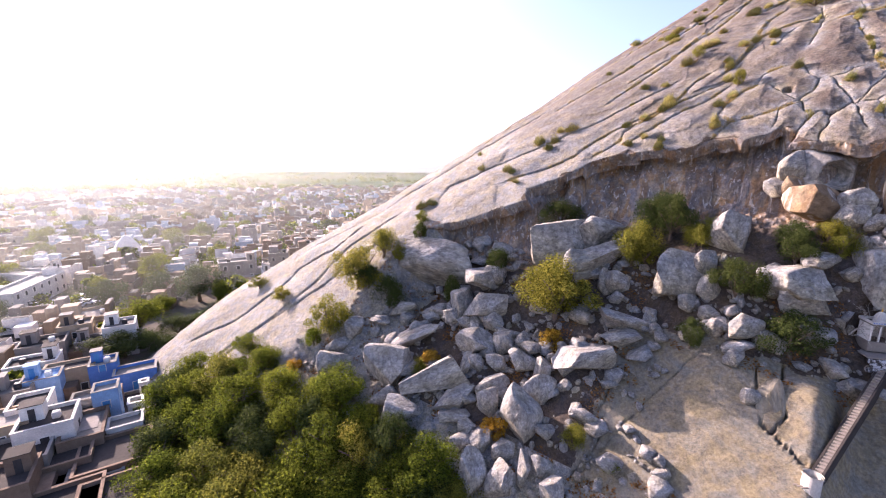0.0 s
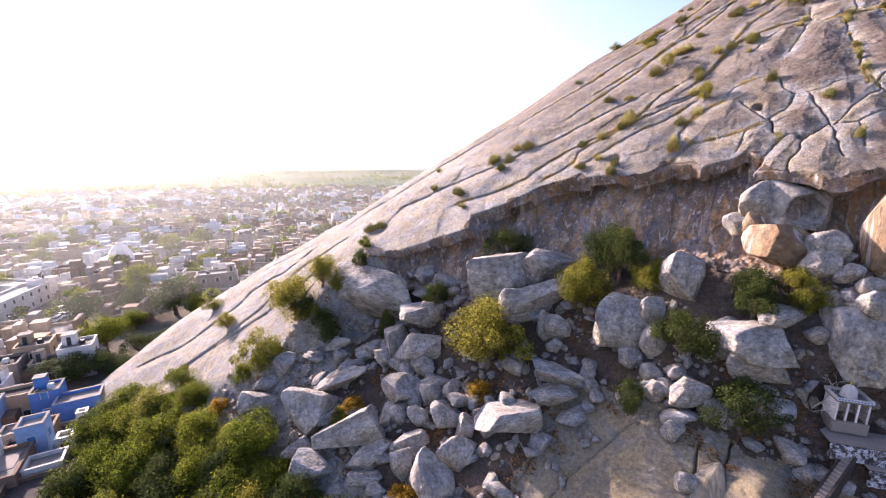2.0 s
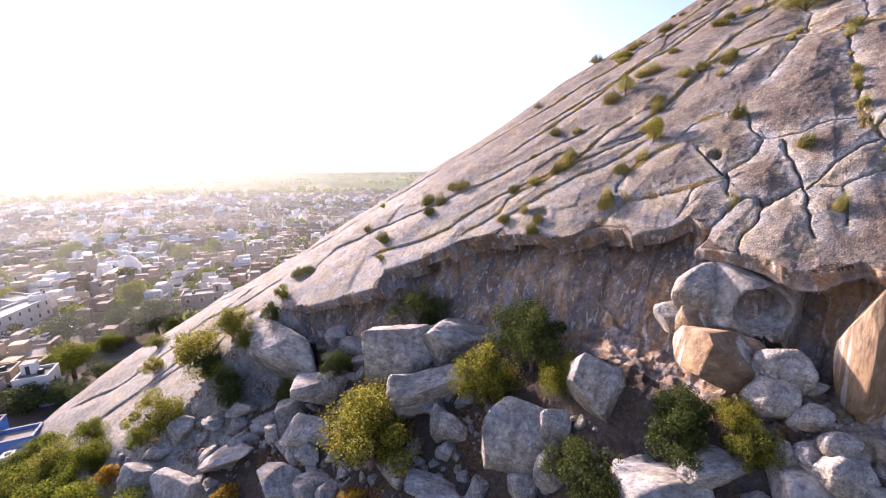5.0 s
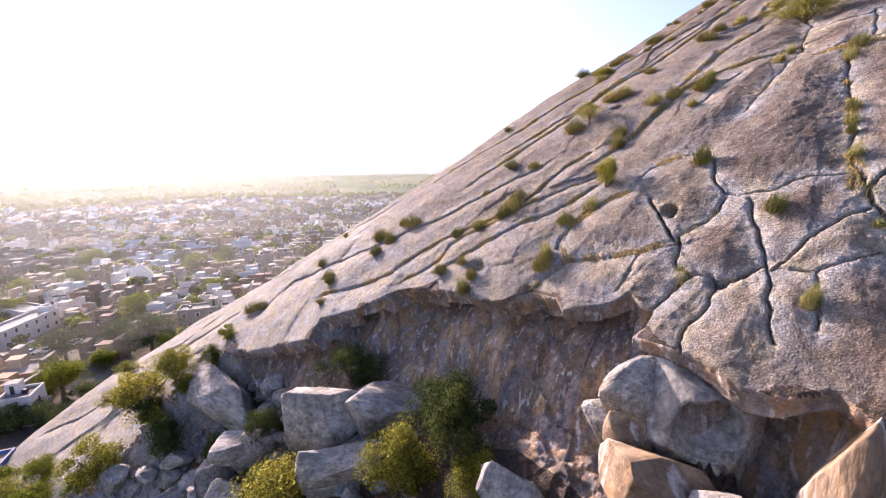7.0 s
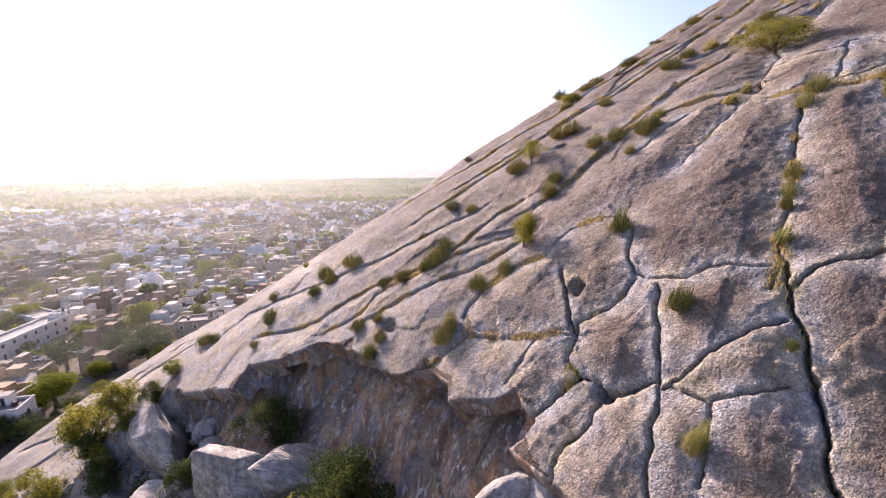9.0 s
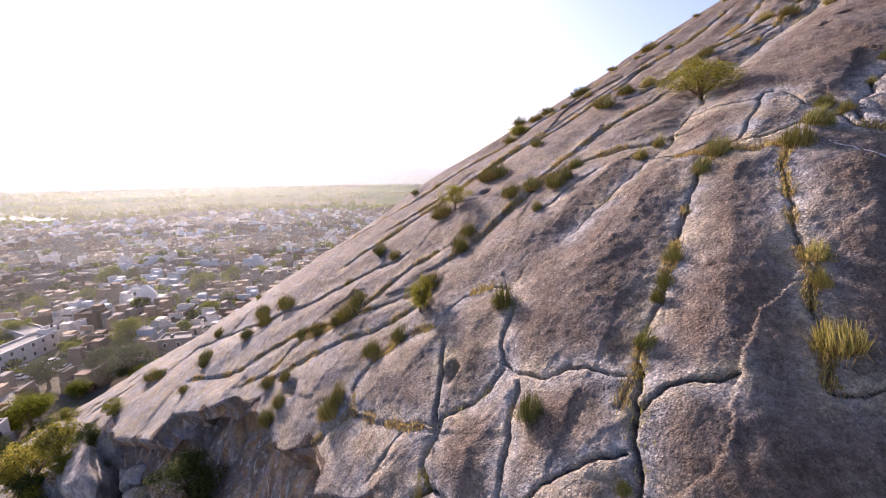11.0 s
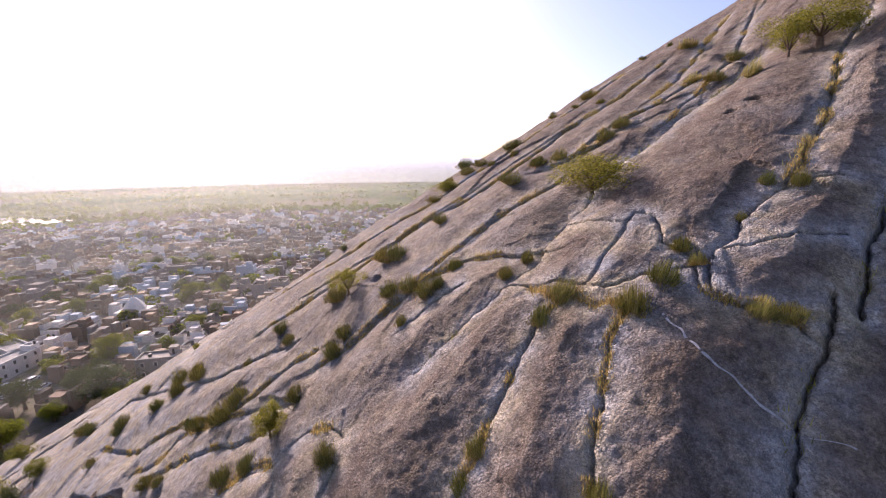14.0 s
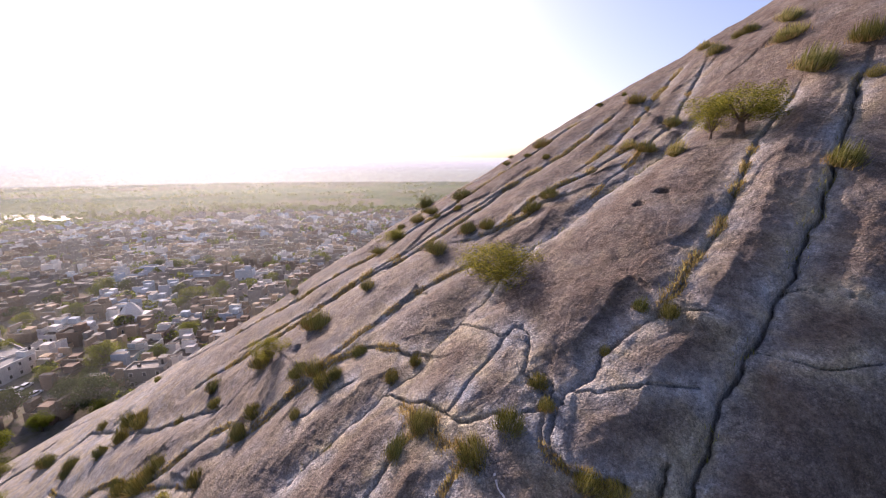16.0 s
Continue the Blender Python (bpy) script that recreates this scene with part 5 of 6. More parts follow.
spurge(3.07, 25.75, 1.99, 1.20, 76)
spurge(6.40, 26.70, 1.74, 1.21, 77)
spurge(10.61, 29.41, 1.08, 0.92, 78)
spurge(-8.77, 18.39, 1.92, 1.44, 79)
spurge(-19.52, 9.22, 1.73, 1.44, 80)
spurge(-19.43, 6.56, 1.98, 1.98, 81)
spurge(-4.20, 13.71, 2.02, 1.62, 82)
spurge(1.70, 21.89, 1.64, 1.10, 83)
spurge(13.82, 65.98, 2.39, 1.19, 84)
spurge(10.55, 67.44, 1.76, 0.97, 85)
spurge(5.69, 69.41, 2.01, 1.01, 86)


def grass_along(name, label, chosen, per_metre, tall, mat):
    rng = random.Random(9)
    us, vs = [], []
    for line, dens in chosen:
        for (a, b), (c, d) in zip(line[:-1], line[1:]):
            far = math.hypot(c - a, d - b)
            for _ in range(int(far * per_metre * dens)):
                s = rng.random()
                patch = noise.noise(Vector(((a + s * (c - a)) * 0.7, (b + s * (d - b)) * 0.7, 1.7)))
                if patch > 0.02:
                    us.append(a + s * (c - a) + rng.gauss(0, 0.09 + 0.14 * max(0, patch)))
                    vs.append(b + s * (d - b) + rng.gauss(0, 0.09 + 0.14 * max(0, patch)))
    us, vs = np.array(us), np.array(vs)
    us, vs = us - 0.22 * perlin(us / 1.6, vs / 1.6, 6), vs - 0.22 * perlin(us / 1.6, vs / 1.6, 8)
    w, push, _ = relief(us, vs)
    where = ORIGIN + np.stack([us, vs + push, w], 1) @ AXES
    pts, fcs = [], []
    for p in where:
        h = tall * rng.uniform(0.5, 1.3)
        a = rng.uniform(0, 6.28)
        lean = Vector((rng.gauss(0, 0.3), rng.gauss(0, 0.3), 1)).normalized() * h
        s = Vector((math.cos(a), math.sin(a), 0)) * 0.018
        q = Vector(p) + Vector((0, 0, 0.03))
        base = len(pts)
        pts += [tuple(q - s), tuple(q + s), tuple(q + lean * 0.6 + s * 0.7), tuple(q + lean)]
        fcs += [(base, base + 1, base + 2, base + 3)]
    tagged(new(name, mesh_of(name, pts, fcs, mat)), label, "grass", kind="stuff")


GRASSY = [(c[4], 1.0) for c in CRACKS if c[1] >= 0.12 and c[0] < 0.45 and c[4][0][1] > -5]
grass_along("dry_grass", "tufts of dry yellow grass along the rock joints", GRASSY, 210, 0.19, STRAW)
GREENER = [(c[4], 0.5) for c in CRACKS if c[1] >= 0.14 and c[4][0][1] > -5]
grass_along("green_grass", "sparse green herbs along the rock joints", GREENER, 40, 0.30, SPIKE)


# ---- the town ----
def house(x, y, w, d, h, yaw, wall, roof, label, storeys=1, base=GROUND, blue=False, parapet=0.55, hut=False):
    """A flat-roofed house: walls that rise into a parapet round a sunken roof, doors and windows with frames."""
    root = tagged(new("house"), label, "house", "flat-roofed houses of the town")
    root.matrix_basis = pose(x, y, base, 0, 0, yaw)
    t = 0.22
    a, b = w / 2, d / 2
    top = h + parapet
    child("wall", box_mesh("wall", wall, (-a, -b, -0.5, a, -b + t, top), (-a, b - t, -0.5, a, b, top), (-a, -b + t, -0.5, -a + t, b - t, top), (a - t, -b + t, -0.5, a, b - t, top)), root)
    child("roof", box_mesh("roof", roof, (-a + t, -b + t, h - 0.2, a - t, b - t, h)), root)
    o = 0.07
    child("coping", box_mesh("coping", WHITEWASH if wall is WHITEWASH else wall if wall in (BRICKY, OCHRE) else ROOFGREY, (-a - o, -b - o, top, a + o, -b + t + o, top + 0.08), (-a - o, b - t - o, top, a + o, b + o, top + 0.08), (-a - o, -b + t + o, top, -a + t + o, b - t - o, top + 0.08), (a - t - o, -b + t + o, top, a + o, b - t - o, top + 0.08)), root)
    shutter = TEAL if blue else OPENING
    for s in range(storeys):
        z = s * 3.1 + 0.9
        for k in range(max(1, int(w // 3.2))):
            cx = -a + (k + 0.5) * w / max(1, int(w // 3.2))
            door = s == 0 and k == 0
            z0, z1 = (0.05, 2.1) if door else (z, z + 1.2)
            win = child("door" if door else "window", box_mesh("frame", WHITEWASH, (cx - 0.55, -b - 0.06, z0, cx - 0.45, -b - 0.003, z1), (cx + 0.45, -b - 0.06, z0, cx + 0.55, -b - 0.003, z1), (cx - 0.55, -b - 0.06, z1, cx + 0.55, -b - 0.003, z1 + 0.1)), root)
            child("shutter", box_mesh("shutter", shutter, (cx - 0.45, -b - 0.03, z0, cx + 0.45, -b - 0.003, z1)), win)
        for k in range(max(1, int(d // 4))):
            cy = -b + (k + 0.5) * d / max(1, int(d // 4))
            child("window", box_mesh("window", shutter, (a + 0.003, cy - 0.4, z, a + 0.04, cy + 0.4, z + 1.1)), root)
    if hut:
        rng = random.Random(int(x * 7 + y * 3))
        e = min(w, d) * 0.2
        cx, cy = rng.choice((-1, 1)) * (a - e - 0.3), b - e - 0.3
        cabin = child("roof_cabin", box_mesh("roof_cabin", wall, (cx - e, cy - e, h, cx + e, cy + e, h + 2.2)), root)
        child("cabin_roof", box_mesh("cabin_roof", roof, (cx - e - 0.1, cy - e - 0.1, h + 2.2, cx + e + 0.1, cy + e + 0.1, h + 2.3)), cabin)
        child("cabin_door", box_mesh("cabin_door", shutter, (cx - 0.35, cy - e - 0.03, h + 0.02, cx + 0.35, cy - e - 0.003, h + 1.8)), cabin)
        child("water_tank", box_mesh("water_tank", OPENING if rng.random() < 0.5 else WHITEWASH, (-cx * 0.6 - 0.45, -0.5, h, -cx * 0.6 + 0.45, 0.4, h + 0.95), bevel=0.12), root)
        low = rng.uniform(0.4, 0.75) * h
        if h > 3:
            annex = child("annex", box_mesh("annex", rng.choice((wall, PLASTER, BRICKY)), (a, -b * 0.7, -0.5, a + rng.uniform(1.2, 2.4), b * 0.6, low)), root)
    return root


house(-45.5, 50.3, 7, 7.4, 1.1, 33, PLASTER, ROOFDARK, "grey house with a white room on its roof", 1, 1.0, False, 0.5, False)
house(-45.4, 49.9, 4.1, 3.3, 2.6, 33, WHITEWASH, ROOFGREY, "white room standing on a flat roof", 1, 2.0, False, 0.5, False)
house(-47.8, 55.2, 2, 2.1, 2.4, 33, WHITEWASH, ROOFGREY, "small white stair cabin on a roof", 1, 2.0, False, 0.5, False)
house(-50.8, 61.2, 1.4, 1.5, 2.2, 33, WHITEWASH, ROOFGREY, "narrow white stair cabin on a roof", 1, 2.0, False, 0.5, False)
house(-50.4, 58.8, 6.2, 7.4, 1.1, 33, PLASTER, ROOFDARK, "grey house with a dark flat roof beside the hill", 1, 1.0, False, 0.5, False)
house(-53.1, 46.9, 5.9, 5.7, 6.2, 33, WHITEWASH, ROOFDARK, "two-storey white house with a pale flat roof", 2, 1.0, False, 0.5, True)
house(-49.6, 48.1, 4.7, 7.4, 4.2, 33, BRICKY, ROOFGREY, "brick house with a grey roof", 1, 1.0, False, 0.5, False)
house(-51.1, 54.1, 3.1, 3.3, 6.4, 33, LIMEBLUE, ROOFGREY, "tall sky-blue house with a roof cabin", 2, 1.0, True, 0.5, False)
house(-53.8, 56.1, 4.7, 6.6, 3.2, 33, BRICKY, ROOFDARK, "low bare brick house with a high parapet", 1, 1.0, True, 0.5, False)
house(-60.7, 65.4, 3.9, 4.1, 4.8, 33, DEEPBLUE, ROOFGREY, "two-storey deep blue limewashed house", 2, 1.0, True, 0.5, True)
house(-55.2, 65.4, 6.2, 4.1, 3.4, 33, DEEPBLUE, ROOFGREY, "blue house with a terrace", 1, 1.0, True, 0.5, False)
house(-65.8, 59.5, 4.7, 4.1, 5.2, 33, LIMEBLUE, LIMEBLUE, "house with a blue painted terrace", 1, 1.0, True, 0.5, True)
house(-65.3, 64.0, 7, 4.1, 4.6, 33, OCHRE, ROOFDARK, "low ochre house with a dark roof", 1, 1.0, False, 0.5, False)
house(-59.1, 50.8, 4.3, 4.9, 6.2, 33, WHITEWASH, ROOFDARK, "white house with a blue shuttered window", 2, 1.0, True, 0.5, False)
house(-50.0, 44.1, 7.8, 8.2, 3.4, 33, BRICKY, ROOFDARK, "house with a wide dark flat roof", 1, 1.0, False, 0.5, False)
house(-42.9, 44.6, 7.8, 7.4, 3, 33, BRICKY, ROOFDARK, "house with a wide dark flat roof", 1, 1.0, False, 0.5, False)
# the near-black roof sheet paints the shade inside an open courtyard
house(-43.7, 41.5, 7, 4.1, 2.4, 33, DEEPBLUE, OPENING, "house with a blue walled courtyard", 1, 1.0, True, 0.5, False)
house(-48.0, 39.6, 5.5, 4.1, 2.4, 33, DEEPBLUE, OPENING, "house with a blue walled courtyard", 1, 1.0, True, 0.5, False)
house(-53.0, 42.7, 6.2, 6.6, 4.5, 33, PLASTER, ROOFDARK, "house with a grey roof and blue parapet", 1, 1.0, True, 0.5, False)
house(-58.6, 46.8, 5.5, 5.7, 6, 33, OCHRE, ROOFGREY, "two-storey ochre plastered house", 2, 1.0, False, 0.5, False)
house(-49.7, 37.5, 5.5, 5.7, 5, 33, BRICKY, ROOFDARK, "bare brick house with a parapet", 1, 1.0, False, 0.5, True)
house(-68.3, 79.6, 5.5, 5.7, 6.2, 33, WHITEWASH, ROOFGREY, "two-storey house with a white roof", 2, 1.0, False, 0.5, True)
house(-77.4, 79.5, 5.5, 4.9, 6.2, 33, OCHRE, ROOFGREY, "two-storey ochre house with a grey roof", 2, 1.0, False, 0.5, True)
house(-78.0, 72.7, 7, 5.7, 5.2, 33, PLASTER, ROOFDARK, "grey house with a dark roof", 1, 1.0, False, 0.5, True)
house(-73.6, 66.0, 7, 4.9, 4.6, 33, WHITEWASH, ROOFDARK, "low white house with a flat roof", 1, 1.0, False, 0.5, True)
house(-71.6, 77.0, 6.2, 4.1, 4, 33, PLASTER, ROOFDARK, "grey house behind a neem tree", 1, 1.0, False, 0.5, True)
house(-67.5, 56.0, 5.5, 4.9, 5, 33, PLASTER, ROOFGREY, "grey plastered house with flat roof", 1, 1.0, False, 0.5, True)
house(-55.7, 55.3, 3.1, 3.3, 4, 33, PLASTER, ROOFGREY, "small grey plastered roof house", 1, 1.0, False, 0.5, False)
house(-37.3, 37.2, 7, 7.4, 3, 33, BRICKY, ROOFDARK, "house with a wide dark flat roof", 1, 1.0, False, 0.5, False)
house(-41.9, 35.7, 7, 7.4, 3, 33, BRICKY, ROOFDARK, "house with a wide dark flat roof", 1, 1.0, False, 0.5, False)
house(-65.0, 124.7, 10.9, 5.7, 9, 30, PLASTER, ROOFGREY, "three-storey grey building at the edge of the hill", 3, 1.0, False, 0.5, True)
house(-54.3, 124.4, 5.5, 5.7, 6, 30, WHITEWASH, ROOFGREY, "two-storey white house near the hill", 2, 1.0, False, 0.5, True)
house(-118.1, 110.6, 24, 6.5, 5.4, 107, WHITEWASH, PALEROOF, "long white two-storey college block with rows of windows", 2, GROUND, False)
house(-145.0, 105.0, 46, 8, 5.2, -3, WHITEWASH, PALEROOF, "long white two-storey college wing along the street", 2, GROUND, False)
house(-136.6, 122.3, 26, 6.5, 5.6, 172, WHITEWASH, PALEROOF, "long white two-storey college wing behind a courtyard", 2, GROUND, False)
house(-121.4, 122.1, 3.4, 3.4, 6.6, 107, WHITEWASH, PALEROOF, "white stair tower rising over the college roof", 3, GROUND, False)


def temple(x, y, yaw):
    root = tagged(new("temple"), "small whitewashed temple with a tapering spire among the houses", "temple")
    root.matrix_basis = pose(x, y, GROUND, 0, 0, yaw)
    child("hall", box_mesh("hall", WHITEWASH, (-6, -5, -0.5, 6, 5, 4.6), bevel=0.1), root)
    sp, sf = [], []
    tube(sp, sf, [(0, 0, 4.4), (0, 0, 5.3), (0, 0, 6.6), (0, 0, 7.9), (0, 0, 9.0), (0, 0, 9.9), (0, 0, 10.4)], [4.6, 4.5, 3.9, 3.0, 2.0, 1.1, 0.5], 8)
    spire = child("spire", mesh_of("spire", sp, sf, WHITEWASH), root)
    fp, ff = [], []
    tube(fp, ff, [(0, 0, 10.2), (0, 0, 10.9), (0, 0, 11.8)], [0.4, 0.25, 0.04], 8)
    child("finial", mesh_of("finial", fp, ff, OCHRE), spire)
    for k in range(4):
        child("door" if k == 1 else "window", box_mesh("opening", OPENING, (-4.8 + 2.8 * k, -5.04, 0.3 if k == 1 else 1.2, -3.4 + 2.8 * k, -5.003, 2.8)), root)
    return root


temple(-128.9, 163.5, 20)


STYLES = [(WHITEWASH, ROOFGREY, "whitewashed"), (PLASTER, ROOFDARK, "grey plastered"), (BRICKY, ROOFDARK, "bare brick"), (WHITEWASH, ROOFDARK, "limewashed"), (OCHRE, ROOFGREY, "ochre plastered"), (PALEBLUE, ROOFGREY, "pale blue limewashed"), (PLASTER, ROOFGREY, "cement rendered")]


def build_common(n):
    wall, roof, tone = STYLES[n % len(STYLES)]
    rng = random.Random(n + 50)
    storeys = 1 + (n % 3 == 0)
    w, d = rng.uniform(6, 10), rng.uniform(6, 9)
    ob = house(0, 0, w, d, 3.1 * storeys, 0, wall, roof, tone + " flat-roofed house in the packed old town", storeys, blue=n % 7 == 5)
    cabin = box_mesh("roof_cabin", wall, (-w / 2 + 0.4, d / 2 - 3.4, 3.1 * storeys, -w / 2 + 3.6, d / 2 - 0.4, 3.1 * storeys + 2.4))
    child("roof_cabin", cabin, ob)
    for side in (-1, 1):
        hi = 3.1 * (3 - storeys) * rng.uniform(0.75, 1.05)
        da, db = rng.uniform(1.6, 2.6), rng.uniform(2.0, 3.4)
        x0 = side * (w / 2 + da) if rng.random() < 0.8 else side * (w / 2 + 0.9)
        wing = child("annex", box_mesh("annex", wall if n % 3 else STYLES[(n + 2) % 7][0], (min(x0, side * w / 2), -db, -0.5, max(x0, side * w / 2), db - 1, hi)), ob)
        child("annex_roof", box_mesh("annex_roof", roof, (min(x0, side * w / 2) + 0.15, -db + 0.15, hi, max(x0, side * w / 2) - 0.15, db - 1.15, hi + 0.06)), wing)
    if n % 2:
        child("water_tank", box_mesh("water_tank", OPENING if n % 4 == 1 else WHITEWASH, (w / 2 - 1.8, -0.6, 3.1 * storeys, w / 2 - 0.7, 0.5, 3.1 * storeys + 1.1), bevel=0.15), ob)
    return ob


TAKEN = []
TAKEN += [(-45.5, 50.3, 6.6), (-50.4, 58.8, 6.6), (-53.1, 46.9, 6.0), (-49.6, 48.1, 6.6), (-51.1, 54.1, 4.6), (-53.8, 56.1, 6.2), (-60.7, 65.4, 5.0), (-55.2, 65.4, 6.2), (-65.8, 59.5, 5.4), (-65.3, 64.0, 6.6), (-59.1, 50.8, 5.4), (-50.0, 44.1, 7.0), (-42.9, 44.6, 7.0), (-43.7, 41.5, 6.6), (-48.0, 39.6, 5.8), (-53.0, 42.7, 6.2), (-58.6, 46.8, 5.8), (-49.7, 37.5, 5.8), (-68.3, 79.6, 5.8), (-77.4, 79.5, 5.8), (-78.0, 72.7, 6.6), (-73.6, 66.0, 6.6), (-71.6, 77.0, 6.2), (-67.5, 56.0, 5.8), (-55.7, 55.3, 4.6), (-37.3, 37.2, 6.6), (-41.9, 35.7, 6.6), (-65.0, 124.7, 8.6)]
TAKEN += [(-128.9, 163.5, 11.0), (-54.3, 124.4, 5.8), (-95.2, 131.0, 5.9), (-81.3, 112.0, 4.6), (-70.5, 112.0, 6.7), (-62.5, 108.5, 2.5), (-131.0, 127.0, 6.3), (-126.0, 121.0, 3.8), (-120.5, 107.0, 3.8), (-66.0, 76.5, 6.3), (-60.0, 77.5, 3.8), (-61.0, 86.5, 3.8), (-57.0, 90.0, 3.4), (-74.0, 101.0, 3.4), (-88.0, 121.0, 3.4), (-150.0, 121.0, 5.5), (-104.0, 118.0, 2.9), (-55.5, 97.0, 3.8), (-116.0, 104.5, 9.0), (-120.0, 114.5, 10.0), (-121.0, 121.5, 6.5), (-128.0, 122.0, 8.0), (-128.0, 105.5, 9.0), (-142.0, 106.5, 10.0), (-156.0, 107.5, 10.0), (-166.0, 107.5, 9.0), (-137.0, 123.0, 8.0), (-147.0, 124.0, 7.0), (-139.0, 122.5, 14.0), (-103.0, 110.0, 9.0), (-105.0, 122.0, 7.0)]


def town():
    rng = random.Random(21)
    plots = []
    ca, sa = math.cos(radians(24)), math.sin(radians(24))
    for i in range(-75, 60):
        for k in range(-20, 80):
            gx, gy = i * 10.5 + (i // 6) * 3.0, k * 9.5 + (k // 5) * 3.0
            x, y = -70 + ca * gx - sa * gy, 90 + sa * gx + ca * gy
            far = math.hypot(x, y - 60)
            edge = 500 + 90 * noise.noise(Vector((x / 120, y / 120, 0)))
            line = 34 + 0.9 * (x + 60) if x > -75 else 20
            if y < line or y < 20 or far > edge + 90 or rng.random() < 0.10 + 0.5 * step01(edge - 80, edge + 90, far):
                continue
            # keep off the hill
            q = AXES @ (np.array([x, y, GROUND]) - ORIGIN)
            if q[0] > -100 and relief(np.array([q[0]]), np.array([q[1]]))[0][0] > q[2] - 4:
                continue
            if x > 40:
                continue
            if any(math.hypot(x - a, y - b) < r for a, b, r in TAKEN):
                continue
            plots.append((x + rng.uniform(-2.0, 2.0), y + rng.uniform(-2.0, 2.0)))
    plots.sort(key=lambda p: math.hypot(p[0], p[1]))
    return plots


PLOTS = town()
tree_rng = random.Random(77)
for x, y in [p for p in PLOTS if math.hypot(*p) < 330]:
    if tree_rng.random() < 0.16:
        PLOTS.remove((x, y))
        size = tree_rng.uniform(5, 10)
        plant("tree" if tree_rng.random() < 0.7 else "dark", x, y, GROUND, size * 1.3, size, tree_rng.randrange(8))
plot_rng = random.Random(33)
for n, (x, y) in enumerate(PLOTS[:290]):
    put(("house", plot_rng.randrange(14)), lambda: build_common(plot_rng.randrange(1000)), pose(x, y, GROUND - plot_rng.choice((0, 0, 0.8)), 0, 0, 24 + plot_rng.choice((0, 90, 180, 270)) + plot_rng.uniform(-5, 5)))


def far_town(name, plots, wall, roof, label, seed):
    rng = random.Random(seed)
    pts, fcs, kinds = [], [], []

    def cuboid(m, a, b, z0, z1, parapet):
        base = len(pts)
        ring = [(-a, -b), (a, -b), (a, b), (-a, b)]
        for z, s in ((z0, 1), (z1 + parapet, 1), (z1 + parapet, 0.92), (z1, 0.92)):
            pts.extend(tuple(m @ Vector((p * s, q * s, z))) for p, q in ring)
        for lvl in range(3):
            for k in range(4):
                c, e = base + lvl * 4 + k, base + lvl * 4 + (k + 1) % 4
                fcs.append((c, e, e + 4, c + 4))
                kinds.append(0)
        fcs.append(tuple(base + 12 + k for k in range(4)))
        kinds.append(1)

    for x, y in plots:
        m = pose(x, y, GROUND, 0, 0, 24 + rng.choice((-16, -4, 0, 3, 9)) + rng.uniform(-6, 6))
        a, b, h = rng.uniform(2.2, 5.6), rng.uniform(2.4, 5.2), rng.choice((2.6, 2.9, 3.0, 3.2, 3.6, 4.4, 5.8, 6.4))
        cuboid(m, a, b, -0.3, h, 0.6)
        if rng.random() < 0.6:
            cuboid(m @ pose(rng.uniform(-1.5, 1.5), b * 0.45, 0), 1.5, 1.6, h, h + 2.3, 0.1)
        for side in (-1, 1):
            if rng.random() < 0.7:
                cuboid(m @ pose(side * (a + 1.2), rng.uniform(-2, 2), 0), rng.uniform(1.0, 2.2), rng.uniform(1.5, 3), -0.3, rng.choice((2.6, 3.0, 4.4, 6.0)), 0.4)
        if rng.random() < 0.7:
            for k in range(rng.randint(1, 3)):
                px = -a + (k + 0.7) * a * 0.6
                base = len(pts)
                pts.extend(tuple(m @ Vector(q)) for q in ((px, -b - 0.05, 0.9), (px + 0.9, -b - 0.05, 0.9), (px + 0.9, -b - 0.05, 2.2), (px, -b - 0.05, 2.2)))
                fcs.append((base, base + 1, base + 2, base + 3))
                kinds.append(2)
    me = mesh_of(name, pts, fcs, wall)
    me.materials.append(roof)
    me.materials.append(OPENING)
    me.polygons.foreach_set("material_index", kinds)
    tagged(new(name, me), label, "houses", kind="stuff")


REST = PLOTS[290:]
mix = random.Random(4)
share = [[] for _ in STYLES]
for p in REST:
    share[mix.choice((0, 1, 1, 2, 2, 3, 4, 4, 6, 6, 6, 1, 2, 5))].append(p)
for n, (wall, roof, tone) in enumerate(STYLES):
    if share[n]:
        far_town("distant_houses", share[n], wall, roof, tone + " distant flat-roofed houses", 60 + n)


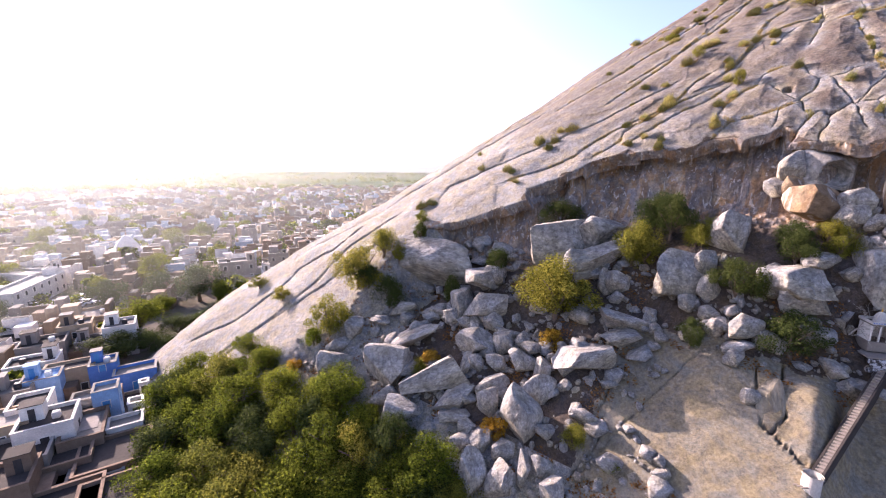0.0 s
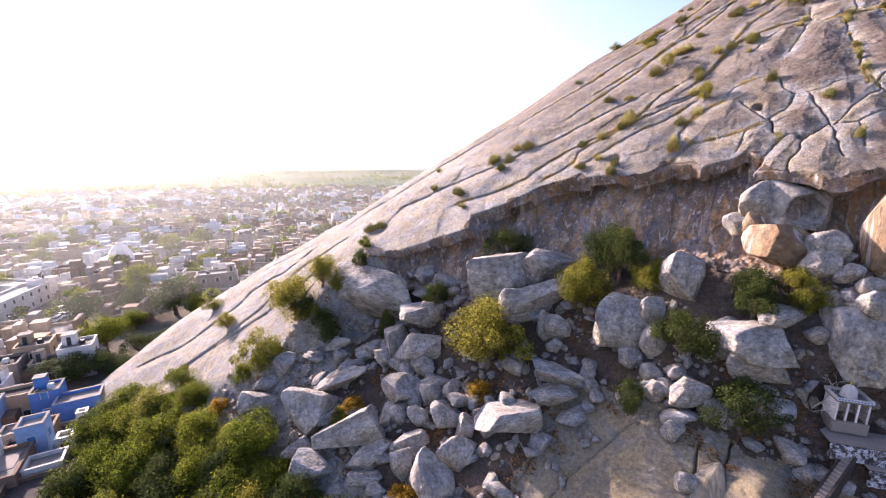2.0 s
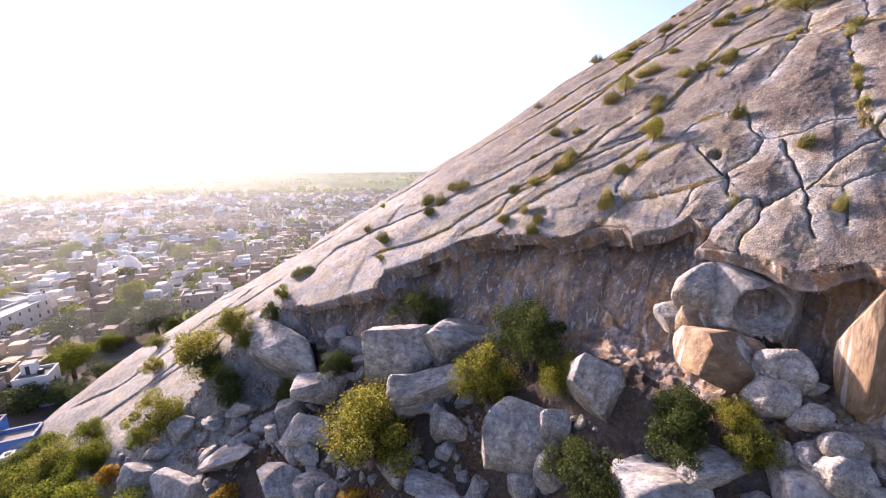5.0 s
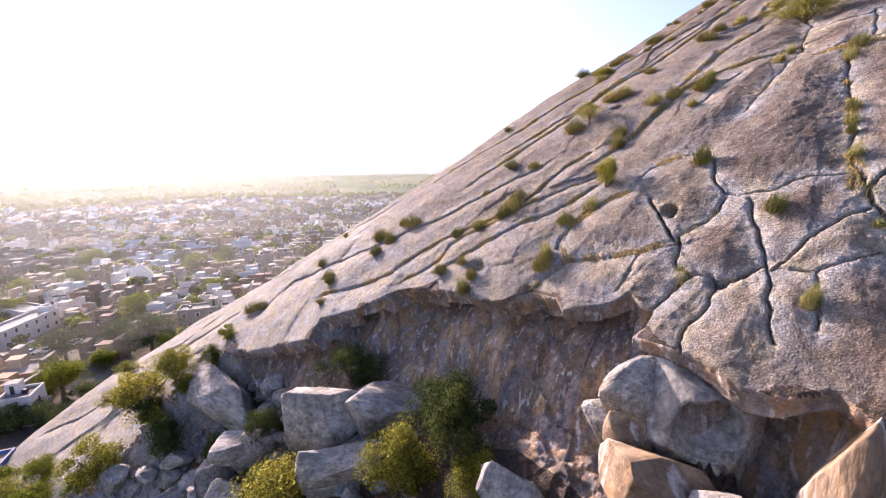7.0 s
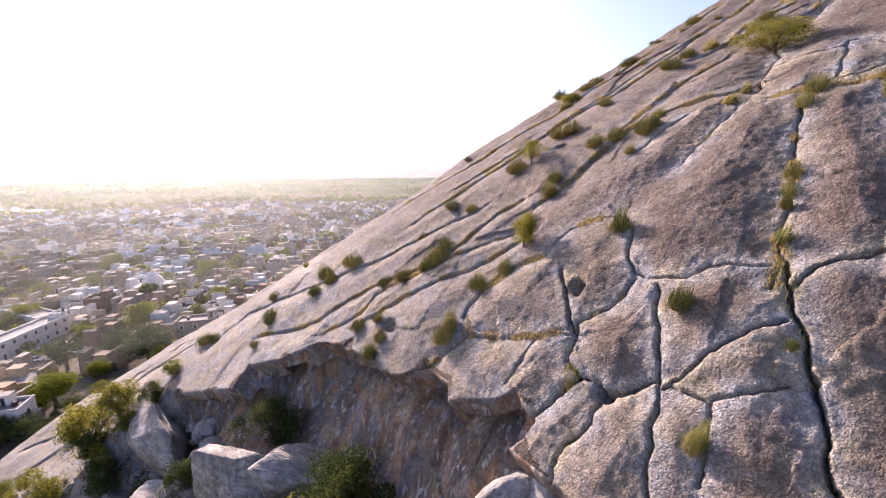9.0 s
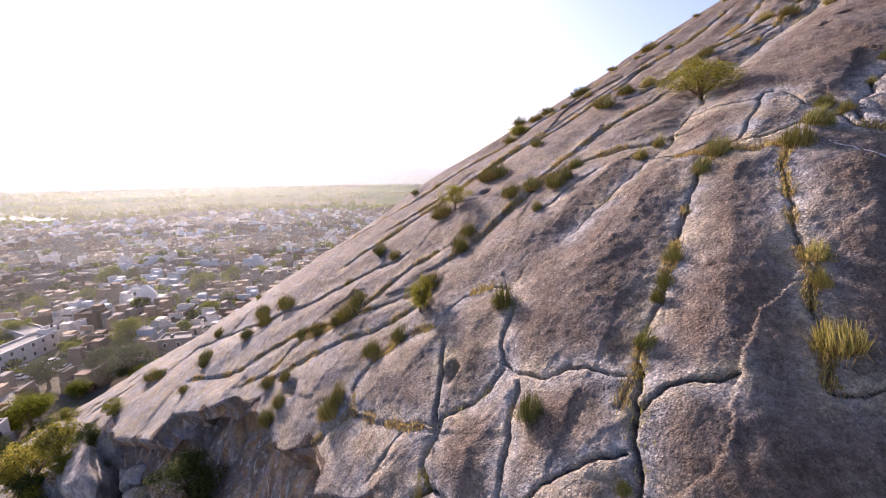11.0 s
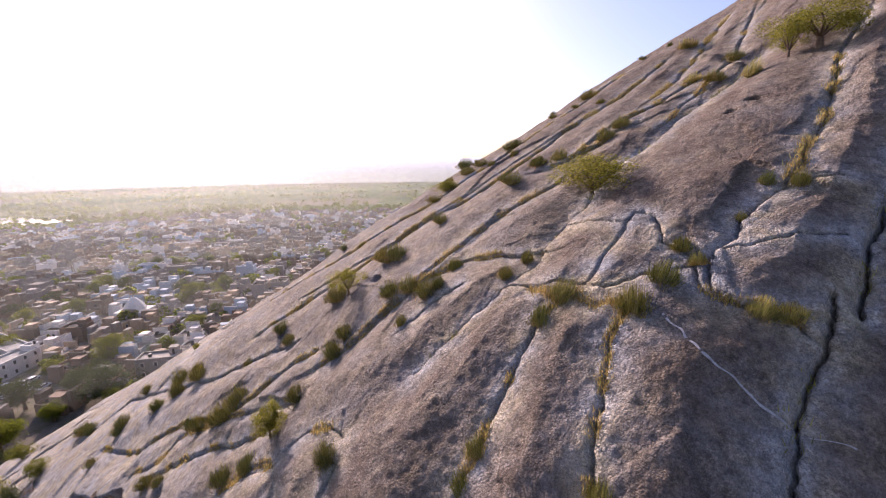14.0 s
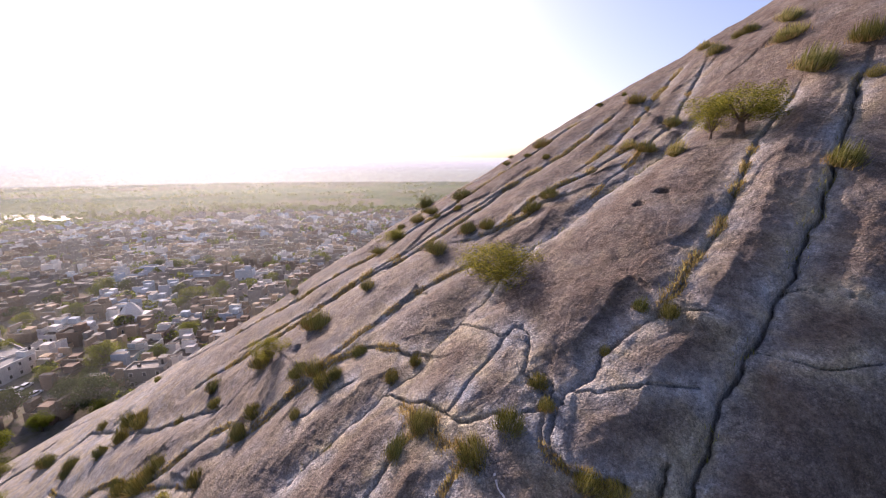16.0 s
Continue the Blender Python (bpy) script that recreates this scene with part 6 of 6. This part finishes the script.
def far_trees():
    rng = random.Random(14)
    pts, fcs = [], []
    shape = [leaf_cloud(s, 9, 26, 0.1) for s in range(5)]
    spots = []
    while len(spots) < 1700:
        x, y = rng.uniform(-620, 260), rng.uniform(60, 640)
        far = math.hypot(x, y)
        q = AXES @ (np.array([x, y, GROUND]) - ORIGIN)
        if q[0] > -95 and relief(np.array([q[0]]), np.array([q[1]]))[0][0] > q[2] - 2:
            continue
        if x > -45 and y < 80 or (far > 400 and rng.random() < 0.4):
            continue
        spots.append((x, y, rng.uniform(3.0, 8.5)))
    lumps = [leaf_cloud(s + 20, 7, 8, 0.14) for s in range(4)]
    count = len(spots)
    while len(spots) < count + 2600:
        a, far = rng.uniform(radians(60), radians(170)), 560 + 1200 * rng.random() ** 1.4
        x, y = far * math.cos(a), far * math.sin(a)
        if noise.noise(Vector((x / 90, y / 140, 4))) > 0.12:
            spots.append((x, y, rng.uniform(3.5, 8)))
    for n, (x, y, s) in enumerate(spots):
        ps, fs = rng.choice(shape if n < count else lumps)
        m = pose(x, y, GROUND - 0.3, 0, 0, rng.uniform(0, 360)) @ Matrix.Diagonal((s * 1.2, s * 1.2, s, 1))
        base = len(pts)
        pts += [tuple(m @ Vector(q)) for q in ps]
        fcs += [tuple(base + k for k in f) for f in fs]
    tagged(new("distant_trees", mesh_of("distant_trees", pts, fcs, LEAF_GREEN)), "green neem trees scattered through the distant town", "trees", kind="stuff")


far_trees()

# ---- the shrine on its terrace, the stair and the dead tree ----
SPOTTED, _t, _b = material("flaking whitewash over dark stone", 0.9, 0.2)
_flake = ramp(_t, noise_at(_t, coords(_t), 3.2, 7, 0.7), (0.40, (0.05, 0.045, 0.045)), (0.49, (0.10, 0.09, 0.088)), (0.53, (0.42, 0.43, 0.46)), (0.7, (0.5, 0.5, 0.52)))
_t.links.new(_flake, _b.inputs["Base Color"])
bumped(_t, _b, _flake, 0.5, 0.03)
ORANGE = plain("orange cloth", (0.62, 0.33, 0.03), 0.8, 0.2, 4)


def shrine(x, y, z, yaw):
    root = tagged(new("shrine"), "small whitewashed shrine with a ribbed dome on a rock terrace", "shrine")
    root.matrix_basis = pose(x, y, z, 0, 0, yaw) @ Matrix.Diagonal((0.5, 0.5, 0.75, 1))
    child("plinth", box_mesh("plinth", STONE, (-2.3, -2.0, -0.9, 2.3, 2.0, 0.35), bevel=0.03), root)
    for px in (-2.0, -0.67, 0.67, 2.0):
        child("post", box_mesh("post", WHITEWASH, (px - 0.13, -1.75, 0.35, px + 0.13, -1.49, 2.5), bevel=0.02), root)
    child("wall", box_mesh("wall", WHITEWASH, (-2.1, 1.4, 0.35, 2.1, 1.65, 2.5), (-2.1, -1.45, 0.35, -1.88, 1.4, 2.5), (1.88, -1.45, 0.35, 2.1, 1.4, 2.5)), root)
    child("grille", box_mesh("grille", IRON, *[(-1.85 + 0.14 * k, -1.58, 0.36, -1.82 + 0.14 * k, -1.55, 2.48) for k in range(27)]), root, "dark iron grille between the posts")
    # floor kept near-black: it paints the shade of the shrine's inside
    child("floor", box_mesh("floor", OPENING, (-1.88, -1.45, 0.352, 1.88, 1.4, 0.38)), root)
    child("roof", box_mesh("roof", ROOFGREY, (-2.25, -1.9, 2.5, 2.25, 1.8, 2.68)), root)
    frieze = child("frieze", box_mesh("frieze", WHITEWASH, (-2.3, -1.98, 2.68, 2.3, -1.8, 3.0), (-2.3, 1.7, 2.68, 2.3, 1.88, 3.0), (-2.3, -1.8, 2.68, -2.12, 1.7, 3.0), (2.12, -1.8, 2.68, 2.3, 1.7, 3.0)), root)
    square = box_mesh("square", DEEPBLUE, (0, -1.995, 2.76, 0.22, -1.98, 2.92))
    for k in range(11):
        child("square", square, frieze, "blue painted square", pose(-2.2 + 0.4 * k, 0, 0))
    pts, fcs = [], []
    for n in range(9):
        a = math.pi / 2 * n / 8
        for k in range(32):
            g = 2 * math.pi * k / 32
            r = 0.95 * math.cos(a) * (1.0 if k % 2 else 0.9) + 0.02
            pts.append((r * math.cos(g), r * math.sin(g), 3.0 + 1.05 * math.sin(a)))
    for n in range(8):
        for k in range(32):
            a, b = n * 32 + k, n * 32 + (k + 1) % 32
            fcs.append((a, b, b + 32, a + 32))
    dome = child("dome", mesh_of("dome", pts, fcs, WHITEWASH), root, "ribbed white dome")
    drum = bmesh.new()
    bmesh.ops.create_cone(drum, cap_ends=True, segments=32, radius1=1.05, radius2=1.0, depth=0.34, matrix=Matrix.Translation((0, 0, 2.85)))
    child("drum", of_bm("drum", drum, WHITEWASH), root)
    fp, ff = [], []
    tube(fp, ff, [(0, 0, 4.0), (0, 0, 4.25), (0, 0, 4.6)], [0.16, 0.1, 0.02], 8)
    child("finial", mesh_of("finial", fp, ff, ORANGE), dome, "orange cloth wound round the finial")
    return root


shrine(41.4, 33.9, 24.7, -16)


def terrace(x, y, z, w, d, h, yaw, label):
    rng = random.Random(int(10 * w))
    root = tagged(new("terrace"), label, "terrace")
    root.matrix_basis = pose(x, y, z, 0, 0, yaw)
    child("paving", box_mesh("paving", STONE, (-w / 2, -d / 2, h - 0.1, w / 2, d / 2, h)), root)
    for row in range(int((h + 0.9) / 0.42)):
        for k in range(int(w / 0.8)):
            a = -w / 2 + 0.8 * k + 0.2 * (row % 2)
            z0 = h - 0.1 - 0.42 * (row + 1)
            s = rng.uniform(-0.05, 0.05)
            child("stone", box_mesh("stone", SPOTTED, (a, -d / 2 - 0.25 + s, z0 + 0.02, a + 0.77, -d / 2 - 0.003, z0 + 0.40), bevel=0.03), root)
    return root


terrace(41.6, 32.6, 23.4, 4.6, 2.2, 0.5, -16, "rough stone terrace with flaking whitewash before the shrine")
terrace(43.2, 31.2, 22.2, 4.0, 1.8, 0.4, -16, "lower stone terrace with pale flaking blocks")


def stair(foot, top, width, count):
    root = tagged(new("stair"), "long narrow stone stair with side walls climbing to the shrine", "stair")
    a, b = Vector(foot), Vector(top)
    run = Vector((b.x - a.x, b.y - a.y, 0))
    yaw = math.degrees(math.atan2(run.y, run.x))
    far, rise = run.length / count, (b.z - a.z) / count
    root.matrix_basis = pose(*a, 0, 0, yaw)
    tread = box_mesh("step", STONE, (-0.05, -width / 2, rise - 0.09, far, width / 2, rise), (0.03, -width / 2 + 0.02, -0.45, far, width / 2 - 0.02, rise - 0.09))
    for k in range(count):
        child("step", tread, root, m=pose(k * far, 0, k * rise))
    for s in (-1, 1):
        pts, y0, y1 = [], s * (width / 2 + 0.01), s * (width / 2 + 0.17)
        for y in (y0, y1):
            pts += [(-0.1, y, -1.4), (count * far, y, count * rise - 1.6), (count * far, y, count * rise + 0.1), (-0.1, y, 0.1)]
        child("side_wall", mesh_of("side_wall", pts, [(0, 1, 2, 3), (4, 7, 6, 5), (3, 2, 6, 7), (0, 4, 5, 1), (0, 3, 7, 4), (1, 5, 6, 2)], ROOFDARK), root)
    return root


stair((29.4, 25.5, 17.0), (40.9, 32.1, 23.2), 0.46, 40)


def bastion(x, y, z):
    root = tagged(new("bastion"), "round whitewashed turret at the foot of the stone stair", "turret")
    root.matrix_basis = pose(x, y, z)
    bm = bmesh.new()
    for r0, r1, z0, z1 in ((0.66, 0.62, -1.4, 0.35), (0.69, 0.69, 0.35, 0.45)):
        bmesh.ops.create_cone(bm, cap_ends=False, segments=24, radius1=r0, radius2=r1, depth=z1 - z0, matrix=Matrix.Translation((0, 0, (z0 + z1) / 2)))
        bmesh.ops.create_cone(bm, cap_ends=False, segments=24, radius1=r0 - 0.16, radius2=r1 - 0.16, depth=z1 - z0, matrix=Matrix.Translation((0, 0, (z0 + z1) / 2)))
    ring = box_mesh("floor", STONE, (-0.33, -0.33, -0.3, 0.33, 0.33, -0.2))
    child("wall", of_bm("wall", bm, WHITEWASH), root)
    child("floor", ring, root)
    for k in range(3):
        child("spout", box_mesh("spout", STONE, (-1.1, -0.4 + 0.35 * k, -0.5 - 0.15 * k, -0.55, -0.28 + 0.35 * k, -0.4 - 0.15 * k)), root)
    return root


bastion(28.7, 25.1, 16.9)


def dead_tree(x, y, z, size):
    rng = random.Random(8)
    pts, fcs = [], []

    def branch(p, way, length, r, depth):
        line, q = [tuple(p)], Vector(p)
        for _ in range(3):
            way = (way + 0.35 * Vector((rng.gauss(0, 1), rng.gauss(0, 1), rng.gauss(0, 0.8)))).normalized()
            q = q + way * length / 3
            line.append(tuple(q))
        tube(pts, fcs, line, [r, r * 0.85, r * 0.7, r * 0.5], 5)
        if depth:
            for _ in range(3):
                branch(Vector(line[rng.choice((2, 3))]), (way + 0.8 * Vector((rng.gauss(0, 1), rng.gauss(0, 1), rng.gauss(0, 0.6)))).normalized(), length * 0.72, r * 0.55, depth - 1)

    for k in range(4):
        branch(Vector((0, 0, -0.3)), Vector((math.cos(k * 1.9 + 2.5), math.sin(k * 1.9 + 2.5), 0.9)).normalized(), 0.42 * size, 0.07, 3)
    ob = new("dead_tree", mesh_of("dead_tree", pts, fcs, DEADWOOD))
    ob.matrix_basis = pose(x, y, z)
    tagged(ob, "bare bleached dead tree leaning beside the terrace", "tree")


dead_tree(39.6, 34.9, 25.1, 4.2)


# ---- quartz vein, leaf litter ----
def vein(line, width, label):
    rng = random.Random(2)
    us, vs = [], []
    for (a, b), (c, d) in zip(line[:-1], line[1:]):
        steps = int(math.hypot(c - a, d - b) / 0.06)
        for k in range(steps):
            s = k / steps
            us.append(a + s * (c - a))
            vs.append(b + s * (d - b))
    us, vs = np.array(us), np.array(vs)
    us = us + 0.12 * perlin(us * 1.7, vs * 1.7, 31)
    vs = vs + 0.12 * perlin(us * 1.7, vs * 1.7, 32)
    half = width * (0.55 + 0.6 * np.abs(perlin(us * 2.1, vs * 2.1, 33)))
    pts, fcs = [], []
    for s in (-1, 1):
        w, push, _ = relief(us + 0.5 * s * half, vs + 0.85 * s * half)
        pts += [tuple(p) for p in ORIGIN + np.stack([us + 0.5 * s * half, vs + 0.85 * s * half + push, w + 0.025], 1) @ AXES]
    n = len(us)
    for k in range(n - 1):
        if rng.random() > 0.12:
            fcs.append((k, k + 1, n + k + 1, n + k))
    tagged(new("quartz_vein", mesh_of("quartz_vein", pts, fcs, QUARTZ)), label, "rock vein", kind="structure")


QUARTZ = plain("quartz", (0.42, 0.40, 0.39), 0.7, 0.6, 9)
vein([(18.9, 29.8), (19.9, 29.2), (20.9, 28.7), (21.8, 28.4), (22.4, 28.2), (22.8, 28.0)], 0.05, "thin pale quartz vein across a dark slab")
vein([(22.9, 28.0), (23.3, 28.3), (23.8, 28.4), (24.1, 28.5)], 0.04, "thin pale quartz vein across a dark slab")


def litter():
    rng = random.Random(12)
    us, vs = [], []
    while len(us) < 9000:
        u, v = rng.uniform(-40, 24), rng.uniform(-42, -11)
        if inside(np.array([u]), np.array([v]), HOLLOW)[0] and noise.noise(Vector((u / 3.5, v / 2.5, 9))) > 0.18 and not (u > 2 and -36 < v < -22.5) and to_line(np.array([u]), np.array([v]), LIP)[0][0] > 6.5:
            us.append(u)
            vs.append(v)
    us, vs = np.array(us), np.array(vs)
    w, push, _ = relief(us, vs)
    where = ORIGIN + np.stack([us, vs + push, w + 0.03], 1) @ AXES
    pts, fcs = [], []
    for p in where:
        s = rng.uniform(0.06, 0.2)
        n = Vector((rng.gauss(0, 0.5), rng.gauss(0, 0.5), 1)).normalized()
        t = Matrix.Rotation(rng.uniform(0, 6.28), 3, n) @ n.orthogonal().normalized()
        o, q = n.cross(t) * 0.6, Vector(p) + n * 0.04
        base = len(pts)
        pts += [tuple(q - t * s), tuple(q - o * s), tuple(q + t * s), tuple(q + o * s)]
        fcs.append((base, base + 1, base + 2, base + 3))
    tagged(new("leaf_litter", mesh_of("leaf_litter", pts, fcs, LITTER)), "rust-brown dry leaves and weeds between the rocks", "litter", kind="stuff")


LITTER = leafy("dry leaves", (0.10, 0.05, 0.02), (0.27, 0.13, 0.045), 0.2)
litter()


# ---- cars by the college ----
def build_car():
    root = tagged(new("car"), "white hatchback parked before the college block", "car", "parked cars")
    bm = bmesh.new()
    box(bm, -1.95, -0.82, 0.3, 1.95, 0.82, 0.85, 0.12)
    child("body", of_bm("body", bm, CARPAINT), root)
    bm = bmesh.new()
    box(bm, -1.5, -0.74, 0.85, 0.9, 0.74, 1.45, 0.2)
    child("cabin", of_bm("cabin", bm, OPENING), root, "dark glazed cabin")
    child("roof", box_mesh("roof", CARPAINT, (-1.2, -0.66, 1.452, 0.55, 0.66, 1.49)), root)
    for a in (-1.2, 1.2):
        for b in (-0.78, 0.78):
            bm = bmesh.new()
            bmesh.ops.create_cone(bm, cap_ends=True, segments=14, radius1=0.31, radius2=0.31, depth=0.2, matrix=Matrix.Translation((a, b, 0.31)) @ Matrix.Rotation(math.pi / 2, 4, "X"))
            child("wheel", of_bm("wheel", bm, OPENING), root)
    return root


CARPAINT = plain("white car paint", (0.75, 0.75, 0.76), 0.3, 0.05, 1, 0.5)
for k in range(8):
    put("car", build_car, pose(-112 + 1.9 * k + (k % 3), 106 + 3.1 * (k % 4) - 0.5 * k, GROUND, 0, 0, 20 + 90 * (k % 2)))

# ---- distance: water, fields and a glowing backdrop with painted haze ----
pond = [(-648 + 62 * math.cos(a) * (1 + 0.25 * math.sin(3 * a)), 380 + 58 * math.sin(a) * (1 + 0.3 * math.cos(2 * a)), GROUND + 0.15) for a in [2 * math.pi * k / 40 for k in range(40)]]
tagged(new("water", mesh_of("water", pond, [tuple(range(40))], WATER)), "shallow lake on the plain glittering in low sun", "lake", kind="structure")
FIELDGREEN = plain("young wheat", (0.075, 0.095, 0.04), 1.0, 0.2, 0.02, 0.0)
FIELDPALE = plain("stubble field", (0.12, 0.11, 0.07), 1.0, 0.2, 0.02, 0.0)
frng = random.Random(6)
for k in range(26):
    a, far = radians(frng.uniform(98, 150)), frng.uniform(610, 1050)
    cx, cy, w, d = far * math.cos(a), far * math.sin(a), frng.uniform(50, 120), frng.uniform(25, 60)
    m = pose(cx, cy, GROUND + 0.1 + 0.01 * k, 0, 0, 24 + frng.uniform(-6, 6))
    q = [tuple(m @ Vector(p)) for p in ((-w, -d, 0), (w, -d, 0), (w, d, 0), (-w, d, 0))]
    tagged(new("field", mesh_of("field", q, [(0, 1, 2, 3)], FIELDGREEN if k % 3 else FIELDPALE)), "flat field of young green wheat on the plain" if k % 3 else "flat pale stubble field on the plain", "field", kind="structure")


def haze_ring():
    """A glowing backdrop with haze painted on, so far off that it does not shift."""
    m = bpy.data.materials.new("glowing painted haze")
    m.use_nodes = True
    t = m.node_tree
    t.nodes.remove(t.nodes["Principled BSDF"])
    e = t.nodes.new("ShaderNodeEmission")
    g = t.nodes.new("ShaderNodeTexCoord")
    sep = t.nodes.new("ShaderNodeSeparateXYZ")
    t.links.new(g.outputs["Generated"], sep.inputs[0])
    # emission pales upward: the haze is painted into the glow
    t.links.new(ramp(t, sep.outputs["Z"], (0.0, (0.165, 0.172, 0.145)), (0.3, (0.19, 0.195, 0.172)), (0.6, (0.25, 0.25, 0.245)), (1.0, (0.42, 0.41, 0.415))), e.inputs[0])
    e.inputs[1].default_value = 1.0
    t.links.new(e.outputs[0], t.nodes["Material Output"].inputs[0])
    pts, fcs = [], []
    n = 160
    for k in range(n):
        a = 2 * math.pi * k / n
        high = 105 + 8 * noise.noise(Vector((math.cos(a) * 4, math.sin(a) * 4, 0)))
        for z in (GROUND - 1, high):
            pts.append((1900 * math.cos(a), 1900 * math.sin(a), z))
    for k in range(n):
        a, b = 2 * k, 2 * ((k + 1) % n)
        fcs.append((a, b, b + 1, a + 1))
    tagged(new("backdrop", mesh_of("backdrop", pts, fcs, m)), "glowing backdrop painted as the hazy far rim of the plain", "backdrop", kind="structure")


haze_ring()


# ---- translucent sheets added to stand in for haze over the plain ----
def haze_sheets():
    m = bpy.data.materials.new("haze sheet")
    m.use_nodes = True
    t = m.node_tree
    t.nodes.remove(t.nodes["Principled BSDF"])
    clear, dust = t.nodes.new("ShaderNodeBsdfTransparent"), t.nodes.new("ShaderNodeBsdfTranslucent")
    dust.inputs[0].default_value = (0.86, 0.90, 0.82, 1)
    # most light passes onward, so the sheets look brighter towards the sun
    onward = t.nodes.new("ShaderNodeBsdfRefraction")
    onward.inputs["Color"].default_value = (0.94, 0.98, 1.0, 1)
    onward.inputs["Roughness"].default_value, onward.inputs["IOR"].default_value = 0.85, 1.7
    both = node(t, "ShaderNodeMixShader", Fac=0.66)
    t.links.new(dust.outputs[0], both.inputs[1])
    t.links.new(onward.outputs[0], both.inputs[2])
    sep = t.nodes.new("ShaderNodeSeparateXYZ")
    t.links.new(t.nodes.new("ShaderNodeTexCoord").outputs["Generated"], sep.inputs[0])
    fade = ramp(t, sep.outputs["Z"], (0.0, grey(0.056)[0]), (0.35, grey(0.043)[0]), (0.9, grey(0.0)[0]))
    mx = t.nodes.new("ShaderNodeMixShader")
    t.links.new(fade, mx.inputs[0])
    t.links.new(clear.outputs[0], mx.inputs[1])
    t.links.new(both.outputs[0], mx.inputs[2])
    t.links.new(mx.outputs[0], t.nodes["Material Output"].inputs[0])
    for r, high in ((125, 50), (200, 65), (310, 90), (480, 110), (760, 140), (1150, 175), (1620, 200)):
        pts, fcs = [], []
        for k in range(49):
            a = radians(80 + 120 * k / 48)
            pts += [(r * math.cos(a), r * math.sin(a), GROUND - 0.5), (r * math.cos(a), r * math.sin(a), GROUND + high)]
            if k:
                fcs.append((2 * k - 2, 2 * k, 2 * k + 1, 2 * k - 1))
        tagged(new("haze", mesh_of("haze", pts, fcs, m)), "translucent sheet standing in for haze over the plain", "haze", kind="structure")


haze_sheets()
